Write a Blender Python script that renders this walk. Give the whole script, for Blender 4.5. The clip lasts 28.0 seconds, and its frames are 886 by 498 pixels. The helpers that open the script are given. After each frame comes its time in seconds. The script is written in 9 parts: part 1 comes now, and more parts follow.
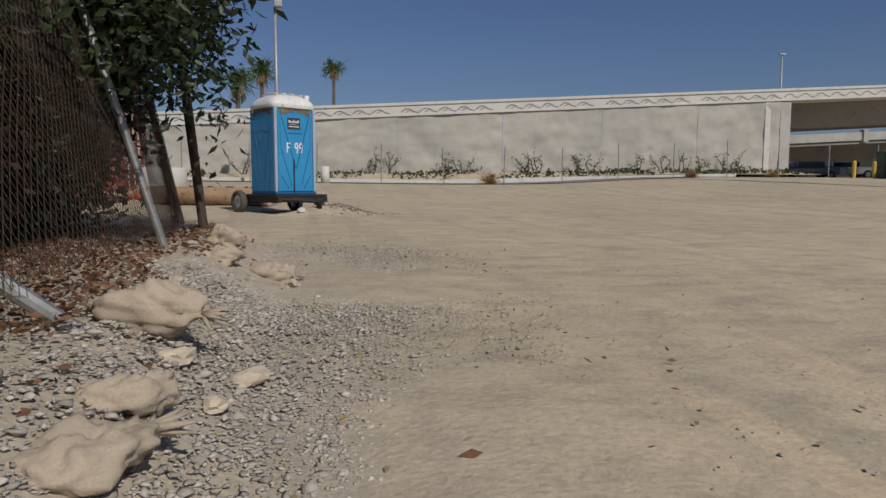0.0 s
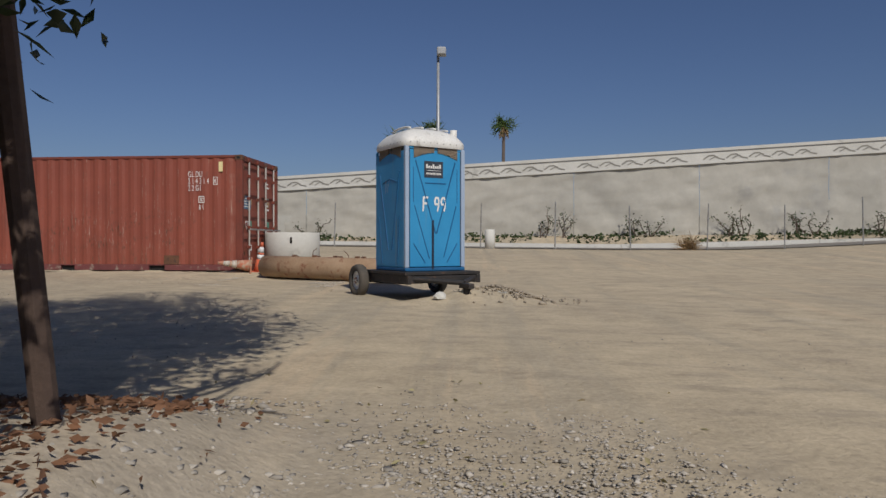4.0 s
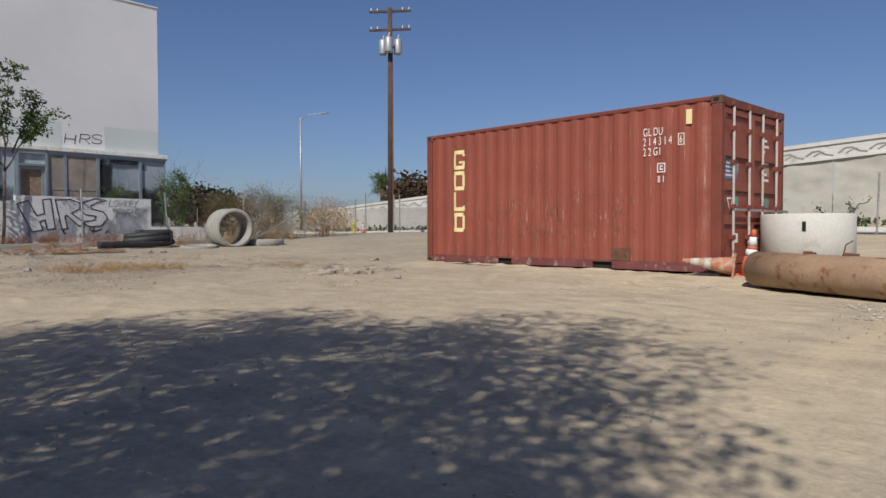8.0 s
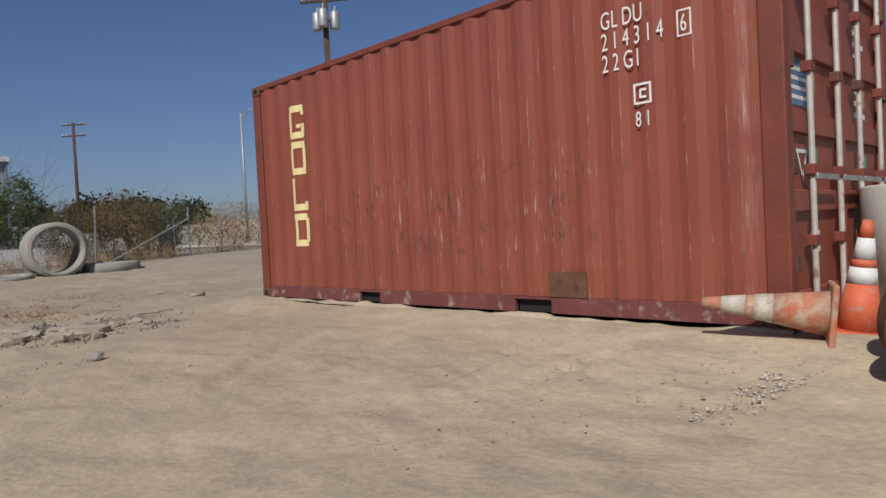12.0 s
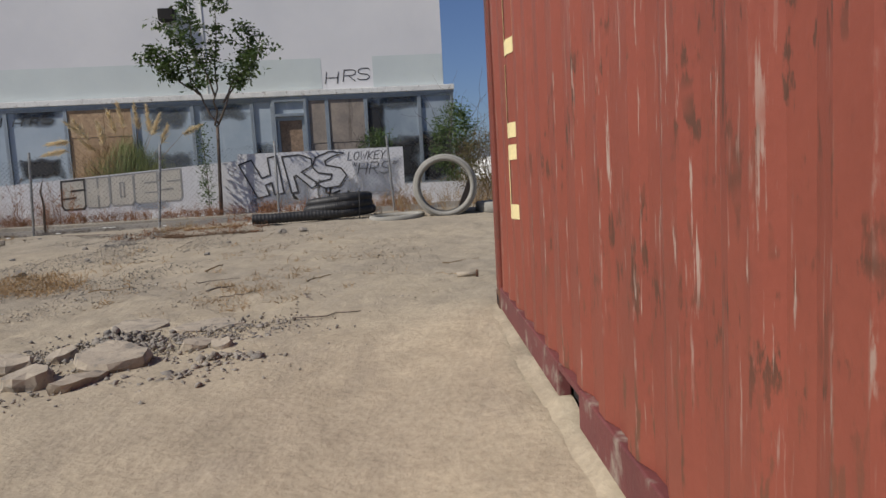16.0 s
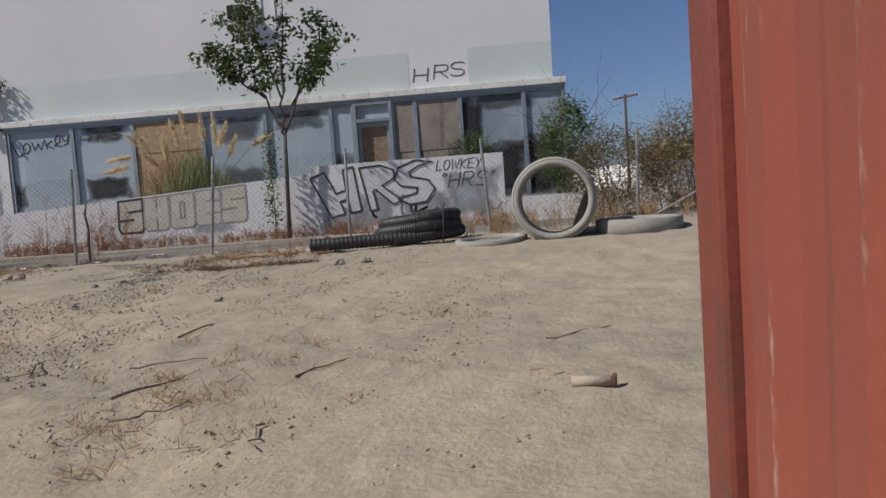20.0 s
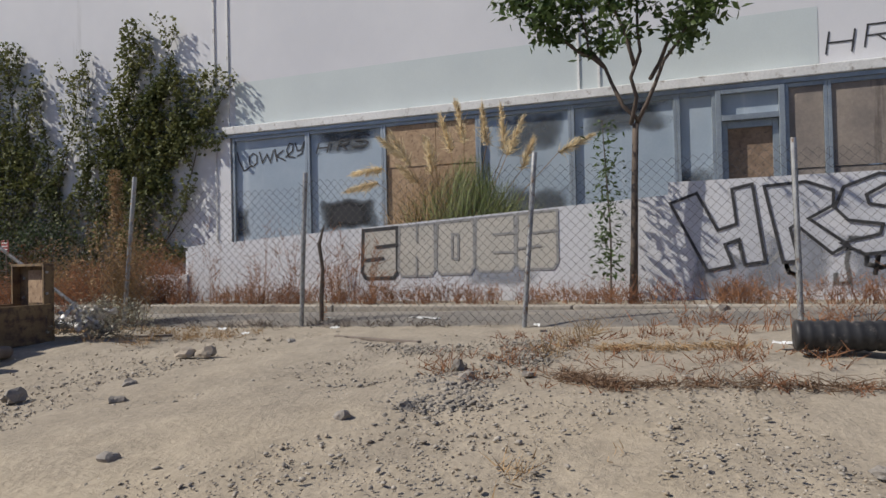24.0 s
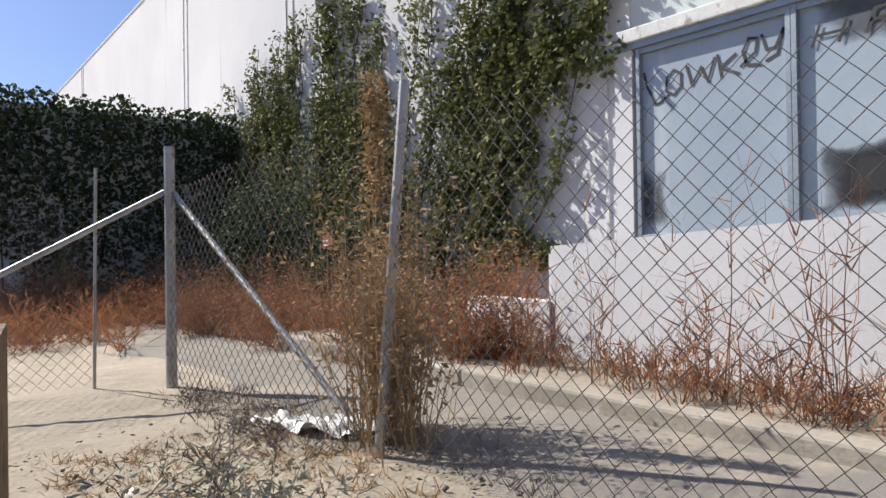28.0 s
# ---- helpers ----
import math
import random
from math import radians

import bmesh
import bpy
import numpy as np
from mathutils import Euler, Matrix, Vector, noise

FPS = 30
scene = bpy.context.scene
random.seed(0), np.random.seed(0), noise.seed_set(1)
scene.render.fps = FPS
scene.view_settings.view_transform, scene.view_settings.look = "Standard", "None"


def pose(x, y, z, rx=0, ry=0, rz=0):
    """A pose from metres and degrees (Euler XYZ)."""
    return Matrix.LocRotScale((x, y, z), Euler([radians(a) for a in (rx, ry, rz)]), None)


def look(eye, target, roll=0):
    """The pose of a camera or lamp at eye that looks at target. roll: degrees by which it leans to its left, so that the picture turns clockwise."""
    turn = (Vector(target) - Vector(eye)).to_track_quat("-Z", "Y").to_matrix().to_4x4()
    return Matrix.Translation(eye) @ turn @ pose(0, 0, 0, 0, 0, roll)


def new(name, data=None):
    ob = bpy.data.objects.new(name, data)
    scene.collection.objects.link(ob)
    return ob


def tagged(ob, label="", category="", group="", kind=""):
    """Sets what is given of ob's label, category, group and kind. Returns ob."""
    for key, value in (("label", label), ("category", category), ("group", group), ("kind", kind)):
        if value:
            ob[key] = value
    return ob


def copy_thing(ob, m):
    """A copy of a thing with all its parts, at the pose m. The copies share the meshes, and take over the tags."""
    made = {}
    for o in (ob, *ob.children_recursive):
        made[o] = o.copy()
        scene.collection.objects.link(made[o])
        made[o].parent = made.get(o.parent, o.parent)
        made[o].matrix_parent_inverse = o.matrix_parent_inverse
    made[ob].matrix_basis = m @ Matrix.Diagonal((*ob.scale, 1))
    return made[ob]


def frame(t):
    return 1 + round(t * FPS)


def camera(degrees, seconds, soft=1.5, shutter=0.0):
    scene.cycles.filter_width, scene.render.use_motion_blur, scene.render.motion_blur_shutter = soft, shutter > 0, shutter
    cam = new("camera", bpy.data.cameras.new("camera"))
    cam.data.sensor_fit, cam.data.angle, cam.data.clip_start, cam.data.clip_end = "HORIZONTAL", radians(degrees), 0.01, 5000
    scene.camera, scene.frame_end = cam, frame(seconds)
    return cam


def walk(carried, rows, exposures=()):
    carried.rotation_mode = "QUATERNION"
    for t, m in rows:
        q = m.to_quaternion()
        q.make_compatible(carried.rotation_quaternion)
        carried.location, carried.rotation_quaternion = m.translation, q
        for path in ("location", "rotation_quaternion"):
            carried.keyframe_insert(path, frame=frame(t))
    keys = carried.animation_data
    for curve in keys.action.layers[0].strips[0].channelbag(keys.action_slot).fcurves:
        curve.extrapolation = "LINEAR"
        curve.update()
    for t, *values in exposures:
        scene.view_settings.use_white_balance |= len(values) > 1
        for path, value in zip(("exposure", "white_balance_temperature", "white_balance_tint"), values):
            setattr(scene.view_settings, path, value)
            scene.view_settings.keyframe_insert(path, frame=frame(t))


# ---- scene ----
cam = camera(65.4, 28.0)
PATH = [
    (0, (-0.776, -0.373, 0.927), (-0.354, 1.572, 0.733), 0.1),
    (0.5, (-0.735, 0.243, 0.971), (-0.543, 2.229, 0.828), -2.5),
    (1, (-0.634, 0.824, 0.961), (-0.307, 2.789, 0.789), -4.0),
    (1.5, (-0.573, 1.407, 1.005), (-0.168, 3.359, 0.84), -3.1),
    (2, (-0.484, 1.938, 0.985), (0.251, 3.791, 0.816), -7.9),
    (2.5, (-0.335, 2.504, 1.041), (0.651, 4.242, 0.943), -2.7),
    (3, (-0.322, 3.087, 1.067), (0.516, 4.902, 1.0), -4.7),
    (3.5, (-0.257, 3.845, 1.057), (-0.007, 5.829, 1.044), -1.8),
    (5.5, (-0.44, 6.427, 1.049), (-0.941, 8.363, 1.001), -1.2),
    (6, (-0.491, 7.138, 1.043), (-1.464, 8.884, 0.988), -4.6),
    (6.5, (-0.618, 7.771, 1.094), (-1.623, 9.499, 1.038), -3.5),
    (7, (-0.831, 8.375, 1.053), (-2.156, 9.872, 0.994), -2.7),
    (7.5, (-1.109, 9.039, 1.094), (-2.368, 10.592, 1.033), -1.3),
    (8, (-1.451, 9.642, 1.082), (-2.801, 11.117, 1.028), -0.1),
    (8.5, (-1.819, 10.34, 1.104), (-3.234, 11.752, 1.053), -2.9),
    (9, (-2.194, 10.976, 1.093), (-3.687, 12.306, 1.077), -3.1),
    (9.5, (-2.554, 11.659, 1.104), (-4.11, 12.914, 1.096), -3.6),
    (10, (-2.824, 12.324, 1.095), (-4.231, 13.744, 1.122), -2.0),
    (10.5, (-3.161, 13.054, 1.092), (-4.584, 14.459, 1.054), -2.9),
    (11, (-3.418, 13.748, 1.092), (-4.699, 15.283, 1.074), -1.9),
    (11.5, (-3.727, 14.447, 1.12), (-5.181, 15.818, 1.026), -4.1),
    (12, (-3.969, 15.181, 1.156), (-5.311, 16.662, 1.102), -2.9),
    (12.5, (-4.295, 15.854, 1.144), (-5.775, 17.195, 1.04), -1.8),
    (13, (-4.632, 16.456, 1.223), (-6.163, 17.739, 1.139), -2.2),
    (13.5, (-5.082, 17.019, 1.241), (-6.917, 17.81, 1.168), -0.6),
    (15.5, (-6.65, 18.945, 1.31), (-8.639, 19.143, 1.243), 0.7),
    (16, (-7.013, 19.277, 1.276), (-8.995, 19.455, 1.075), -3.1),
    (16.5, (-7.419, 19.439, 1.28), (-9.406, 19.632, 1.155), -5.8),
    (17, (-7.815, 19.577, 1.269), (-9.805, 19.433, 1.143), -0.6),
    (17.5, (-8.294, 19.582, 1.267), (-10.279, 19.35, 1.178), -5.8),
    (18, (-8.637, 19.541, 1.251), (-10.61, 19.222, 1.192), -5.4),
    (18.5, (-8.986, 19.533, 1.266), (-10.906, 18.989, 1.131), -6.1),
    (19, (-9.338, 19.578, 1.305), (-11.316, 19.3, 1.195), -4.8),
    (19.5, (-9.735, 19.626, 1.315), (-11.729, 19.51, 1.219), -5.0),
    (20, (-10.077, 19.626, 1.252), (-12.067, 19.483, 1.111), -4.1),
    (20.5, (-10.751, 19.41, 1.256), (-12.714, 19.044, 1.157), -1.3),
    (21, (-11.488, 19.039, 1.231), (-13.385, 18.413, 1.152), -1.2),
    (21.5, (-12.16, 18.545, 1.351), (-13.993, 17.756, 1.227), -3.3),
    (22, (-12.763, 18.077, 1.363), (-14.58, 17.244, 1.281), -2.2),
    (22.5, (-13.353, 17.591, 1.319), (-15.154, 16.721, 1.311), -1.7),
    (24.5, (-15.902, 15.862, 1.252), (-17.792, 15.209, 1.276), -1.1),
    (25, (-16.476, 15.369, 1.26), (-18.355, 14.686, 1.246), -0.4),
    (25.5, (-17.145, 14.858, 1.363), (-18.825, 13.773, 1.319), -1.2),
    (26, (-17.724, 14.394, 1.358), (-19.327, 13.199, 1.396), -1.1),
    (26.5, (-18.297, 13.926, 1.429), (-19.64, 12.444, 1.458), -0.1),
    (27, (-18.867, 13.587, 1.452), (-20.392, 12.294, 1.491), -0.4),
    (27.5, (-19.42, 13.079, 1.472), (-20.749, 11.585, 1.445), 0.9),
    (28, (-19.969, 12.651, 1.515), (-21.202, 11.077, 1.528), -0.8),
]
EXPOSURES = [(0, -0.24), (1, -0.12), (2, -0.2), (3, -0.26), (5.5, -0.03), (7, 0.18), (8, 0.30), (9.5, 0.22), (11, 0.08), (13, 0.11), (16, 0.22), (19, 0.22), (21, 0.30), (22.5, 0.37), (25, 0.53), (26, 0.72), (27, 1.08), (28, 1.1)]
walk(cam, [(t, look(eye, target, roll)) for t, eye, target, roll in PATH], EXPOSURES)

# ---- world, sun, exposure ----
SUN_AZ, SUN_EL = Vector((0.40, -0.9165)), 43.0
sun_dir = Vector((SUN_AZ.x, SUN_AZ.y, math.tan(radians(SUN_EL)) * SUN_AZ.length)).normalized()
world = bpy.data.worlds.new("world")
scene.world = world
world.use_nodes = True
wn = world.node_tree
sky = wn.nodes.new("ShaderNodeTexSky")
sky.sky_type = "NISHITA"
sky.sun_disc = False
sky.sun_elevation = radians(SUN_EL)
sky.sun_rotation = math.atan2(sun_dir.x, sun_dir.y)
sky.dust_density, sky.air_density, sky.ozone_density = 0.9, 1.0, 4.5
tint = wn.nodes.new("ShaderNodeMix")
tint.data_type, tint.blend_type = "RGBA", "MULTIPLY"
tint.inputs["Factor"].default_value = 1.0
tint.inputs[7].default_value = (0.90, 0.92, 1.10, 1)
wn.links.new(sky.outputs[0], tint.inputs[6])
wn.links.new(tint.outputs[2], wn.nodes["Background"].inputs[0])
wn.nodes["Background"].inputs[1].default_value = 0.055
sun_data = bpy.data.lights.new("sun", "SUN")
sun_data.energy, sun_data.angle, sun_data.color = 3.6, radians(0.5), (1.0, 0.945, 0.86)
sun_ob = new("sun", sun_data)
sun_ob.matrix_world = look(sun_dir * 60, (0, 0, 0))
scene.view_settings.exposure = 0.0

# ---- small library ----
rng = np.random.default_rng(7)


def nlink(nt, a, b):
    nt.links.new(a, b)


def mat(name, c1, c2, rough=0.8, scale=2.0, bump=0.15, bscale=40.0, metal=0.0, c3=None, amount=0.35, streak=False, fine=0.16, spec=0.4, rand=0.0, contrast=0.3, c4=None):
    """Base colour c1 to c2 in patches, c3 as worn stains, fine grain in value and relief."""
    m = bpy.data.materials.new(name)
    m.use_nodes = True
    nt = m.node_tree
    b = nt.nodes["Principled BSDF"]
    tc = nt.nodes.new("ShaderNodeTexCoord")
    src = tc.outputs["Object"]

    def noise_at(sc, detail, squash=None):
        n = nt.nodes.new("ShaderNodeTexNoise")
        n.inputs["Scale"].default_value = sc
        n.inputs["Detail"].default_value = detail
        n.inputs["Roughness"].default_value = 0.62
        if squash:
            mp = nt.nodes.new("ShaderNodeMapping")
            mp.inputs["Scale"].default_value = squash
            nlink(nt, src, mp.inputs["Vector"])
            nlink(nt, mp.outputs[0], n.inputs["Vector"])
        else:
            nlink(nt, src, n.inputs["Vector"])
        return n.outputs["Fac"]

    def ramp(fac, lo, hi):
        r = nt.nodes.new("ShaderNodeMapRange")
        r.inputs["From Min"].default_value, r.inputs["From Max"].default_value = lo, hi
        nlink(nt, fac, r.inputs["Value"])
        return r.outputs[0]

    def mixed(fac, a, b2):
        x = nt.nodes.new("ShaderNodeMix")
        x.data_type = "RGBA"
        nlink(nt, fac, x.inputs["Factor"])
        for sock, v in ((x.inputs[6], a), (x.inputs[7], b2)):
            if isinstance(v, tuple):
                sock.default_value = (*v, 1)
            else:
                nlink(nt, v, sock)
        return x.outputs[2]

    col = mixed(ramp(noise_at(scale, 5.0), 0.5 - contrast / 2, 0.5 + contrast / 2), c1, c2)
    if c3:
        st = noise_at(scale * 2.3, 8.0, (1.0, 1.0, 0.09) if streak else None)
        col = mixed(ramp(st, 0.66 - amount * 0.3, 0.74 - amount * 0.2), col, c3)
    if c4:
        lo = ramp(noise_at(1.1, 3.0), 0.38, 0.54)
        sc_ = ramp(noise_at(24.0, 8.0, (1.0, 1.0, 0.05)), 0.61, 0.65)
        both = nt.nodes.new("ShaderNodeMath")
        both.operation = "MULTIPLY"
        nlink(nt, lo, both.inputs[0])
        nlink(nt, sc_, both.inputs[1])
        col = mixed(both.outputs[0], col, c4)
    g = noise_at(bscale, 6.0)
    hs = nt.nodes.new("ShaderNodeHueSaturation")
    val = nt.nodes.new("ShaderNodeMapRange")
    val.inputs["To Min"].default_value, val.inputs["To Max"].default_value = 1 - fine * 1.6, 1 + fine * 1.6
    nlink(nt, g, val.inputs["Value"])
    nlink(nt, col, hs.inputs["Color"])
    if rand:
        info = nt.nodes.new("ShaderNodeObjectInfo")
        geo = nt.nodes.new("ShaderNodeNewGeometry")
        ad = nt.nodes.new("ShaderNodeMath")
        ad.operation = "ADD"
        nlink(nt, info.outputs["Random"], ad.inputs[0])
        nlink(nt, geo.outputs["Random Per Island"], ad.inputs[1])
        rr = nt.nodes.new("ShaderNodeMapRange")
        rr.inputs["From Max"].default_value = 2.0
        rr.inputs["To Min"].default_value, rr.inputs["To Max"].default_value = 1 - rand, 1 + rand
        nlink(nt, ad.outputs[0], rr.inputs["Value"])
        mu = nt.nodes.new("ShaderNodeMath")
        mu.operation = "MULTIPLY"
        nlink(nt, rr.outputs[0], mu.inputs[0])
        nlink(nt, val.outputs[0], mu.inputs[1])
        nlink(nt, mu.outputs[0], hs.inputs["Value"])
    else:
        nlink(nt, val.outputs[0], hs.inputs["Value"])
    nlink(nt, hs.outputs[0], b.inputs["Base Color"])
    b.inputs["Roughness"].default_value = rough
    b.inputs["Metallic"].default_value = metal
    b.inputs["Specular IOR Level"].default_value = spec
    if bump:
        bp = nt.nodes.new("ShaderNodeBump")
        bp.inputs["Strength"].default_value = bump
        bp.inputs["Distance"].default_value = 0.02
        nlink(nt, g, bp.inputs["Height"])
        nlink(nt, bp.outputs[0], b.inputs["Normal"])
    return m


def leafmat(name, c1, c2, rough=0.5, rand=0.45, through_=0.25):
    """Leaves: varied from leaf to leaf, a little light passes through."""
    m = mat(name, c1, c2, rough, 1.5, 0.0, 30.0, rand=rand, fine=0.1)
    nt = m.node_tree
    b = nt.nodes["Principled BSDF"]
    tr = nt.nodes.new("ShaderNodeBsdfTranslucent")
    mx = nt.nodes.new("ShaderNodeMixShader")
    mx.inputs[0].default_value = through_
    nlink(nt, b.inputs["Base Color"].links[0].from_socket, tr.inputs[0])
    nlink(nt, b.outputs[0], mx.inputs[1])
    nlink(nt, tr.outputs[0], mx.inputs[2])
    nlink(nt, mx.outputs[0], nt.nodes["Material Output"].inputs["Surface"])
    return m


def thing(name, label, category, at=(0, 0, 0), rz=0.0, group="", kind="", tilt=(0, 0)):
    ob = new(name)
    ob.empty_display_size = 0.2
    ob.matrix_world = pose(*at, tilt[0], tilt[1], rz)
    return tagged(ob, label, category, group, kind)


def part(name, bm, material, parent=None, label="", smooth=False):
    """Links a bmesh, or mesh data, as one mesh object under a thing or a part."""
    if isinstance(bm, bmesh.types.BMesh):
        me = bpy.data.meshes.new(name)
        bm.normal_update()
        bm.to_mesh(me)
        bm.free()
    else:
        me = bm
    me.materials.clear()
    me.materials.append(material)
    if smooth:
        me.shade_smooth()
    ob = new(name, me)
    if parent:
        ob.parent = parent
    if label:
        ob["label"] = label
    return ob


def alone(name, bm, material, label, category, at=(0, 0, 0), rz=0.0, group="", kind="", smooth=False, tilt=(0, 0)):
    """A thing that is one mesh."""
    ob = part(name, bm, material, None, "", smooth)
    ob.matrix_world = pose(*at, tilt[0], tilt[1], rz)
    return tagged(ob, label, category, group, kind)


def B():
    return bmesh.new()


def box(bm, a, b, bevel=0.0, m=None):
    """A box between two corners, its edges rounded by bevel."""
    r = bmesh.ops.create_cube(bm, size=1.0)
    vs = r["verts"]
    for v in vs:
        v.co = Vector([(a[i] + b[i]) / 2 + v.co[i] * (b[i] - a[i]) for i in range(3)])
    if bevel:
        es = list({e for v in vs for e in v.link_edges})
        rr = bmesh.ops.bevel(bm, geom=es, offset=bevel, segments=2, affect="EDGES", profile=0.5)
        vs = list({v for f_ in rr["faces"] for v in f_.verts} | {v for v in vs if v.is_valid})
    if m is not None:
        bmesh.ops.transform(bm, matrix=m, verts=[v for v in vs if v.is_valid])
    return bm


def rod(bm, p, q, r, r2=None, seg=10, caps=True):
    """A round bar from p to q."""
    p, q = Vector(p), Vector(q)
    d = q - p
    rot = d.to_track_quat("Z", "Y").to_matrix().to_4x4()
    mm = Matrix.Translation((p + q) / 2) @ rot
    bmesh.ops.create_cone(bm, cap_ends=caps, segments=seg, radius1=r, radius2=r if r2 is None else r2, depth=d.length, matrix=mm)
    return bm


def lathe(bm, profile, seg=32, m=None, closed=False):
    """Turns a profile of (radius, height) round the z axis."""
    rings = []
    for r, z in profile:
        rings.append([bm.verts.new((r * math.cos(2 * math.pi * k / seg), r * math.sin(2 * math.pi * k / seg), z)) for k in range(seg)])
    pairs = list(zip(rings, rings[1:])) + ([(rings[-1], rings[0])] if closed else [])
    for a, b in pairs:
        for k in range(seg):
            bm.faces.new((a[k], a[(k + 1) % seg], b[(k + 1) % seg], b[k]))
    if m is not None:
        bmesh.ops.transform(bm, matrix=m, verts=[v for r in rings for v in r])
    return bm


def tube_data(name, pts, radii, seg=8):
    """A tube along points with a radius at each, as mesh data."""
    pts = np.array(pts, float)
    n = len(pts)
    radii = np.broadcast_to(np.array(radii, float), (n,))
    tan = np.gradient(pts, axis=0)
    tan /= np.linalg.norm(tan, axis=1)[:, None] + 1e-9
    ref = np.array([0.0, 0.0, 1.0]) if abs(tan[:, 2]).mean() < 0.8 else np.array([1.0, 0.0, 0.0])
    u = np.cross(tan, ref)
    u /= np.linalg.norm(u, axis=1)[:, None] + 1e-9
    v = np.cross(tan, u)
    a = np.arange(seg) * 2 * np.pi / seg
    ring = pts[:, None] + radii[:, None, None] * (np.cos(a)[None, :, None] * u[:, None] + np.sin(a)[None, :, None] * v[:, None])
    co = ring.reshape(-1, 3)
    i, k = np.meshgrid(np.arange(n - 1), np.arange(seg), indexing="ij")
    f = np.stack([i * seg + k, i * seg + (k + 1) % seg, (i + 1) * seg + (k + 1) % seg, (i + 1) * seg + k], -1).reshape(-1, 4)
    faces = f.tolist() + [list(range(seg))[::-1], list(range((n - 1) * seg, n * seg))]
    me = bpy.data.meshes.new(name)
    me.from_pydata(co.tolist(), [], faces)
    return me


def quick_mesh(name, co, faces):
    """Mesh data from arrays; all faces have the same number of corners."""
    co, faces = np.asarray(co, np.float32), np.asarray(faces, np.int32)
    me = bpy.data.meshes.new(name)
    me.vertices.add(len(co))
    me.vertices.foreach_set("co", co.ravel())
    nf, k = faces.shape
    me.loops.add(nf * k)
    me.loops.foreach_set("vertex_index", faces.ravel())
    me.polygons.add(nf)
    me.polygons.foreach_set("loop_start", np.arange(nf, dtype=np.int32) * k)
    me.update(calc_edges=True)
    me.validate()
    return me


def leaves(name, centres, length, width, droop=0.3, spread=1.0, r=None):
    """Many small folded leaves round the centres given."""
    r = r or rng
    n = len(centres)
    c = np.asarray(centres, float)
    ax = r.normal(size=(n, 3)) * [1, 1, 0.6 * spread] - [0, 0, droop]
    ax /= np.linalg.norm(ax, axis=1)[:, None]
    side = np.cross(ax, r.normal(size=(n, 3)))
    side /= np.linalg.norm(side, axis=1)[:, None] + 1e-9
    up = np.cross(side, ax)
    ln = length * r.uniform(0.6, 1.3, (n, 1))
    wd = width * r.uniform(0.6, 1.3, (n, 1))
    mid = c + ax * ln * 0.45
    co = np.stack([c, mid + side * wd * 0.5 + up * wd * 0.18, c + ax * ln, mid - side * wd * 0.5 + up * wd * 0.18], 1).reshape(-1, 3)
    b = np.arange(n)[:, None] * 4
    f = np.concatenate([b + [0, 1, 2], b + [0, 2, 3]], 1).reshape(-1, 3)
    return quick_mesh(name, co, f)


def blades(name, base, tip, width, bend=0.15, seg=3, r=None):
    """Thin tapering blades from base to tip, bowed sideways."""
    r = r or rng
    base, tip = np.asarray(base, float), np.asarray(tip, float)
    n = len(base)
    d = tip - base
    ln = np.linalg.norm(d, axis=1)[:, None]
    side = np.cross(d, r.normal(size=(n, 3)))
    side /= np.linalg.norm(side, axis=1)[:, None] + 1e-9
    sag = np.cross(side, d) / (ln + 1e-9)
    s = np.linspace(0, 1, seg + 1)
    wd = width * r.uniform(0.6, 1.4, (n, 1))
    rows = []
    amt = bend * ln * r.uniform(-1, 1, (n, 1))
    for t_ in s:
        m_ = base + d * t_ + sag * amt * 4 * t_ * (1 - t_)
        w_ = wd * (1 - 0.85 * t_) * 0.5
        rows += [m_ - side * w_, m_ + side * w_]
    co = np.stack(rows, 1).reshape(-1, 3)
    k = 2 * (seg + 1)
    b = np.arange(n)[:, None] * k
    f = np.concatenate([b + [2 * i, 2 * i + 1, 2 * i + 3, 2 * i + 2] for i in range(seg)], 1).reshape(-1, 4)
    return quick_mesh(name, co, f)


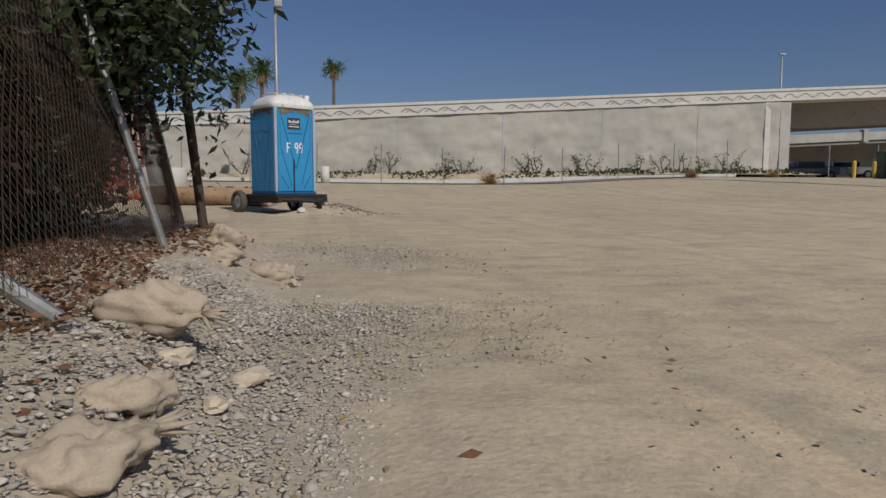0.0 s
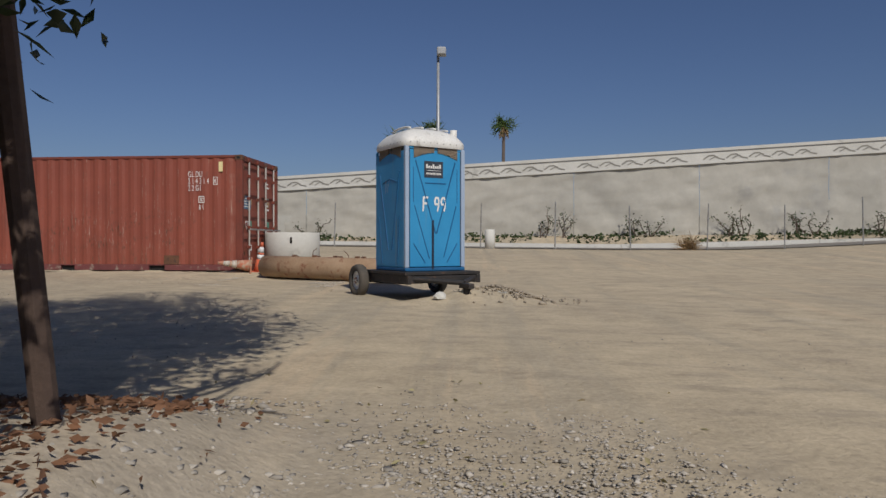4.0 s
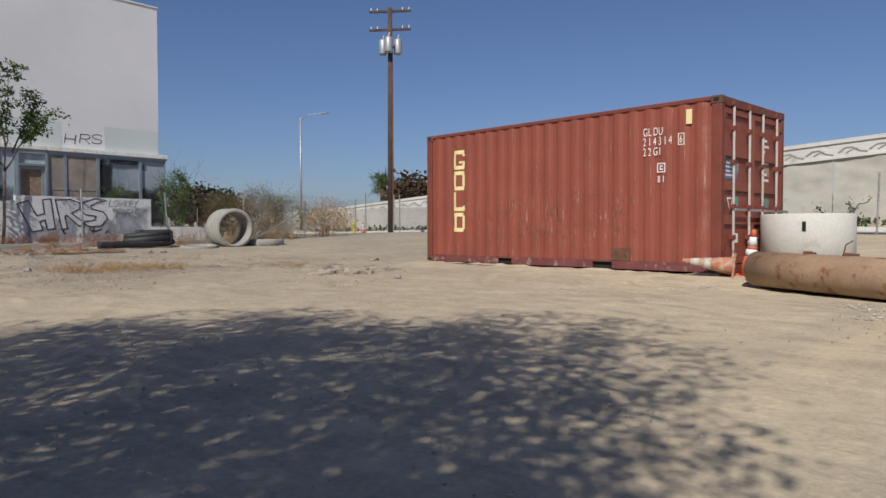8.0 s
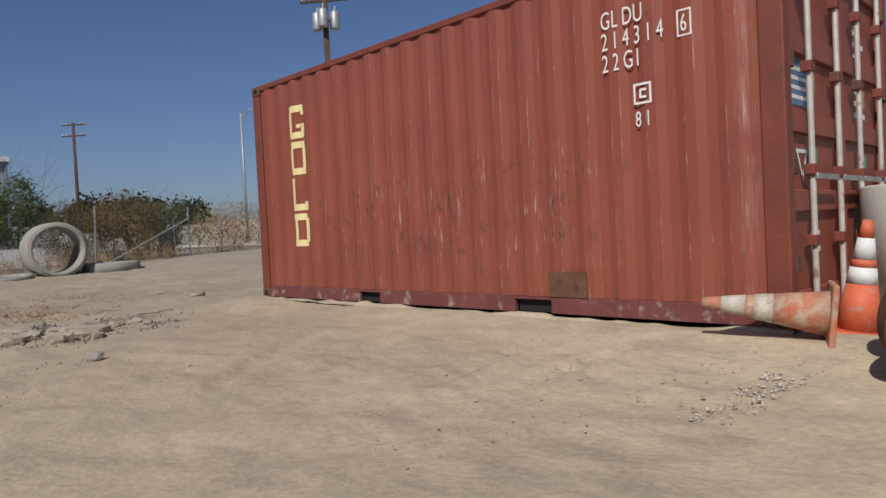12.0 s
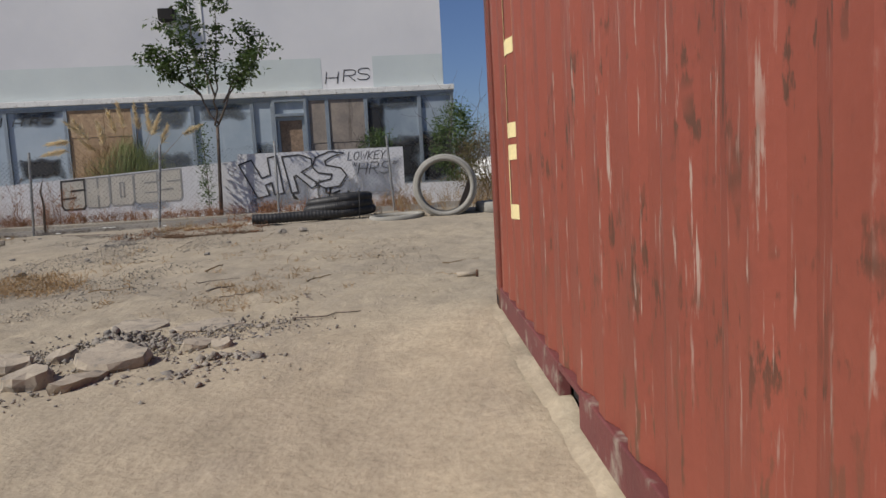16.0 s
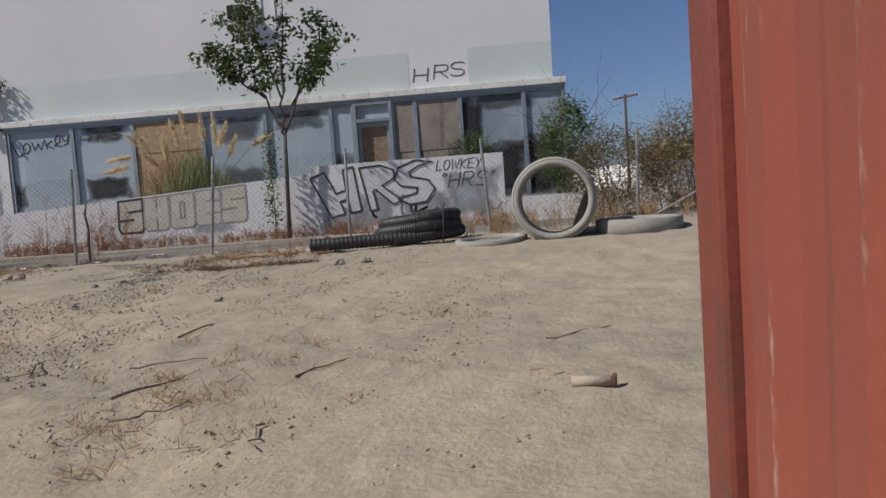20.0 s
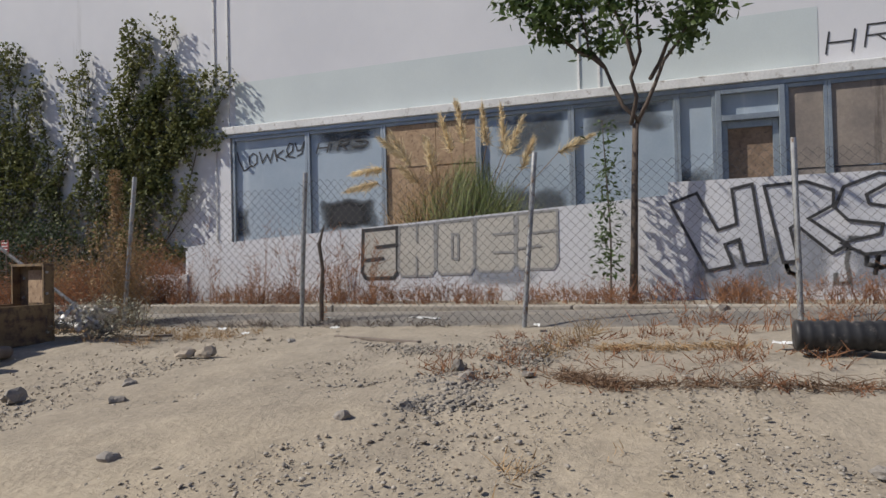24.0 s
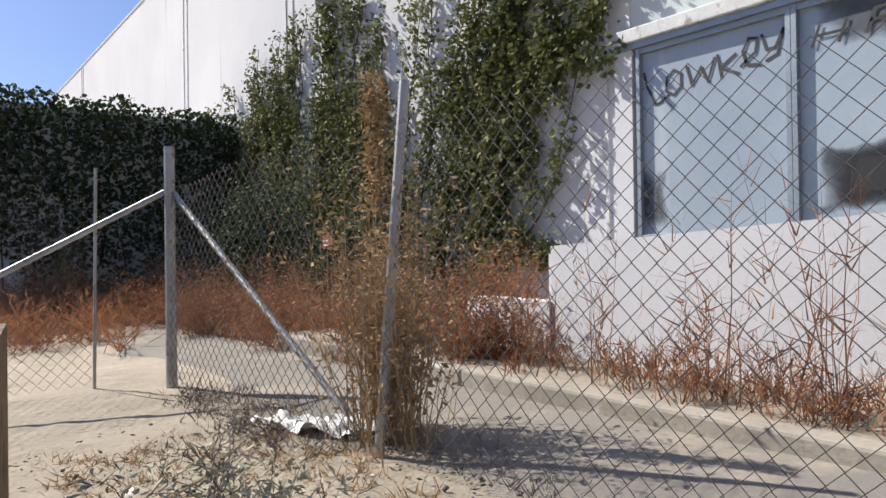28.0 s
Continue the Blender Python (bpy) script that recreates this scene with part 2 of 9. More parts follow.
def stones(name, centres, size, flat=0.7, r=None):
    """Many small broken stones, joined."""
    r = r or rng
    n = len(centres)
    base = np.array([(1, 0, 0), (-1, 0, 0), (0, 1, 0), (0, -1, 0), (0, 0, 1), (0, 0, -1), (0.6, 0.6, 0.6), (-0.6, 0.6, 0.5), (-0.6, -0.6, 0.6), (0.6, -0.6, 0.5)], float)
    tri = np.array([(4, 6, 7), (4, 7, 8), (4, 8, 9), (4, 9, 6), (0, 2, 6), (2, 1, 7), (1, 3, 8), (3, 0, 9), (6, 2, 7), (7, 1, 8), (8, 3, 9), (9, 0, 6), (2, 0, 5), (1, 2, 5), (3, 1, 5), (0, 3, 5)])
    sz = np.asarray(size, float) * (0.45 + 0.62 * r.exponential(0.62, n).clip(0, 2.6))
    sh = base[None] * r.uniform(0.45, 1.45, (n, 10, 1)) * r.uniform(0.55, 1.45, (n, 1, 3)) * [1, 1, flat]
    a = r.uniform(0, 6.28, n)
    ca, sa = np.cos(a)[:, None], np.sin(a)[:, None]
    x, y = sh[..., 0] * ca - sh[..., 1] * sa, sh[..., 0] * sa + sh[..., 1] * ca
    co = np.stack([x, y, sh[..., 2]], -1) * sz[:, None, None] + np.asarray(centres)[:, None]
    f = (np.arange(n)[:, None, None] * 10 + tri[None]).reshape(-1, 3)
    return quick_mesh(name, co.reshape(-1, 3), f)


def sm(a):
    a = np.clip(a, 0, 1)
    return a * a * (3 - 2 * a)


def ground_z(x, y):
    """The lie of the land."""
    x, y = np.asarray(x, float), np.asarray(y, float)
    h = 0.05 + 0.013 * np.clip(y, -20, 24) - 0.012 * np.clip(x, -26, 6) - 0.08 * np.exp(-((x + 13) ** 2 + (y - 18) ** 2) / 50)
    h = h + 0.5 * sm((y - 20) / 14) * sm((x + 40) / 30)
    h = h + 0.42 * sm((x - 10) / 12) * sm((y - 6) / 14)
    h = h + 0.10 * sm((-17 - x) / 4) + 0.10 * np.exp(-((x + 20.1) ** 2 + (y - 10.4) ** 2) / 1.1)
    h = h + 0.07 * np.exp(-((y - 19.95 + 0.0576 * (x + 11.4)) / 0.45) ** 2) * sm((x + 12.2) / 0.6) * sm((-4.3 - x) / 0.6)
    h = h + 0.20 * np.exp(-((x + 0.10) / 0.75) ** 2 - ((y - 14.0) / 0.42) ** 2)
    h = h + 0.30 * sm((-0.85 - x) / 0.75) * sm((8.6 - y) / 2.0) * sm((y + 12) / 4) * sm((x + 9) / 4)
    return h


def gz(x, y):
    return float(ground_z(x, y))


def vnoise(x, y, f, seed):
    """Smooth value noise on a plane."""
    r = np.random.default_rng(seed)
    tab = r.uniform(-1, 1, (256, 256))
    X, Y = x * f, y * f
    i, j = np.floor(X).astype(int), np.floor(Y).astype(int)
    u, v = sm(X - i), sm(Y - j)
    g = lambda a, b: tab[a % 256, b % 256]
    return (g(i, j) * (1 - u) + g(i + 1, j) * u) * (1 - v) + (g(i, j + 1) * (1 - u) + g(i + 1, j + 1) * u) * v


# ---- materials ----
CONCRETE = mat("concrete", (0.44, 0.43, 0.39), (0.35, 0.34, 0.31), 0.9, 0.6, 0.25, 30, c3=(0.30, 0.29, 0.26), amount=0.25)
CONCRETE_PALE = mat("pale_concrete", (0.58, 0.57, 0.53), (0.50, 0.49, 0.45), 0.9, 0.8, 0.2, 40, c3=(0.36, 0.35, 0.32), amount=0.2)
WALL_ROUGH = mat("retaining_wall_concrete", (0.44, 0.42, 0.37), (0.37, 0.355, 0.315), 0.95, 0.25, 1.0, 1.6, c3=(0.36, 0.35, 0.32), amount=0.2, fine=0.12)
STUCCO = mat("white_stucco", (0.665, 0.665, 0.675), (0.595, 0.60, 0.62), 0.92, 0.35, 0.12, 60, c3=(0.46, 0.46, 0.46), amount=0.12, streak=True, fine=0.06)
BAND = mat("grey_green_paint", (0.56, 0.61, 0.60), (0.51, 0.56, 0.56), 0.85, 0.5, 0.1, 60, fine=0.06)
FASCIA = mat("white_fascia", (0.72, 0.72, 0.70), (0.6, 0.6, 0.58), 0.7, 3, 0.1, 30, c3=(0.3, 0.27, 0.24), amount=0.3)
ALU = mat("grey_blue_metal", (0.32, 0.36, 0.39), (0.26, 0.30, 0.34), 0.45, 3, 0.05, 30, metal=0.5)
GALV = mat("galvanised_steel", (0.42, 0.42, 0.41), (0.30, 0.30, 0.29), 0.5, 6, 0.15, 60, metal=0.7, c3=(0.22, 0.15, 0.10), amount=0.3)
# GIRDER is concrete coloured darker to carry the shade under the bridge decks
GIRDER = mat("shade_dark_girder_concrete", (0.27, 0.26, 0.24), (0.22, 0.21, 0.195), 0.9, 0.3, 0.1, 10, c3=(0.17, 0.16, 0.15), amount=0.3)
CONCRETE_OLD = mat("weathered_grey_concrete", (0.31, 0.30, 0.27), (0.25, 0.24, 0.215), 0.92, 3.0, 0.3, 40, c3=(0.42, 0.41, 0.38), amount=0.25)
OLIVE = leafmat("olive_brush_leaves", (0.11, 0.095, 0.04), (0.16, 0.12, 0.055), 0.85)
WIRE_RUST = mat("rusty_fence_wire", (0.075, 0.05, 0.038), (0.05, 0.036, 0.028), 0.8, 5, 0.0, 60)
WIRE = mat("fence_wire", (0.16, 0.155, 0.15), (0.11, 0.10, 0.09), 0.6, 5, 0.0, 60, metal=0.5)
PLY = mat("plywood", (0.43, 0.305, 0.195), (0.33, 0.225, 0.14), 0.85, 9.0, 0.25, 25, c3=(0.22, 0.145, 0.095), amount=0.45, contrast=0.22)
PLY_GREY = mat("weathered_plywood", (0.30, 0.255, 0.215), (0.215, 0.185, 0.165), 0.9, 2.5, 0.2, 25, c3=(0.11, 0.09, 0.08), amount=0.4, streak=True)
PLY_DOOR = mat("dark_stained_plywood", (0.29, 0.205, 0.145), (0.21, 0.145, 0.10), 0.88, 8.0, 0.25, 25, c3=(0.14, 0.10, 0.075), amount=0.4, contrast=0.24)
GLASS_DUSTY = mat("whitewashed_glass", (0.38, 0.44, 0.495), (0.29, 0.35, 0.41), 0.3, 0.8, 0.02, 30, c3=(0.46, 0.51, 0.55), amount=0.25, spec=0.6, fine=0.05, streak=True)
GLASS_DARK = mat("sooted_glass", (0.22, 0.27, 0.32), (0.34, 0.39, 0.44), 0.3, 0.55, 0.02, 30, spec=0.6, fine=0.05, contrast=0.22)


def container_paint():
    """Dull red paint with rust scratches, pale scuffs and a rubbed band by the door post."""
    m = mat("red_container_paint", (0.262, 0.070, 0.045), (0.222, 0.060, 0.040), 0.55, 1.1, 0.10, 50, c3=(0.19, 0.058, 0.041), amount=0.08, streak=True, fine=0.08)
    nt = m.node_tree
    b = nt.nodes["Principled BSDF"]
    tc = nt.nodes.new("ShaderNodeTexCoord")
    col = b.inputs["Base Color"].links[0].from_socket

    def field(scale, squash, detail, lo, hi, shift=0.0):
        mp = nt.nodes.new("ShaderNodeMapping")
        mp.inputs["Scale"].default_value = squash
        mp.inputs["Location"].default_value = (shift, shift, shift)
        n = nt.nodes.new("ShaderNodeTexNoise")
        n.inputs["Scale"].default_value, n.inputs["Detail"].default_value, n.inputs["Roughness"].default_value = scale, detail, 0.65
        nlink(nt, tc.outputs["Object"], mp.inputs[0])
        nlink(nt, mp.outputs[0], n.inputs["Vector"])
        r = nt.nodes.new("ShaderNodeMapRange")
        r.inputs["From Min"].default_value, r.inputs["From Max"].default_value = lo, hi
        nlink(nt, n.outputs["Fac"], r.inputs["Value"])
        return r.outputs[0]

    def span(axis, a0, a1):
        sp_ = nt.nodes.new("ShaderNodeSeparateXYZ")
        nlink(nt, tc.outputs["Object"], sp_.inputs[0])
        r = nt.nodes.new("ShaderNodeMapRange")
        r.inputs["From Min"].default_value, r.inputs["From Max"].default_value = a0, a1
        nlink(nt, sp_.outputs[axis], r.inputs["Value"])
        return r.outputs[0]

    def times(*fs):
        out = fs[0]
        for f in fs[1:]:
            x = nt.nodes.new("ShaderNodeMath")
            x.operation = "MULTIPLY"
            nlink(nt, out, x.inputs[0])
            nlink(nt, f, x.inputs[1])
            out = x.outputs[0]
        return out

    def over(base, f, c):
        x = nt.nodes.new("ShaderNodeMix")
        x.data_type = "RGBA"
        nlink(nt, f, x.inputs["Factor"])
        nlink(nt, base, x.inputs[6])
        x.inputs[7].default_value = (*c, 1)
        return x.outputs[2]

    col = over(col, times(field(1.0, (34, 34, 7.0), 10, 0.60, 0.65), field(1.0, (1.3, 1.3, 2.2), 3, 0.52, 0.64, 3.0)), (0.135, 0.058, 0.040))
    col = over(col, times(field(1.0, (46, 46, 3.0), 9, 0.63, 0.69, 7.0), field(1.0, (2.2, 2.2, 1.4), 4, 0.48, 0.62, 11.0)), (0.33, 0.20, 0.155))
    col = over(col, times(field(1.0, (60, 60, 3.0), 6, 0.45, 0.65, 5.0), span(0, 5.86, 5.93), span(0, 6.04, 5.97), field(1.0, (1, 1, 1.6), 3, 0.42, 0.62, 2.0)), (0.36, 0.24, 0.19))
    # rubbed ridge edges, brown gouges along the middle and rust runs low down
    fold = nt.nodes.new("ShaderNodeMath")
    fold.operation = "PINGPONG"
    fold.inputs[1].default_value = 0.139
    shift = nt.nodes.new("ShaderNodeMath")
    shift.operation = "ADD"
    shift.inputs[1].default_value = 0.278 * 0.87
    sx_ = nt.nodes.new("ShaderNodeSeparateXYZ")
    nlink(nt, tc.outputs["Object"], sx_.inputs[0])
    nlink(nt, sx_.outputs[0], shift.inputs[0])
    nlink(nt, shift.outputs[0], fold.inputs[0])

    def ramp_(v, a0, a1):
        r = nt.nodes.new("ShaderNodeMapRange")
        r.inputs["From Min"].default_value, r.inputs["From Max"].default_value = a0, a1
        nlink(nt, v, r.inputs["Value"])
        return r.outputs[0]

    edge = times(ramp_(fold.outputs[0], 0.031, 0.035), ramp_(fold.outputs[0], 0.046, 0.040))
    col = over(col, times(edge, field(1.0, (5, 5, 1.1), 6, 0.50, 0.58, 21.0), field(1.0, (70, 70, 14), 7, 0.47, 0.58, 8.0)), (0.32, 0.215, 0.175))
    col = over(col, times(edge, field(1.0, (9, 9, 3.2), 8, 0.57, 0.62, 31.0), field(1.0, (40, 40, 10), 7, 0.42, 0.56, 3.0)), (0.115, 0.055, 0.035))
    mid = times(span(2, 0.30, 0.55), span(2, 1.55, 1.15), span(0, 0.8, 1.8), span(0, 5.4, 4.4))
    col = over(col, times(mid, field(1.0, (30, 30, 8.0), 10, 0.55, 0.60, 14.0), field(1.0, (1.6, 1.6, 3.0), 4, 0.47, 0.56, 17.0)), (0.105, 0.046, 0.030))
    col = over(col, times(mid, field(1.0, (60, 60, 4.0), 9, 0.59, 0.64, 19.0), field(1.0, (2.0, 2.0, 1.5), 4, 0.46, 0.56, 23.0)), (0.37, 0.27, 0.225))
    low_ = times(span(2, 0.75, 0.25), span(0, 0.6, 1.6))
    col = over(col, times(low_, field(1.0, (30, 30, 5.0), 10, 0.57, 0.62, 27.0)), (0.14, 0.062, 0.038))
    nlink(nt, col, b.inputs["Base Color"])
    return m


RED_PAINT = container_paint()
RED_DARK = mat("dark_red_steel", (0.20, 0.050, 0.032), (0.15, 0.040, 0.028), 0.6, 2, 0.15, 40, c3=(0.10, 0.05, 0.035), amount=0.4)
RUST = mat("rusted_steel", (0.16, 0.075, 0.04), (0.10, 0.05, 0.032), 0.85, 5, 0.3, 60, c3=(0.06, 0.035, 0.028), amount=0.4)
CREAM = mat("cream_paint", (0.78, 0.66, 0.34), (0.70, 0.60, 0.32), 0.6, 5, 0.05, 60, c3=(0.35, 0.2, 0.1), amount=0.1)
WHITE_PAINT = mat("white_paint", (0.74, 0.74, 0.72), (0.66, 0.66, 0.64), 0.6, 6, 0.05, 60, c3=(0.4, 0.36, 0.32), amount=0.15)
ROD_PAINT = mat("pale_lock_rod", (0.58, 0.56, 0.52), (0.48, 0.45, 0.41), 0.5, 5, 0.1, 60, metal=0.3, c3=(0.3, 0.18, 0.12), amount=0.25)
SIGN_BLUE = mat("blue_sign", (0.10, 0.20, 0.33), (0.08, 0.17, 0.29), 0.5, 6, 0.0, 40)
GREEN_TAG = mat("green_spray_paint", (0.10, 0.28, 0.20), (0.16, 0.30, 0.24), 0.7, 8, 0.0, 40)
WC_BLUE = mat("blue_plastic", (0.035, 0.27, 0.53), (0.028, 0.235, 0.48), 0.42, 2, 0.05, 50, c3=(0.10, 0.26, 0.42), amount=0.14, streak=True, fine=0.06)
WC_BLUE_DARK = mat("blue_plastic_groove", (0.015, 0.12, 0.28), (0.013, 0.10, 0.24), 0.5, 2, 0.05, 50)
WC_TRIM = mat("pale_blue_trim", (0.34, 0.42, 0.55), (0.30, 0.38, 0.50), 0.5, 2, 0.0, 50)
WC_ROOF = mat("white_plastic_roof", (0.72, 0.72, 0.69), (0.64, 0.63, 0.6), 0.45, 3, 0.05, 40, c3=(0.48, 0.46, 0.42), amount=0.25)
BLACK = mat("black_rubber", (0.018, 0.018, 0.018), (0.03, 0.029, 0.028), 0.75, 6, 0.1, 50, c3=(0.08, 0.075, 0.07), amount=0.3)
BLACK_STEEL = mat("black_painted_steel", (0.022, 0.021, 0.021), (0.035, 0.03, 0.028), 0.6, 6, 0.15, 50, c3=(0.09, 0.055, 0.04), amount=0.3)
DARK = mat("dark_plain", (0.012, 0.011, 0.011), (0.018, 0.017, 0.016), 0.9, 3, 0.0, 20)
ORANGE_DUSTY = mat("dusty_orange_plastic", (0.46, 0.15, 0.085), (0.42, 0.22, 0.15), 0.85, 5, 0.1, 40, c3=(0.45, 0.34, 0.25), amount=0.6)
WHITE_DUSTY = mat("dusty_white_collar", (0.55, 0.50, 0.44), (0.46, 0.41, 0.35), 0.85, 7, 0.1, 40, c3=(0.38, 0.30, 0.22), amount=0.5)
ORANGE = mat("orange_plastic", (0.62, 0.13, 0.06), (0.52, 0.12, 0.06), 0.6, 5, 0.05, 40, c3=(0.42, 0.24, 0.18), amount=0.3)
PIPE_TAN = mat("dusty_steel_pipe", (0.36, 0.25, 0.16), (0.28, 0.18, 0.11), 0.85, 2.5, 0.2, 30, c3=(0.20, 0.08, 0.045), amount=0.35)
SACK = mat("sandbag_cloth", (0.44, 0.36, 0.27), (0.37, 0.31, 0.235), 0.95, 4, 0.3, 120, c3=(0.34, 0.28, 0.21), amount=0.3)
GRAVEL = mat("grey_gravel", (0.50, 0.455, 0.395), (0.40, 0.365, 0.315), 0.95, 6, 0.2, 60, rand=0.5)
GRAVEL_DULL = mat("dull_lot_gravel", (0.34, 0.305, 0.255), (0.255, 0.23, 0.195), 0.95, 6, 0.2, 60, rand=0.45)
PEBBLE = mat("dusty_pebbles", (0.44, 0.37, 0.285), (0.35, 0.30, 0.235), 0.95, 6, 0.2, 60, rand=0.45)
ASPHALT_CHUNK = mat("broken_asphalt", (0.19, 0.175, 0.155), (0.26, 0.23, 0.195), 0.95, 7, 0.5, 60, rand=0.4)
SLAB_TOP = mat("dusty_asphalt_slab", (0.40, 0.34, 0.265), (0.31, 0.265, 0.21), 0.95, 5, 0.4, 60, c3=(0.20, 0.18, 0.155), amount=0.35)
KERB_DARK = mat("dark_broken_kerb", (0.15, 0.14, 0.125), (0.21, 0.195, 0.17), 0.95, 8, 0.8, 40, c3=(0.30, 0.275, 0.235), amount=0.3)
ASPHALT = mat("old_asphalt", (0.19, 0.175, 0.155), (0.235, 0.212, 0.18), 0.95, 0.6, 0.3, 50, c3=(0.30, 0.26, 0.21), amount=0.4)
BARK = mat("bark", (0.13, 0.10, 0.08), (0.09, 0.07, 0.055), 0.95, 8, 0.6, 40)
POLE_WOOD = mat("dark_timber_pole", (0.085, 0.055, 0.042), (0.06, 0.04, 0.032), 0.9, 3, 0.3, 40, streak=True, c3=(0.12, 0.085, 0.065))
LEAF_DARK = leafmat("dark_leaves", (0.022, 0.036, 0.015), (0.045, 0.062, 0.026), 0.45)
LEAF_RED = leafmat("reddish_leaves", (0.075, 0.035, 0.02), (0.05, 0.045, 0.02), 0.7)
LEAF_GREEN = leafmat("green_leaves", (0.065, 0.115, 0.028), (0.11, 0.16, 0.045), 0.45)
LEAF_IVY = leafmat("ivy_leaves", (0.08, 0.098, 0.032), (0.19, 0.195, 0.07), 0.75)
LEAF_IVY_DARK = leafmat("dense_ivy_leaves", (0.03, 0.05, 0.02), (0.045, 0.065, 0.028), 0.75)
LITTER_YELLOW = leafmat("yellow_leaves", (0.45, 0.36, 0.09), (0.35, 0.27, 0.07), 0.7)
LITTER = leafmat("fallen_leaves", (0.25, 0.125, 0.07), (0.15, 0.085, 0.05), 0.85)
DRY_RED = leafmat("dry_red_weed", (0.34, 0.17, 0.085), (0.24, 0.11, 0.06), 0.9, 0.4, 0.2)
DRY_BROWN = leafmat("dry_brown_creeper", (0.25, 0.165, 0.105), (0.18, 0.12, 0.08), 0.9, 0.4, 0.2)
DRY_TAN = leafmat("dry_tan_weed", (0.38, 0.26, 0.14), (0.28, 0.19, 0.10), 0.9, 0.35, 0.2)
GRASS = leafmat("pampas_grass_blades", (0.14, 0.18, 0.06), (0.24, 0.25, 0.10), 0.6)
PLUME = leafmat("pampas_plumes", (0.77, 0.66, 0.45), (0.65, 0.53, 0.34), 0.9, 0.25, 0.4)
SPRAY_BLACK = mat("black_spray_paint", (0.028, 0.028, 0.03), (0.05, 0.05, 0.052), 0.7, 8, 0.0, 40)
SPRAY_GREY = mat("grey_spray_paint", (0.30, 0.30, 0.29), (0.34, 0.34, 0.33), 0.8, 6, 0.0, 40)
SPRAY_BEIGE = mat("beige_roller_paint", (0.50, 0.47, 0.41), (0.44, 0.42, 0.37), 0.85, 3, 0.05, 40)
SPRAY_SILVER = mat("pale_spray_paint", (0.58, 0.59, 0.61), (0.48, 0.49, 0.52), 0.8, 2.5, 0.0, 40)
PLASTIC_BLACK = mat("corrugated_black_plastic", (0.02, 0.02, 0.021), (0.03, 0.03, 0.031), 0.5, 4, 0.05, 40, c3=(0.13, 0.115, 0.10), amount=0.3)
YELLOW = mat("yellow_paint", (0.62, 0.45, 0.06), (0.5, 0.36, 0.06), 0.6, 5, 0.1, 40)
YELLOW_RUST = mat("rusty_yellow_paint", (0.25, 0.175, 0.09), (0.17, 0.115, 0.065), 0.85, 5, 0.3, 40, c3=(0.085, 0.06, 0.045), amount=0.6)
WOOD_GREY = mat("weathered_board", (0.22, 0.18, 0.15), (0.17, 0.14, 0.115), 0.9, 4, 0.3, 40, streak=True, c3=(0.1, 0.085, 0.07))
LITTER_WHITE = mat("white_plastic_film", (0.74, 0.74, 0.73), (0.62, 0.62, 0.60), 0.4, 6, 0.1, 40)
GREEN_BOX = mat("dark_green_enamel", (0.02, 0.045, 0.03), (0.025, 0.055, 0.035), 0.5, 3, 0.0, 40)
PALE_BOX = mat("pale_grey_enamel", (0.50, 0.53, 0.56), (0.44, 0.47, 0.50), 0.5, 1, 0.0, 40)
STEEL_GREY = mat("grey_street_steel", (0.38, 0.39, 0.40), (0.32, 0.33, 0.34), 0.5, 4, 0.0, 40, metal=0.4)
CAR_WHITE = mat("white_car_paint", (0.75, 0.75, 0.75), (0.7, 0.7, 0.7), 0.25, 2, 0.0, 40, spec=0.6)
CAR_GREY = mat("grey_car_paint", (0.25, 0.27, 0.3), (0.22, 0.24, 0.27), 0.25, 2, 0.0, 40, spec=0.6)
GLASS_CAR = mat("car_glass", (0.02, 0.025, 0.03), (0.03, 0.035, 0.04), 0.08, 2, 0.0, 40, spec=0.7)
IVY_GROUND = leafmat("verge_plants", (0.035, 0.06, 0.02), (0.06, 0.085, 0.03), 0.6)
HILL = mat("hazy_hills", (0.28, 0.33, 0.40), (0.26, 0.31, 0.38), 1.0, 0.002, 0.0, 0.01)


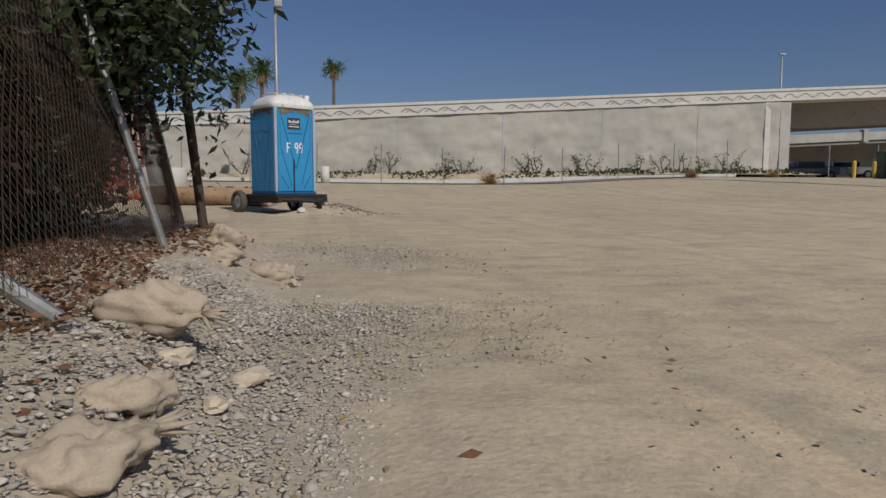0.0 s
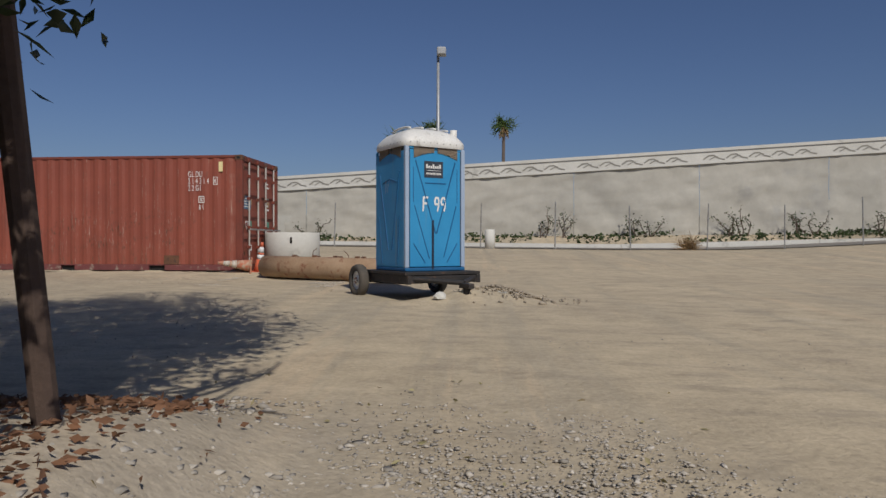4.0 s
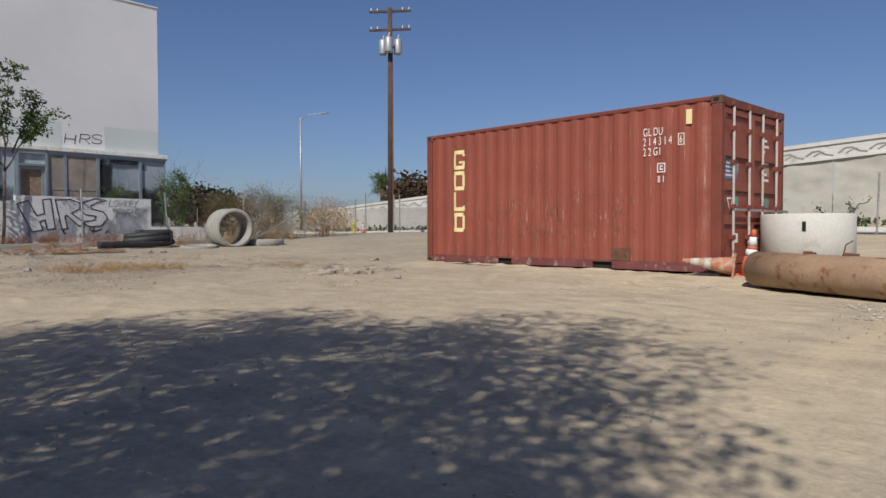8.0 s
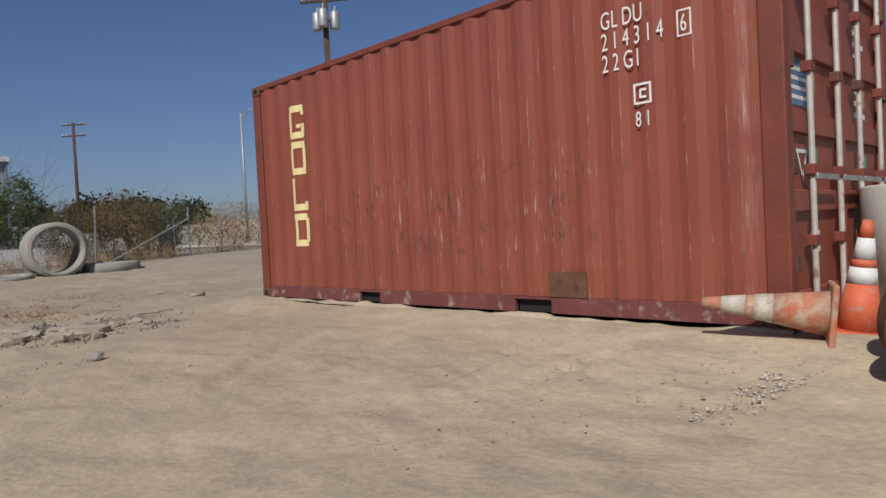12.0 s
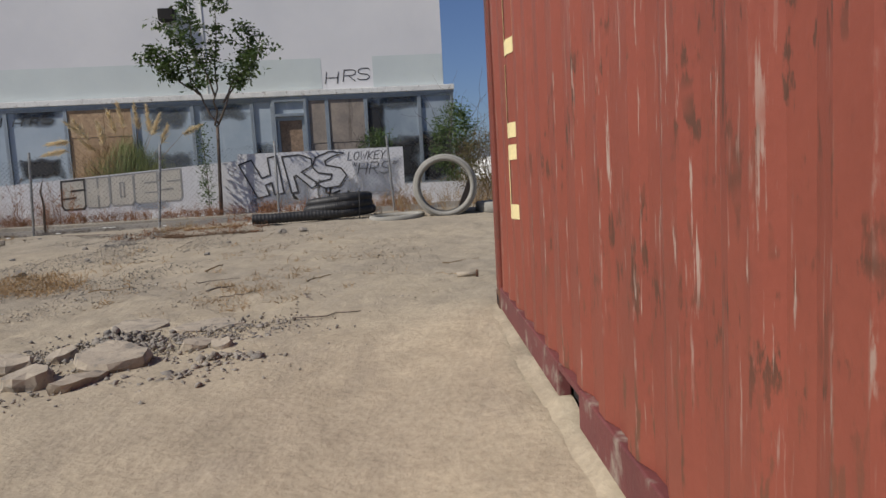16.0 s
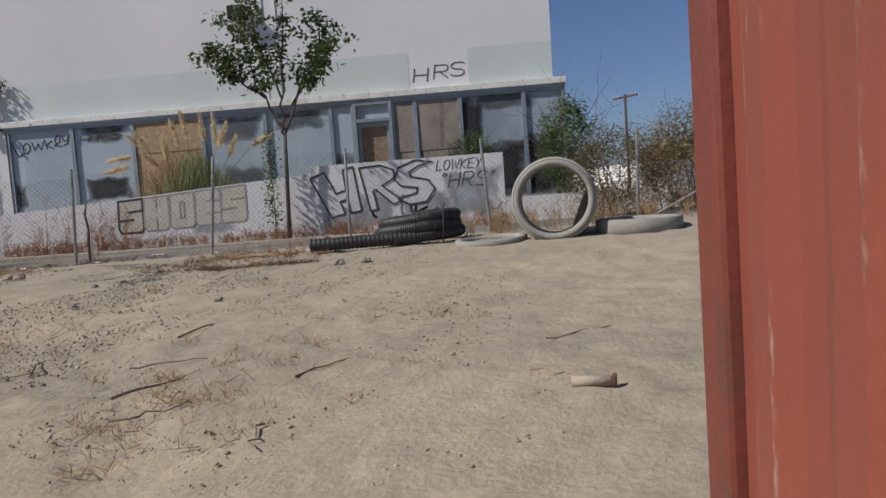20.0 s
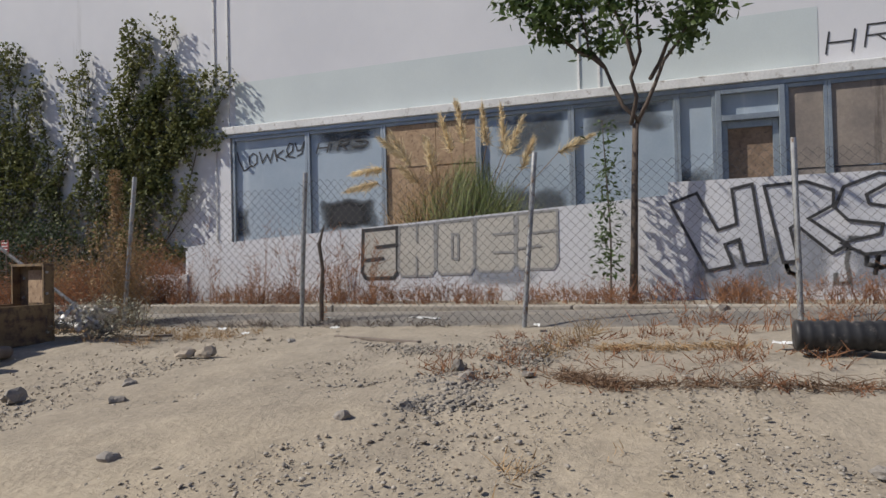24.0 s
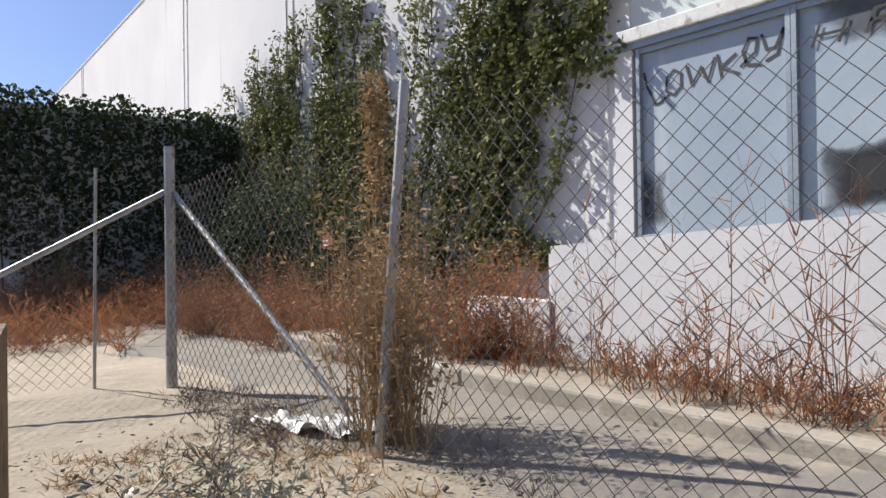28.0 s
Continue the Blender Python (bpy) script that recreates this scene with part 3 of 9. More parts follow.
def ragged_patch_material(name, colour, soft=0.5, rag=0.9):
    """Ragged patch of one colour: solid in the middle of its sheet, thinning raggedly to the rim."""
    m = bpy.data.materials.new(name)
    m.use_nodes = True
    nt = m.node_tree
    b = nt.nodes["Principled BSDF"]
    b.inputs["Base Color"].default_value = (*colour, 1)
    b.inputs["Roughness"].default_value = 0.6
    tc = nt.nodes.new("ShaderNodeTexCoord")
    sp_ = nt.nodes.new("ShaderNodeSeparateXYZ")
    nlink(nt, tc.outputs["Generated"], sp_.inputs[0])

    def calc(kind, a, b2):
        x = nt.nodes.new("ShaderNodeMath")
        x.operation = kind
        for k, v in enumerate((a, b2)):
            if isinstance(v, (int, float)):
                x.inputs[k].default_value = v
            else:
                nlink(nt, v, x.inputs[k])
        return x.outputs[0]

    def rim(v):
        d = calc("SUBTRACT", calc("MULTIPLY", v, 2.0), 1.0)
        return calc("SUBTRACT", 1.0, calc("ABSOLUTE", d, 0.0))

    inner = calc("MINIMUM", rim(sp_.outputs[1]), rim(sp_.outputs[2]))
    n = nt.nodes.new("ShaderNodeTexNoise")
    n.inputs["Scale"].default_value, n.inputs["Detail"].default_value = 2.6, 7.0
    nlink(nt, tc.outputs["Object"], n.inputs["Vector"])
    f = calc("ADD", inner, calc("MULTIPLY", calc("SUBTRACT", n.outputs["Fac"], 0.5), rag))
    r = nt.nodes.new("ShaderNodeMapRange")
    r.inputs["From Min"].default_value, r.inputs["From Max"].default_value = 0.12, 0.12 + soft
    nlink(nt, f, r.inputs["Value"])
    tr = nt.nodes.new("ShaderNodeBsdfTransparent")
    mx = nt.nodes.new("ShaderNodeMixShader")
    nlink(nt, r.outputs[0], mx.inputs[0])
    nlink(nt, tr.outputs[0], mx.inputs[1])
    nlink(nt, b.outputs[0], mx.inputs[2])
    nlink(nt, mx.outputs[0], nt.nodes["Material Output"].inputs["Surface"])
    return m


SOOT = ragged_patch_material("black_soot", (0.016, 0.017, 0.02))
GREY_THIN = ragged_patch_material("thin_grey_patch", (0.10, 0.115, 0.13), 0.9, 1.1)
GREY_RAGGED = ragged_patch_material("ragged_grey_patch", (0.34, 0.36, 0.40), 0.8, 1.2)


def ground_material():
    m = bpy.data.materials.new("dusty_dirt")
    m.use_nodes = True
    nt = m.node_tree
    b = nt.nodes["Principled BSDF"]
    b.inputs["Roughness"].default_value = 0.97
    b.inputs["Specular IOR Level"].default_value = 0.15
    geo = nt.nodes.new("ShaderNodeTexCoord")
    pos = geo.outputs["Object"]

    def nz(sc, detail, sq=None, turn=28):
        n = nt.nodes.new("ShaderNodeTexNoise")
        n.inputs["Scale"].default_value, n.inputs["Detail"].default_value = sc, detail
        n.inputs["Roughness"].default_value = 0.65
        if sq:
            mp = nt.nodes.new("ShaderNodeMapping")
            mp.inputs["Scale"].default_value = sq
            mp.inputs["Rotation"].default_value = (0, 0, radians(turn))
            nlink(nt, pos, mp.inputs[0])
            nlink(nt, mp.outputs[0], n.inputs["Vector"])
        else:
            nlink(nt, pos, n.inputs["Vector"])
        return n.outputs["Fac"]

    def rmp(v, a, b2, lo=0.0, hi=1.0):
        r = nt.nodes.new("ShaderNodeMapRange")
        r.inputs["From Min"].default_value, r.inputs["From Max"].default_value = a, b2
        r.inputs["To Min"].default_value, r.inputs["To Max"].default_value = lo, hi
        nlink(nt, v, r.inputs["Value"])
        return r.outputs[0]

    def mx(f, a, b2):
        x = nt.nodes.new("ShaderNodeMix")
        x.data_type = "RGBA"
        nlink(nt, f, x.inputs["Factor"])
        for s_, v in ((x.inputs[6], a), (x.inputs[7], b2)):
            if isinstance(v, tuple):
                s_.default_value = (*v, 1)
            else:
                nlink(nt, v, s_)
        return x.outputs[2]

    def op(kind, a, b2):
        x = nt.nodes.new("ShaderNodeMath")
        x.operation = kind
        for s_, v in ((x.inputs[0], a), (x.inputs[1], b2)):
            if isinstance(v, (int, float)):
                s_.default_value = v
            else:
                nlink(nt, v, s_)
        return x.outputs[0]

    sep = nt.nodes.new("ShaderNodeSeparateXYZ")
    nlink(nt, pos, sep.inputs[0])
    col = mx(rmp(nz(0.22, 6), 0.38, 0.62), (0.505, 0.421, 0.297), (0.435, 0.363, 0.260))
    col = mx(rmp(nz(0.7, 8, (1, 1.7, 1)), 0.5, 0.72, 0, 0.45), col, (0.33, 0.272, 0.20))
    col = mx(rmp(nz(1.3, 9, (1, 2.6, 1)), 0.52, 0.64, 0, 0.5), col, (0.29, 0.245, 0.19))
    col = mx(rmp(nz(0.5, 7, (1.4, 1, 1)), 0.60, 0.74, 0, 0.5), col, (0.56, 0.49, 0.38))
    # wheel-worn streaks along the drive
    east = rmp(sep.outputs[0], -5.0, -2.0)
    col = mx(op("MULTIPLY", east, rmp(nz(1.0, 6, (1.5, 0.10, 1), -8), 0.50, 0.62, 0, 0.7)), col, (0.375, 0.325, 0.245))
    col = mx(op("MULTIPLY", east, rmp(nz(1.0, 6, (1.9, 0.14, 1), -12), 0.57, 0.66, 0, 0.6)), col, (0.56, 0.44, 0.30))
    # greyer, stonier dirt towards the building
    west = op("MULTIPLY", rmp(sep.outputs[0], -5.0, -13.5), rmp(nz(0.45, 6), 0.30, 0.62, 0.40, 1.0))
    col = mx(west, col, (0.305, 0.262, 0.203))
    col = mx(rmp(sep.outputs[0], -18.5, -20.5, 0.0, 0.75), col, (0.305, 0.268, 0.215))
    # gravel strip by the leaning fence
    grav = op("MULTIPLY", rmp(sep.outputs[0], 0.5, -0.9), rmp(sep.outputs[1], 9.0, 6.0))
    grav = op("MULTIPLY", grav, rmp(nz(1.1, 5), 0.30, 0.55, 0.35, 1.0))
    col = mx(grav, col, (0.40, 0.345, 0.275))
    fine = nz(26, 8)
    vor = nt.nodes.new("ShaderNodeTexVoronoi")
    vor.inputs["Scale"].default_value = 34.0
    nlink(nt, pos, vor.inputs["Vector"])
    hs = nt.nodes.new("ShaderNodeHueSaturation")
    nlink(nt, rmp(op("ADD", op("MULTIPLY", fine, 0.6), op("MULTIPLY", nz(3.0, 10, (1, 1.3, 1)), 0.6)), 0.40, 0.80, 0.76, 1.22), hs.inputs["Value"])
    nlink(nt, col, hs.inputs["Color"])
    nlink(nt, hs.outputs[0], b.inputs["Base Color"])
    bp = nt.nodes.new("ShaderNodeBump")
    bp.inputs["Strength"].default_value, bp.inputs["Distance"].default_value = 0.55, 0.020
    rough_w = rmp(sep.outputs[0], -7.0, -13.0, 0.45, 0.85)
    hgt = op("MULTIPLY", op("ADD", op("ADD", op("MULTIPLY", fine, 0.9), op("MULTIPLY", nz(7, 10), 0.7)), op("MULTIPLY", nz(13, 10), 1.0)), rough_w)
    nlink(nt, op("SUBTRACT", hgt, op("MULTIPLY", vor.outputs["Distance"], op("ADD", op("MULTIPLY", grav, 0.25), 0.15))), bp.inputs["Height"])
    nlink(nt, bp.outputs[0], b.inputs["Normal"])
    return m


DIRT = ground_material()

# ---- ground ----
def lines(dense_lo, dense_hi, step, far):
    mid = np.arange(dense_lo, dense_hi + step / 2, step)
    grow = [0.25]
    while sum(grow) < far:
        grow.append(grow[-1] * 1.22)
    out = np.cumsum(grow)
    return np.concatenate([dense_lo - out[::-1], mid, dense_hi + out])


gx, gy = lines(-23.0, 4.0, 0.055, 2500), lines(-0.6, 22.0, 0.055, 2500)
GX, GY = np.meshgrid(gx, gy)
GZ = ground_z(GX, GY)
near = sm((GX + 22.4) / 1.2) * sm((12 - GX) / 6) * sm((GY + 8) / 6) * sm((32 - GY) / 6)
ruts = vnoise(GX * 0.55 + GY * 0.84, GX * 0.84 * 0.12 - GY * 0.55 * 0.12, 1.1, 3)
GZ = GZ + near * (0.022 * vnoise(GX, GY, 0.6, 1) + 0.008 * vnoise(GX, GY, 1.9, 2) + 0.005 * vnoise(GX, GY, 5.0, 4) * (0.25 + sm((-6 - GX) / 6)) + 0.016 * ruts * sm((-7 - GX) / 5) + 0.004 * vnoise(GX, GY, 9.0, 9) * sm((-6 - GX) / 6))
# shallow wheel tracks with pressed cross bars
for tx, ty, ang_, wide in ((0.55, 2.0, 6.0, 0.22), (1.75, 2.0, 5.0, 0.24), (3.0, 3.0, 16.0, 0.25), (-2.4, 12.5, 48.0, 0.22), (-3.6, 12.2, 50.0, 0.22), (-6.2, 17.6, 62.0, 0.16), (-7.0, 16.4, 58.0, 0.16), (-13.2, 17.6, 52.0, 0.20), (-15.0, 16.6, 58.0, 0.20), (-12.4, 16.4, 75.0, 0.20), (-17.2, 15.6, 62.0, 0.18)):
    ca_, sa_ = math.cos(radians(ang_)), math.sin(radians(ang_))
    across = (GX - tx) * ca_ - (GY - ty) * sa_ + 0.08 * vnoise(GX, GY, 0.35, 31)
    along = (GX - tx) * sa_ + (GY - ty) * ca_
    fade = sm(0.55 + 0.9 * vnoise(GX, GY, 0.7, 32)) * sm((6.5 - np.abs(along - 2.0)) / 2.0)
    GZ = GZ - near * fade * np.exp(-(across / wide) ** 4) * (0.012 + 0.006 * np.sin(along * 26 + 5 * np.abs(across) / wide))
# clods and broken crust towards the building
stony = sm((-6 - GX) / 7) * (0.35 + 0.65 * sm(0.5 + 1.6 * vnoise(GX, GY, 0.42, 21)))
clods = np.maximum(0, vnoise(GX, GY, 3.4, 22) + 0.8 * vnoise(GX, GY, 8.0, 23) - 0.25) + 0.5 * np.maximum(0, vnoise(GX, GY, 7.0, 24) - 0.2)
GZ = GZ + near * stony * (0.018 * clods + 0.009 * vnoise(GX, GY, 12.0, 25)) - near * 0.022 * np.maximum(0, vnoise(GX * 0.5 + GY * 0.87, (GX * 0.87 - GY * 0.5) * 0.10, 2.6, 26) - 0.35) * (0.4 + 0.6 * sm((-4 - GX) / 6))
# short deep ruts by the container
for tx, ty, ang_, ln_ in ((-6.64, 18.38, -9.0, 1.19), (-7.6, 18.4, -18.0, 1.19), (-6.06, 18.66, 3.0, 1.01), (-8.09, 17.9, -35.0, 2.07)):
    ca_, sa_ = math.cos(radians(ang_)), math.sin(radians(ang_))
    across = (GX - tx) * ca_ - (GY - ty) * sa_ + 0.05 * vnoise(GX, GY, 0.9, 35)
    along = (GX - tx) * sa_ + (GY - ty) * ca_
    fade = sm((0.65 * ln_ - np.abs(along)) / 0.4)
    GZ = GZ + fade * (0.022 * np.exp(-((np.abs(across) - 0.13) / 0.05) ** 2) - 0.018 * np.exp(-(across / 0.09) ** 2) * (1 + 0.4 * np.sin(along * 30)))
nx = len(gx)
ii, jj = np.meshgrid(np.arange(len(gy) - 1), np.arange(nx - 1), indexing="ij")
gf = np.stack([ii * nx + jj, ii * nx + jj + 1, (ii + 1) * nx + jj + 1, (ii + 1) * nx + jj], -1).reshape(-1, 4)
ground = part("ground", quick_mesh("ground", np.stack([GX, GY, GZ], -1).reshape(-1, 3), gf), DIRT, smooth=True)
tagged(ground, "dusty tan dirt lot with gravel and wheel ruts", "ground", kind="structure")

# ---- lettering helpers ----
LETTERS = {
    "H": [[(0, 0), (0, 1)], [(0, 0.5), (0.6, 0.5)], [(0.6, 0), (0.6, 1)]],
    "R": [[(0, 0), (0, 1), (0.45, 1), (0.58, 0.88), (0.58, 0.64), (0.45, 0.52), (0, 0.5)], [(0.25, 0.5), (0.62, 0)]],
    "S": [[(0.58, 0.86), (0.45, 1), (0.14, 1), (0, 0.86), (0, 0.66), (0.12, 0.54), (0.46, 0.46), (0.58, 0.33), (0.58, 0.14), (0.45, 0), (0.12, 0), (0, 0.12)]],
    "L": [[(0, 1), (0.02, 0), (0.5, 0.06)]],
    "O": [[(0.3, 1), (0.05, 0.8), (0, 0.4), (0.2, 0), (0.45, 0.05), (0.6, 0.5), (0.5, 0.9), (0.3, 1)]],
    "W": [[(0, 1), (0.15, 0), (0.35, 0.7), (0.5, 0.05), (0.72, 1)]],
    "K": [[(0, 0), (0.02, 1)], [(0.5, 0.95), (0.02, 0.45), (0.55, 0)]],
    "E": [[(0.5, 1), (0, 0.95), (0.02, 0.02), (0.55, 0.05)], [(0.02, 0.52), (0.42, 0.55)]],
    "Y": [[(0, 1), (0.25, 0.5), (0.55, 1)], [(0.25, 0.5), (0.2, 0)]],
    "F": [[(0, 0), (0, 1), (0.5, 1)], [(0, 0.55), (0.4, 0.55)]],
    "9": [[(0.5, 0.5), (0.1, 0.5), (0, 0.75), (0.15, 1), (0.4, 1), (0.52, 0.8), (0.5, 0.3), (0.4, 0)]],
    "'": [[(0.05, 1), (0, 0.75)], [(0.2, 1), (0.15, 0.75)]],
}


def ribbon(bm, pts, width, at, lift):
    """A flat painted line through 2D points; at() puts it on its surface."""
    p = [Vector(q) for q in pts]
    n = len(p)
    left, right = [], []
    closed = (p[0] - p[-1]).length < 1e-6
    for i in range(n):
        a = p[i] - p[i - 1] if i else (p[-1] - p[-2] if closed else p[1] - p[0])
        b = p[i + 1] - p[i] if i < n - 1 else (p[1] - p[0] if closed else p[-1] - p[-2])
        a, b = a.normalized(), b.normalized()
        na, nb = Vector((-a.y, a.x)), Vector((-b.y, b.x))
        m_ = na + nb
        m_ = m_.normalized() if m_.length > 0.2 else na
        k = width / 2 / max(0.45, m_.dot(na))
        q = p[i]
        if not closed and i == 0:
            q = q - b * width * 0.3
        if not closed and i == n - 1:
            q = q + a * width * 0.3
        left.append(bm.verts.new(at(q.x + m_.x * k, q.y + m_.y * k, lift)))
        right.append(bm.verts.new(at(q.x - m_.x * k, q.y - m_.y * k, lift)))
    for i in range(n - 1):
        bm.faces.new((left[i], left[i + 1], right[i + 1], right[i]))


def write_strokes(text, at, size, width, gap=0.3, slant=0.0, squeeze=1.0):
    """Painted letters along u, on the surface that at(u, v, lift) gives."""
    bm = B()
    u, k = 0.0, 0
    for ch in text:
        if ch == " ":
            u += 0.6 * size * squeeze
            continue
        wide = 0.0
        for st in LETTERS[ch]:
            k += 1
            ribbon(bm, [(u + x * size * squeeze + y * slant * size, y * size) for x, y in st], width, at, 0.003 + 0.0012 * (k % 4))
            wide = max(wide, max(x for x, _ in st))
        u += (wide + gap) * size * squeeze
    return bm


def sprayed(text, at, size, width, gap, slant, squeeze, material, parent, label):
    """A sprayed tag, each letter a part."""
    u = 0.0
    for ch in text:
        if ch == " ":
            u += 0.6 * size * squeeze
            continue
        part("graffiti_letter", write_strokes(ch, lambda a, b, l, u=u: at(a + u, b, l), size, width, gap, slant, squeeze), material, parent, label)
        u += (max(x for st in LETTERS[ch] for x, _ in st) + gap) * size * squeeze


def on_west(x, y0, z0):
    """A surface that faces +x; u runs along +y, v up."""
    return lambda u, v, lift: (x + lift, y0 + u, z0 + v)


# ---- building ----
FX = -26.1
building = thing("building", "large white stucco warehouse with boarded graffitied shopfront", "building", kind="structure")


def slab(name, a, b, material, parent, label="", bevel=0.0):
    return part(name, box(B(), a, b, bevel), material, parent, label)


slab("wall", (FX - 0.3, 7.93, 3.84), (FX, 21.25, 9.12), STUCCO, building)
slab("wall", (FX - 0.3, -75, 0.2), (FX, 7.93, 9.75), STUCCO, building)
slab("wall", (FX - 0.3, 8.24, 0.2), (FX, 21.5, 1.18), STUCCO, building)
slab("wall", (FX - 30, 21.25 - 0.3, 3.84), (FX - 0.3, 21.25, 9.12), STUCCO, building)
slab("wall", (FX - 30, 21.24, 0.2), (FX - 0.02, 21.5, 3.66), BAND, building, "grey painted side wall of the shopfront")
slab("wall", (FX - 30.3, -75, 0.2), (FX - 30, 21.24, 9.12), STUCCO, building)
slab("roof", (FX - 30, -75, 8.85), (FX - 0.3, 21.0, 8.95), CONCRETE, building)
slab("parapet_cap", (FX - 0.33, 7.93, 9.12), (FX + 0.03, 21.28, 9.17), STUCCO, building)
slab("parapet_cap", (FX - 0.33, -75, 9.75), (FX + 0.03, 7.9, 9.80), STUCCO, building)
slab("painted_band", (FX, 8.26, 3.86), (FX + 0.004, 17.98, 4.67), BAND, building, "grey-green painted band")
slab("painted_band", (FX, 19.35, 3.86), (FX + 0.004, 21.24, 4.67), BAND, building, "grey-green painted band")
for y in (-20.2, -6.6, -0.2, 7.80, 14.66):
    for dy in (0.0, 0.31):
        slab("joint_strip", (FX, y + dy - 0.018, 3.86 if y > 8 else 0.3), (FX + 0.022, y + dy + 0.018, 9.1 if y > 7.9 else 9.7), FASCIA, building, "vertical panel joint strip")
slab("canopy_soffit", (FX, 8.08, 3.62), (FX + 0.125, 21.5, 3.68), ALU, building)
slab("canopy_fascia", (FX, 8.05, 3.685), (FX + 0.16, 21.52, 3.83), FASCIA, building, "dirty white canopy edge", 0.012)
slab("corner_post", (FX, 7.98, 0.4), (FX + 0.10, 8.2, 3.62), STUCCO, building)

# shopfront bays: from, to, sill height, what fills them
BAYS = [(8.24, 9.84, 1.62, GLASS_DUSTY), (9.84, 11.33, 1.62, GLASS_DUSTY), (11.33, 13.03, 1.5, PLY), (13.03, 14.54, 1.5, GLASS_DUSTY), (14.54, 16.09, 1.4, GLASS_DUSTY), (16.09, 16.62, 1.3, GLASS_DUSTY), (17.53, 18.06, 1.2, PLY_GREY), (18.06, 19.10, 1.2, PLY_GREY), (19.10, 20.55, 1.2, GLASS_DARK), (20.55, 21.46, 1.2, GLASS_DARK)]
for a, b, sill, fill in BAYS:
    w = thing("shop_window" if fill in (GLASS_DUSTY, GLASS_DARK) else "boarded_window", {GLASS_DUSTY: "whitewashed shop window in a grey metal frame", GLASS_DARK: "soot-blackened shop window with spray paint", PLY: "window boarded with tan plywood sheets", PLY_GREY: "opening boarded with grey weathered plywood"}[fill], "window", (FX, 0, 0), kind="structure")
    bm = B()
    for q in ((a, a + 0.05), (b - 0.05, b)):
        box(bm, (0.0, q[0] + 0.001, sill), (0.09, q[1] - 0.001, 3.62), 0.004)
    box(bm, (0.0, a + 0.05, sill), (0.085, b - 0.05, sill + 0.06), 0.004)
    box(bm, (0.0, a + 0.05, 3.56), (0.085, b - 0.05, 3.62), 0.004)
    part("window_frame", bm, ALU, w)
    if fill in (GLASS_DUSTY, GLASS_DARK):
        part("pane", box(B(), (0.02, a + 0.05, sill + 0.06), (0.032, b - 0.05, 3.56)), fill, w)
        if sill > 1.2:
            part("apron", box(B(), (-0.2, a + 0.002, 1.18), (0.02, b - 0.002, sill - 0.002)), STUCCO if a < 11 else ALU, w)
    else:
        zs = (sill + 0.06, 2.42, 3.56) if fill is PLY_GREY else (sill + 0.06, 2.85, 3.56)
        for z0, z1 in zip(zs, zs[1:]):
            ym = (a + b) / 2 + 0.1
            for y0, y1 in ((a + 0.052, ym), (ym + 0.006, b - 0.052)) if fill is PLY else ((a + 0.052, b - 0.052),):
                part("plywood_sheet", box(B(), (0.03 + 0.012 * (z0 > 2), y0, z0 + 0.003), (0.05 + 0.012 * (z0 > 2), y1, z1 - 0.003), 0.002), fill, w)

door = thing("door_1", "boarded shop door in a blue-grey metal frame", "door", (FX, 0, 0), kind="structure")
bm = B()
for y0, y1 in ((16.62, 16.70), (17.45, 17.53)):
    box(bm, (0, y0 + 0.001, 1.15), (0.12, y1 - 0.001, 3.62), 0.005)
box(bm, (0, 16.70, 3.16), (0.12, 17.45, 3.24), 0.005)
box(bm, (0, 16.70, 3.55), (0.12, 17.45, 3.62), 0.005)
part("door_frame", bm, ALU, door)
part("transom_pane", box(B(), (0.02, 16.70, 3.24), (0.03, 17.45, 3.55)), GLASS_DUSTY, door)
part("plywood_sheet", box(B(), (-0.05, 16.73, 1.5), (-0.03, 17.42, 3.1), 0.002), PLY_DOOR, door, "brown plywood over the door")
bm = B()
for y0, y1, z0, z1 in ((16.70, 16.78, 1.15, 3.16), (17.37, 17.45, 1.15, 3.16), (16.78, 17.37, 3.06, 3.16), (16.78, 17.37, 1.15, 1.5)):
    box(bm, (-0.03, y0, z0), (0.02, y1, z1), 0.004)
part("door_leaf", bm, ALU, door)

# graffiti on glass, band and walls
TAG = [[(8.31, 3.36), (8.35, 3.2), (8.45, 3.01), (8.52, 3.03), (8.62, 3.10)], [(8.66, 3.32), (8.58, 3.26), (8.57, 3.12), (8.66, 3.07), (8.74, 3.14), (8.74, 3.27), (8.66, 3.32)], [(8.80, 3.33), (8.86, 3.13), (8.96, 3.28), (9.03, 3.13), (9.10, 3.34)], [(9.13, 3.36), (9.17, 3.14)], [(9.31, 3.33), (9.16, 3.23), (9.34, 3.14)], [(9.36, 3.20), (9.50, 3.30), (9.52, 3.42), (9.44, 3.44), (9.38, 3.33), (9.42, 3.20), (9.55, 3.18)], [(9.56, 3.44), (9.60, 3.30), (9.68, 3.30), (9.76, 3.46), (9.70, 3.24), (9.60, 3.20)]]
for k, st in enumerate(TAG):
    bm = B()
    ribbon(bm, st, 0.026, lambda u, v, l: (FX + 0.036 + l, u, v), 0.002 + 0.001 * (k % 3))
    part("graffiti_letter", bm, SPRAY_BLACK, building, "black sprayed tag on the window")
for ch, y0, z0, size_, sq in (("H", 10.0, 3.22, 0.17, 2.1), ("R", 10.42, 3.24, 0.18, 1.6), ("S", 10.70, 3.27, 0.21, 2.4)):
    sprayed(ch, on_west(FX + 0.042, y0, z0), size_, 0.026, 0.1, 0.35, sq, SPRAY_BLACK, building, "black sprayed tag on the window")
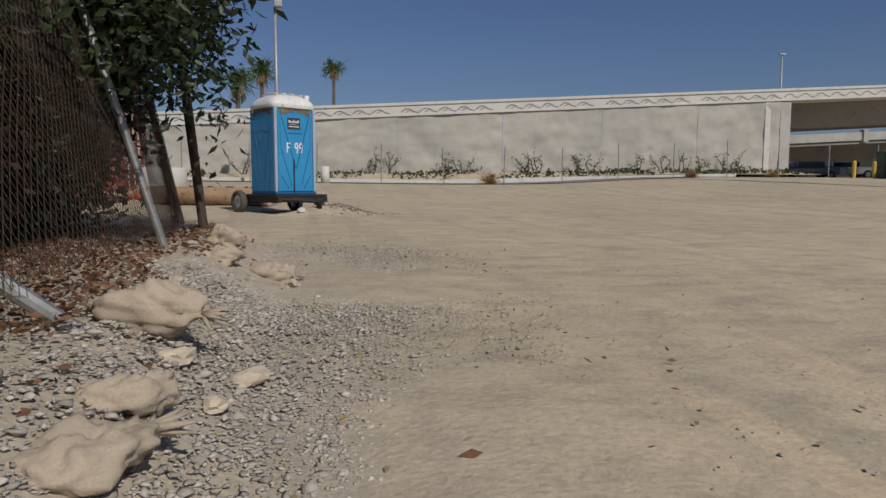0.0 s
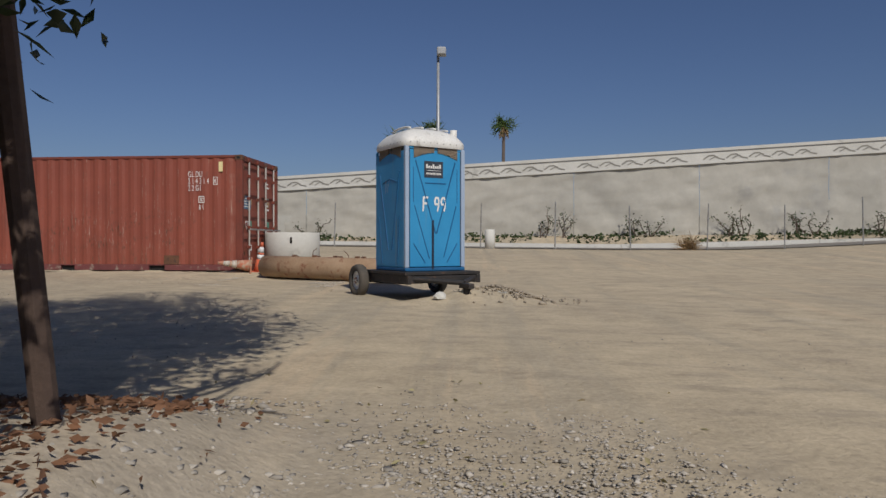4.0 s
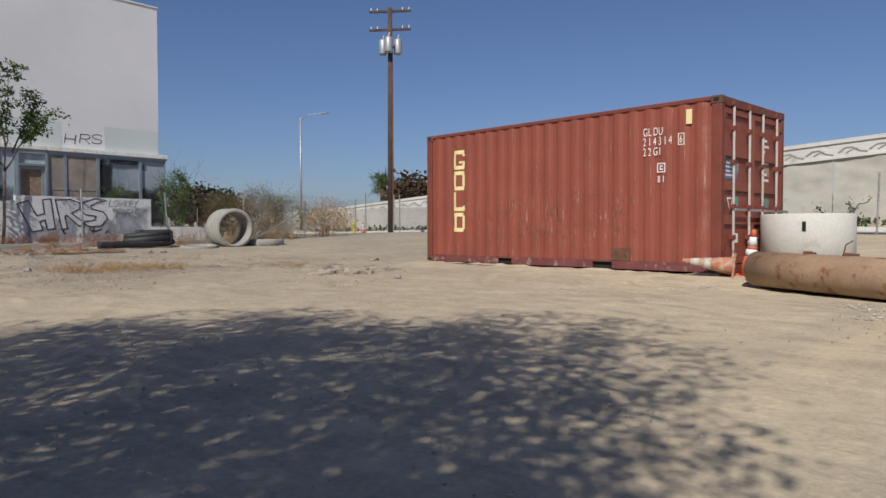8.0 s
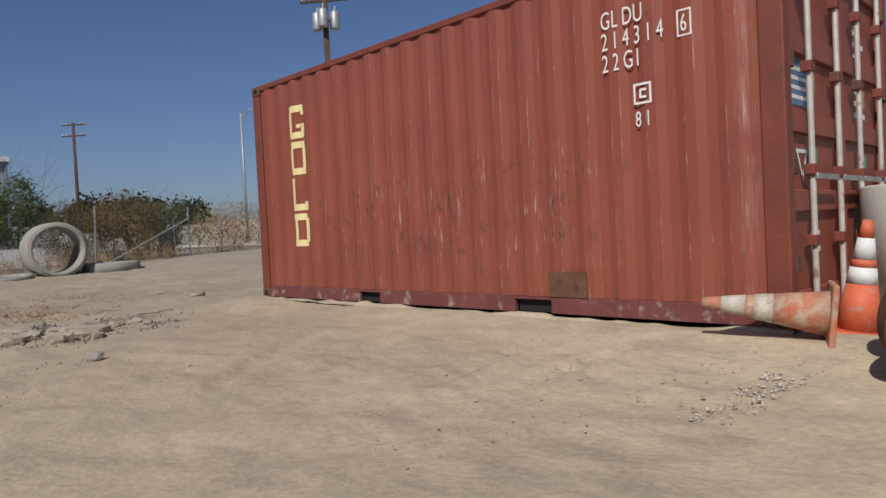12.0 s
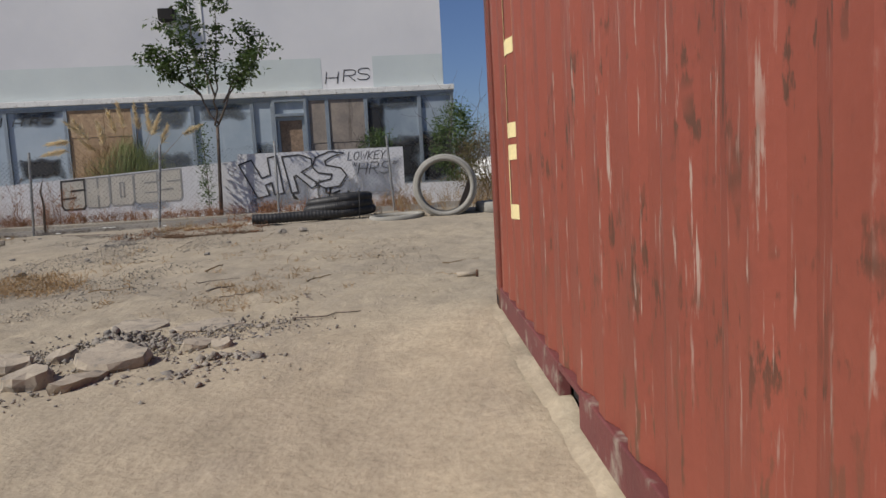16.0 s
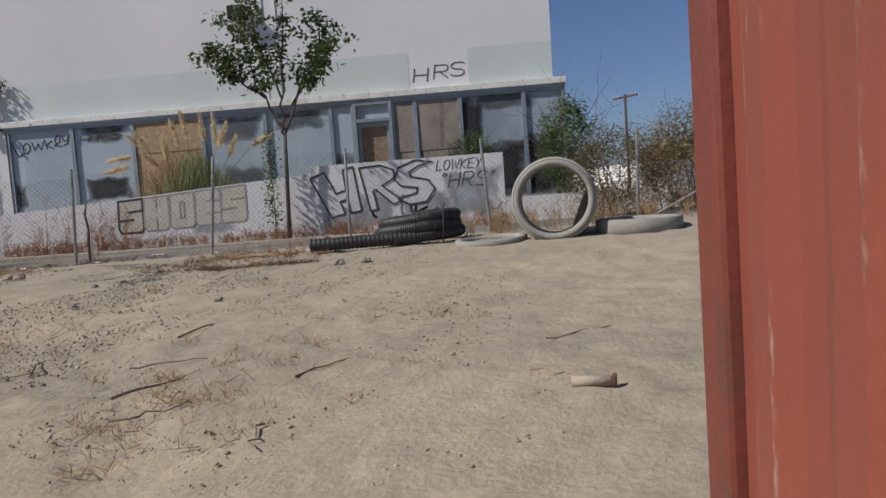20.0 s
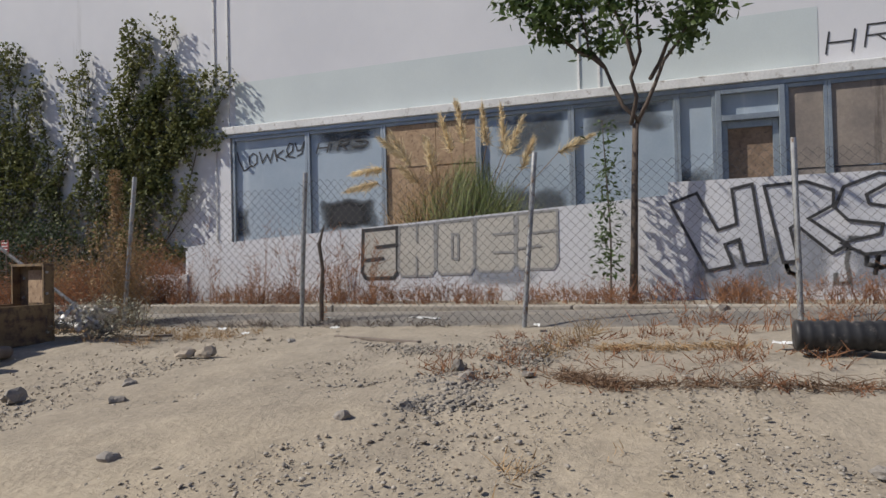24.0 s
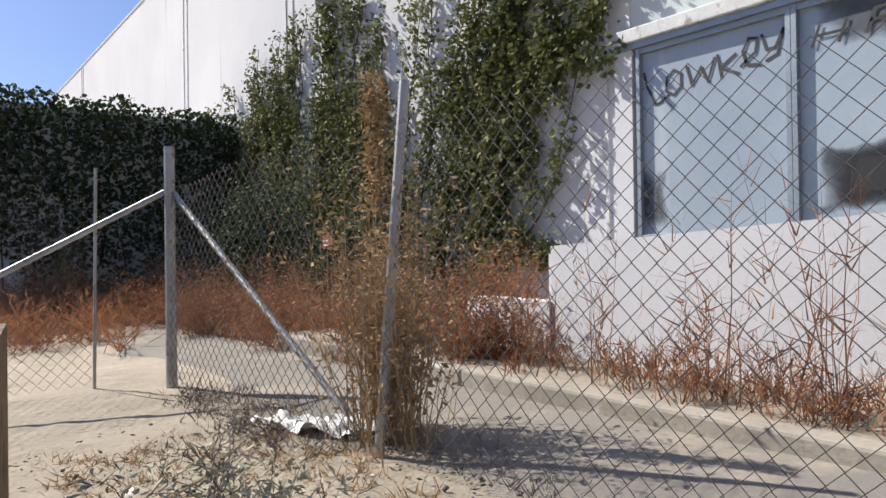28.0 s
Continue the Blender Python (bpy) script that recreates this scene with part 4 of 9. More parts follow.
for ch, y0, z0 in (("H", 18.07, 3.99), ("R", 18.54, 4.03), ("S", 18.93, 4.06)):
    sprayed(ch, on_west(FX + 0.002, y0, z0), 0.30, 0.024, 0.25, 0.15, 1.75, SPRAY_BLACK, building, "black sprayed tag above the canopy")
# ragged black and grey patches laid over the panes
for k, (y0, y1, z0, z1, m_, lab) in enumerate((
        (10.00, 11.22, 1.80, 2.40, SOOT, "black sprayed patch low on the window"), (9.92, 11.30, 3.12, 3.70, GREY_THIN, "dark patch along the window top"),
        (13.3, 14.5, 2.9, 3.6, GREY_THIN, "dark patch along the window top"), (13.3, 14.6, 1.4, 2.5, GREY_THIN, "grey patch in the window corner"),
        (14.6, 16.1, 3.1, 3.6, GREY_THIN, "dark patch along the window top"), (14.7, 15.9, 1.3, 2.0, GREY_THIN, "grey patch low on the window"),
        (16.0, 16.7, 1.4, 2.6, GREY_THIN, "grey patch on the narrow window"), (18.95, 20.75, 1.0, 2.62, SOOT, "black soot over the lower window"),
        (20.40, 21.6, 1.0, 2.75, SOOT, "black soot over the lower window"), (18.98, 19.65, 1.9, 3.75, SOOT, "black soot up the window edge"), (19.2, 20.9, 3.2, 3.7, GREY_THIN, "dark patch along the window top"),
        (8.2, 8.6, 1.7, 2.4, GREY_THIN, "grey patch in the window corner"))):
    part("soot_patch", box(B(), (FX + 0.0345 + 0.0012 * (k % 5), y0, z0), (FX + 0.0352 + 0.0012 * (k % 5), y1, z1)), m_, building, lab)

# ---- ramp wall, planter, kerb ----
WX = -23.94
ramp = thing("ramp_wall", "white painted low ramp wall covered in graffiti", "wall", kind="structure")
bm = B()
prof = [(8.94, 0.3), (19.95, 0.3), (19.95, 2.12), (16.01, 2.12), (16.01, 1.97), (8.94, 1.56)]
f1 = [bm.verts.new((WX, y, z)) for y, z in prof]
f2 = [bm.verts.new((WX - 0.2, y, z)) for y, z in prof]
bm.faces.new(f1)
bm.faces.new(f2[::-1])
for k in range(6):
    bm.faces.new((f1[k], f2[k], f2[(k + 1) % 6], f1[(k + 1) % 6]))
bmesh.ops.recalc_face_normals(bm, faces=bm.faces)
part("wall", bm, STUCCO, ramp)
slab("wall_end", (WX - 1.4, 8.73, 0.3), (WX - 0.2, 8.94, 1.50), STUCCO, ramp)
low = slab("low_wall", (WX - 0.18, 7.95, 0.3), (WX + 0.02, 8.935, 1.13), STUCCO, None)
tagged(low, "short low white garden wall beside the ramp", "wall", kind="structure")
low = slab("low_wall", (WX - 0.18, 19.955, 0.3), (WX + 0.02, 23.2, 1.22), STUCCO, None)
tagged(low, "low white garden wall with faded graffiti", "wall", kind="structure")
slab("ramp_slab", (FX + 0.05, 8.95, 0.3), (WX - 0.21, 20.0, 1.16), CONCRETE, ramp)

# big letters on the ramp wall: outlines with pale fill
BUBBLE = [(0.10, 0), (0.90, 0.0), (1, 0.12), (0.98, 1), (0.02, 0.96), (0, 0.12), (0.10, 0)]
DASHES = {"S": [[(1, 0.66), (0.40, 0.62)], [(0, 0.36), (0.60, 0.40)]], "H": [[(0.5, 1), (0.5, 0.66)], [(0.5, 0), (0.5, 0.38)]], "O": [[(0.42, 0.28), (0.42, 0.74), (0.58, 0.74), (0.58, 0.28), (0.42, 0.28)]], "E": [[(1, 0.68), (0.45, 0.66)], [(1, 0.34), (0.45, 0.34)]]}
SPRAY_FADED = mat("faded_dark_spray_paint", (0.25, 0.25, 0.245), (0.33, 0.325, 0.31), 0.8, 5, 0.0, 40)
for k, ch in enumerate("SHOES"):
    first = k == 0
    y0 = 11.93 + 0.55 * k
    z0 = 1.03 + 0.022 * k
    w_, h_ = 0.535, 0.69 + 0.012 * k
    at = on_west(WX + 0.003, y0, z0)
    bm = B()
    bm.faces.new([bm.verts.new(at(x * w_ + 0.02 * y, y * h_, 0.0005 + 0.0006 * (k % 2))) for x, y in BUBBLE[:-1]])
    part("graffiti_fill", bm, SPRAY_BEIGE, ramp, "beige letter fill")
    bm = B()
    ribbon(bm, [(x * w_ + 0.02 * y, y * h_) for x, y in BUBBLE], 0.050 if first else 0.030, at, 0.003 + 0.0012 * (k % 3))
    for st in DASHES[ch]:
        ribbon(bm, [(x * w_ + 0.02 * y, y * h_) for x, y in st], 0.045 if first else 0.028, at, 0.007)
    part("graffiti_letter", bm, SPRAY_BLACK if first else SPRAY_FADED, ramp, "black outlined bubble letter" if first else "faded grey outlined bubble letter")
# ragged grey patches low on the wall behind the letters
for k, (y0, y1, z0, z1) in enumerate(((16.9, 17.8, 0.75, 1.6), (17.6, 18.9, 0.7, 1.5), (18.6, 20.0, 0.8, 1.9), (16.2, 17.2, 0.7, 1.3), (13.4, 14.5, 0.85, 1.5))):
    part("overspray", box(B(), (WX + 0.0012 + 0.0004 * k, y0, z0), (WX + 0.0014 + 0.0004 * k, min(y1, 19.94), z1)), GREY_RAGGED, ramp, "faded grey patch on the wall")
SPIKY = {
    "H": [(0, 0.86), (0.29, 0.97), (0.50, 0.50), (0.70, 0.57), (0.66, 1.0), (0.87, 1.05), (0.98, 0.10), (0.77, 0.07), (0.72, 0.38), (0.57, 0.32), (0.65, 0.06), (0.38, 0), (0, 0.86)],
    "R": [(0, 0.97), (0.52, 1.0), (0.85, 0.88), (0.84, 0.70), (0.54, 0.55), (1.0, 0.22), (0.81, 0.12), (0.38, 0.48), (0.31, 0.44), (0.40, 0.04), (0.21, 0.02), (0, 0.97)],
    "S": [(1.0, 0.97), (0.55, 1.03), (0.12, 0.89), (0, 0.64), (0.16, 0.48), (0.58, 0.42), (0.54, 0.30), (0.07, 0.20), (0.36, 0.06), (0.79, 0.10), (1.02, 0.38), (0.86, 0.58), (0.42, 0.67), (0.39, 0.78), (0.64, 0.90), (1.0, 0.97)],
}
for k, (ch, y0, z0, w_, h_) in enumerate((("H", 16.03, 1.06, 1.03, 0.94), ("R", 17.05, 1.12, 0.82, 0.92), ("S", 17.75, 1.16, 0.79, 0.90))):
    bm = B()
    bm.faces.new([bm.verts.new((WX + 0.003 + 0.002 * k, y0 + x * w_, z0 + y * h_)) for x, y in SPIKY[ch][:-1]])
    bm.normal_update()
    bmesh.ops.triangulate(bm, faces=bm.faces)
    bmesh.ops.recalc_face_normals(bm, faces=bm.faces)
    part("graffiti_fill", bm, SPRAY_SILVER, ramp, "pale grey letter fill")
    bm = B()
    ribbon(bm, [(x * w_, y * h_) for x, y in SPIKY[ch]], 0.034, on_west(WX + 0.003, y0, z0), 0.008 + 0.002 * k)
    part("graffiti_letter", bm, SPRAY_BLACK, ramp, "large black outlined letter")
sprayed("LOWKEY", on_west(WX, 18.60, 1.85), 0.2, 0.018, 0.18, 0.25, 1.02, SPRAY_BLACK, ramp, "thin black tag")
sprayed("'HRS'", on_west(WX, 18.68, 1.50), 0.28, 0.020, 0.25, 0.25, 1.15, SPRAY_BLACK, ramp, "thin black tag")
for k in range(9):
    bm = B()
    y0 = 16.6 + k * 0.38
    pts = [(0, 0)]
    for q in range(6):
        pts.append((pts[-1][0] + rng.uniform(-0.12, 0.2), min(max(pts[-1][1] + rng.uniform(-0.25, 0.3), -0.1), 0.4)))
    ribbon(bm, pts, 0.05, on_west(WX, y0, 1.0), 0.0018)
    part("graffiti", bm, SPRAY_GREY, ramp, "faded grey scribble")

planter = part("planter_soil", box(B(), (WX - 0.02, 6.0, 0.2), (-23.12, 24.0, 0.72)), DIRT)
tagged(planter, "strip of dry soil below the ramp wall", "soil", kind="structure")
kerb = thing("kerb", "weathered grey concrete kerb in front of the planter", "kerb", kind="structure")
for k in range(6):
    y0 = 6.0 + 3.0 * k
    part("kerb_stone", box(B(), (-23.12, y0 + 0.006, 0.25), (-22.96, y0 + 2.994, 0.722 + 0.004 * (k % 2)), 0.02), mat("dusty_kerb", (0.36, 0.325, 0.27), (0.28, 0.25, 0.21), 0.95, 1.5, 0.3, 30, c3=(0.46, 0.44, 0.40), amount=0.3) if k == 0 else bpy.data.materials["dusty_kerb"], kerb)
rows_ = ((-22.97, 0.065), (-22.5, 0.065), (-22.1, 0.03), (-21.55, -0.09))
apron = part("pavement", quick_mesh("pavement", [(x + (0.16 * float(vnoise(np.array(y), np.array(1.0), 1.3, 41)) if x > -22.2 else 0), y, gz(x, y) + dz) for x, dz in rows_ for y in np.linspace(-10, 24, 137)], [(i * 137 + j, (i + 1) * 137 + j, (i + 1) * 137 + j + 1, i * 137 + j + 1) for i in range(3) for j in range(136)]), ASPHALT)
tagged(apron, "dusty old asphalt strip between fence and kerb", "pavement", kind="structure")

# ---- container ----
CX0, CX1, CY0, CY1, CZ0, CZ1 = -11.385, -5.185, 20.00, 22.40, 0.44, 3.02
CROT = -3.3
box20 = thing("shipping_container", "rust-red corrugated steel shipping container, scratched and rust-streaked", "container", (CX0, CY0, CZ0), CROT)
L_, W_, H_ = CX1 - CX0, CY1 - CY0, CZ1 - CZ0
PITCH, DEEP = 0.278, 0.020


def wave(u):
    """Depth of the side panel's corrugation at u metres from its start."""
    q = (u / PITCH) % 1.0
    pts = ((0, 0), (0.26, 0), (0.5, DEEP), (0.76, DEEP), (1.0, 0))
    for (a, da), (b, db) in zip(pts, pts[1:]):
        if q <= b:
            return da + (db - da) * (q - a) / (b - a)
    return 0.0


def breaks(a, b):
    out = [a]
    k = math.floor(a / PITCH) - 1
    while k * PITCH < b:
        for q in (0, 0.26, 0.5, 0.76):
            u = (k + q) * PITCH
            if a + 1e-4 < u < b - 1e-4:
                out.append(u)
        k += 1
    return sorted(out) + [b]


def corrugated(u0, u1, z0, z1, place):
    us = breaks(u0, u1)
    bm = B()
    cols = []
    zs = [z0 + (z1 - z0) * k / 6 for k in range(7)]
    for u in us:
        dent = [0.006 * noise.noise(Vector((u * 1.3, z * 1.1, 4.0))) for z in zs]
        cols.append([bm.verts.new(place(u, wave(u) + d, z)) for z, d in zip(zs, dent)])
    for a, b in zip(cols, cols[1:]):
        for k in range(6):
            bm.faces.new((a[k], b[k], b[k + 1], a[k + 1]))
    bmesh.ops.recalc_face_normals(bm, faces=bm.faces)
    return bm


part("side_panel", corrugated(0.16, L_ - 0.16, 0.15, H_ - 0.06, lambda u, d, z: (u, 0.012 + d, z)), RED_PAINT, box20)
part("side_panel", corrugated(0.16, L_ - 0.16, 0.15, H_ - 0.06, lambda u, d, z: (u, W_ - 0.012 - d, z)), RED_PAINT, box20)
part("end_panel", corrugated(0.12, W_ - 0.12, 0.12, H_ - 0.10, lambda u, d, z: (0.02 + d, u, z)), RED_PAINT, box20)
part("roof_panel", corrugated(0.1, L_ - 0.1, 0.06, W_ - 0.06, lambda u, d, z: (u, z, H_ - 0.03 - d * 0.6)), RED_DARK, box20)
for x in (0, L_ - 0.16):
    for y in (0, W_ - 0.12):
        part("corner_post", box(B(), (x + 0.004, y + 0.004, 0.118), (x + 0.156, y + 0.116, H_ - 0.118), 0.012), RED_DARK, box20)
for x in (0, L_ - 0.178):
    for y in (0, W_ - 0.162):
        for z in (0, H_ - 0.118):
            bm = box(B(), (x, y, z), (x + 0.178, y + 0.162, z + 0.118), 0.012)
            cast = part("corner_casting", bm, RUST, box20, "rusty steel corner casting")
            yy = y - 0.001 if y == 0 else y + 0.163
            bm = lathe(B(), [(0.0, 0), (0.034, 0)], 14, Matrix.Translation((x + 0.089, yy, z + 0.059)) @ pose(0, 0, 0, 90, 0, 0) @ Matrix.Diagonal((1.3, 1, 1, 1)))
            part("hole", bm, DARK, cast)
RAIL_RED = mat("purple_red_rail", (0.17, 0.052, 0.05), (0.13, 0.04, 0.04), 0.65, 3, 0.2, 40, c3=(0.28, 0.22, 0.18), amount=0.35)
for y in (0.004, W_ - 0.064):
    part("top_rail", box(B(), (0.18, y, H_ - 0.062), (L_ - 0.18, y + 0.06, H_ - 0.004), 0.006), RED_DARK, box20)
    rail_m = RAIL_RED if y < 0.1 else RED_DARK
    for a, b in ((0.18, 1.95), (2.28, 4.03), (4.40, L_ - 0.18)):
        part("bottom_rail", box(B(), (a, y, 0.018), (b, y + 0.05, 0.148), 0.006), rail_m, box20)
    for a, b in ((1.95, 2.28), (4.03, 4.40)):
        part("rail_bridge", box(B(), (a, y + 0.002, 0.125), (b, y + 0.048, 0.148)), rail_m, box20)
for u in (1.95, 4.03):
    part("fork_pocket", box(B(), (u + 0.004, 0.06, 0.02), (u + 0.33, W_ - 0.06, 0.124)), DARK, box20, "dark forklift pocket")
part("floor", box(B(), (0.16, 0.08, 0.13), (L_ - 0.1, W_ - 0.08, 0.16)), RUST, box20)
# door end
part("door_header", box(B(), (L_ - 0.12, 0.12, H_ - 0.13), (L_ - 0.01, W_ - 0.12, H_ - 0.004), 0.006), RED_DARK, box20)
part("door_sill", box(B(), (L_ - 0.12, 0.12, 0.0), (L_ - 0.01, W_ - 0.12, 0.12), 0.006), RED_DARK, box20)
for k, (y0, y1) in enumerate(((0.125, W_ / 2 - 0.006), (W_ / 2 + 0.006, W_ - 0.125))):
    dd = part("door", box(B(), (L_ - 0.085, y0, 0.135), (L_ - 0.065, y1, H_ - 0.14)), RED_PAINT, box20)
    for z0, z1 in ((0.135, 0.22), (0.72, 0.86), (1.22, 1.36), (1.72, 1.86), (H_ - 0.24, H_ - 0.14)):
        part("door_rail", box(B(), (L_ - 0.064, y0 + 0.051, z0), (L_ - 0.03, y1 - 0.051, z1), 0.008), RED_PAINT, dd)
    for q in (y0, y1 - 0.05):
        part("door_stile", box(B(), (L_ - 0.0635, q, 0.136), (L_ - 0.029, q + 0.05, H_ - 0.141), 0.006), RED_PAINT, dd)
    for z0, mt, lab in ((0.45, WHITE_PAINT, "torn pale sticker"), (1.0, GREEN_TAG, "green sprayed scribble"), (1.5, PLY, "tan stain on the door")):
        part("door_mark", box(B(), (L_ - 0.0645, y0 + 0.42 + 0.12 * k, z0), (L_ - 0.062, y0 + 0.60 + 0.1 * k, z0 + 0.14), 0.0), mt, dd, lab)
    for q in (y0 + 0.26, y1 - 0.24):
        rodp = part("lock_rod", rod(B(), (L_ + 0.012, q, 0.06), (L_ + 0.012, q, H_ - 0.07), 0.019, seg=12), ROD_PAINT, box20, "pale steel lock rod")
        for z in (0.07, 0.5, 0.95, 1.6, 2.1, H_ - 0.12):
            part("bracket", box(B(), (L_ - 0.03, q - 0.045, z), (L_ + 0.036, q + 0.045, z + 0.07), 0.008), RED_DARK, rodp)
        part("handle", box(B(), (L_ + 0.03, q - 0.02, 0.92), (L_ + 0.05, q + 0.42, 0.96), 0.006), GALV, rodp, "steel door handle")
    for z in (0.35, 0.95, 1.6, 2.25):
        qy = y0 - 0.04 if k == 0 else y1 - 0.03
        part("hinge", box(B(), (L_ - 0.045, qy, z), (L_ + 0.004, qy + 0.07, z + 0.10), 0.008), RUST, box20)
part("sign_plate", box(B(), (L_ - 0.064, 0.22, 1.40), (L_ - 0.060, 0.66, 1.70)), SIGN_BLUE, box20, "blue and white notice on the door")
bm = B()
for k in range(4):
    box(bm, (L_ - 0.0595, 0.26, 1.44 + 0.06 * k), (L_ - 0.058, 0.60 - 0.07 * (k % 2), 1.465 + 0.06 * k))
part("notice_lines", bm, WHITE_PAINT, box20, "lines of small white print")
bm = B()
for k in range(9):
    box(bm, (L_ - 0.064, W_ - 0.78, 1.42 + 0.09 * k), (L_ - 0.061, W_ - 0.5 - 0.08 * (k % 3), 1.46 + 0.09 * k))
part("door_print", bm, WHITE_PAINT, box20, "rows of small white print")
bm = B()
ribbon(bm, [(0, 0), (0.09, -0.17), (-0.09, -0.17), (0, 0)], 0.025, lambda u, v, lift: (L_ - 0.06 + lift, 0.42 + u, 1.12 - v - 0.18), 0.001)
part("triangle_mark", bm, WHITE_PAINT, box20, "white triangle mark")


def side_paint(rects, z_off=0.0):
    """Paint on the ribbed side: rectangles u0, u1, z0, z1 that follow the ribs."""
    bm = B()
    for u0, u1, z0, z1 in rects:
        us = breaks(u0, u1)
        top = [bm.verts.new((u, 0.012 + wave(u) - 0.0042, z1)) for u in us]
        bot = [bm.verts.new((u, 0.012 + wave(u) - 0.0042, z0)) for u in us]
        for k in range(len(us) - 1):
            bm.faces.new((bot[k], bot[k + 1], top[k + 1], top[k]))
    return bm


GW, GH, TH = 0.31, 0.375, 0.075
SHAPES = {
    "a": [(0.02, GW - 0.02, GH - TH, GH), (0, TH, 0.025, GH - TH), (0.02, GW - 0.02, 0, 0.025), (TH, GW - 0.012, 0.025, TH), (GW - TH, GW, TH, 0.16), (GW * 0.5, GW - TH, 0.12, 0.16), (GW - TH, GW, GH - 0.12, GH - TH)],
    "b": [(0.02, GW - 0.02, GH - TH, GH), (0.02, GW - 0.02, 0, TH), (0, TH, TH, GH - TH), (GW - TH, GW, TH, GH - TH)],
    "c": [(0, TH, TH, GH), (0, GW, 0, TH), (GW - TH, GW, TH, 0.10)],
    "d": [(0.0, GW - 0.05, GH - TH, GH), (0.0, GW - 0.05, 0, TH), (0.02, 0.02 + TH, TH, GH - TH), (GW - TH, GW, 0.05, GH - 0.05)],
}
for k, key in enumerate("abcd"):
    z0 = 2.22 - 0.41 * k - GH
    rects = [(0.77 + a, 0.77 + b, z0 + c, z0 + d) for a, b, c, d in SHAPES[key]]
    part("painted_mark", side_paint(rects), CREAM, box20, "large cream-yellow painted letter shape")


def text_part(body, size, at, parent, material, label, rx=90, rz=0, extrude=0.0006, wide=0.82):
    cu = bpy.data.curves.new("lettering", "FONT")
    cu.body, cu.size, cu.extrude = body, size, extrude
    tmp = new("lettering_source", cu)
    bpy.context.view_layer.update()
    me = bpy.data.meshes.new_from_object(tmp.evaluated_get(bpy.context.evaluated_depsgraph_get()))
    bpy.data.objects.remove(tmp)
    ob = part("lettering", me, material, parent, label)
    ob.matrix_local = pose(*at, rx, 0, rz) @ Matrix.Diagonal((wide, 1, 1, 1))
    return ob


for row, z_ in (("GLDU", 2.095), ("214314", 1.945), ("22G1", 1.79)):
    for k, ch in enumerate(row):
        text_part(ch, 0.178, (4.95 + 0.086 * k, 0.0062, z_), box20, WHITE_PAINT, "white stencilled container code", wide=0.62)
for k, ch in enumerate("81"):
    text_part(ch, 0.15, (5.20 + 0.075 * k, 0.0062, 1.37), box20, WHITE_PAINT, "white stencilled number", wide=0.62)
text_part("6", 0.16, (5.552, 0.0062, 1.95), box20, WHITE_PAINT, "white stencilled check digit", wide=0.6)
bm = B()
ribbon(bm, [(0, 0), (0.09, 0), (0.09, 0.165), (0, 0.165), (0, 0)], 0.012, lambda u, v, l: (5.535 + u, 0.008 - l, 1.922 + v), 0.001)
part("painted_mark", bm, WHITE_PAINT, box20, "thin white box round the check digit")
bm = B()
ribbon(bm, [(0, 0), (0.12, 0), (0.12, 0.13), (0, 0.13), (0, 0)], 0.016, lambda u, v, l: (5.20 + u, 0.008 - l, 1.53 + v), 0.001)
ribbon(bm, [(0.085, 0.09), (0.045, 0.09), (0.045, 0.04), (0.085, 0.04)], 0.016, lambda u, v, l: (5.20 + u, 0.008 - l, 1.53 + v), 0.001)
part("painted_mark", bm, WHITE_PAINT, box20, "small white boxed mark")
part("cream_plate", box(B(), (5.66, -0.004, 2.21), (5.75, 0.010, 2.43), 0.003), CREAM, box20, "small cream vent plate")
part("patch_plate", box(B(), (4.39, -0.004, 0.15), (4.74, 0.008, 0.35), 0.003), RUST, box20, "rusted steel repair patch")

# windblown sand against the container's foot
n_ = 160
us = np.linspace(0.0, L_, n_)
hh = 0.004 + 0.016 * vnoise(us, us * 0, 2.0, 15) + 0.012 * vnoise(us, us * 0, 7.0, 16)
ww = 0.05 + 0.03 * vnoise(us, us * 0, 1.4, 17)
co = []
ca, sa = math.cos(radians(CROT)), math.sin(radians(CROT))
for u, h, w in zip(us, hh, ww):
    for v, f_ in ((0.05, 1.0), (-0.004, 0.9), (-0.012 - w * 0.15, 0.35), (-0.035 - w * 0.4, -0.4)):
        x, y = CX0 + u * ca - v * sa, CY0 + u * sa + v * ca
        g_ = gz(x, y)
        co.append((x, y, g_ + f_ * (max(CZ0 - 0.012 - g_, 0.005) + h)))
fc = [(4 * i + k, 4 * i + k + 1, 4 * i + k + 5, 4 * i + k + 4) for i in range(n_ - 1) for k in range(3)]
sand = part("sand_drift", quick_mesh("sand_drift", co, fc), DIRT, smooth=True)
tagged(sand, "thin drift of pale sand along the container foot", "sand", kind="structure")

# the moulding's relief shadow is put into its dark colour
ORNAMENT = mat("shadow_dark_moulding", (0.20, 0.19, 0.17), (0.26, 0.25, 0.22), 0.9, 2, 0.1, 20)

# ---- freeway wall, bridge and street ----
def wall_y(x):
    return 41.5 - 0.052 * (x - 5.5)


def base_z(x):
    return 1.50 + 0.006 * (x - 5.5)


def top_z(x):
    return 5.65 + 0.056 * (x - 5.5)


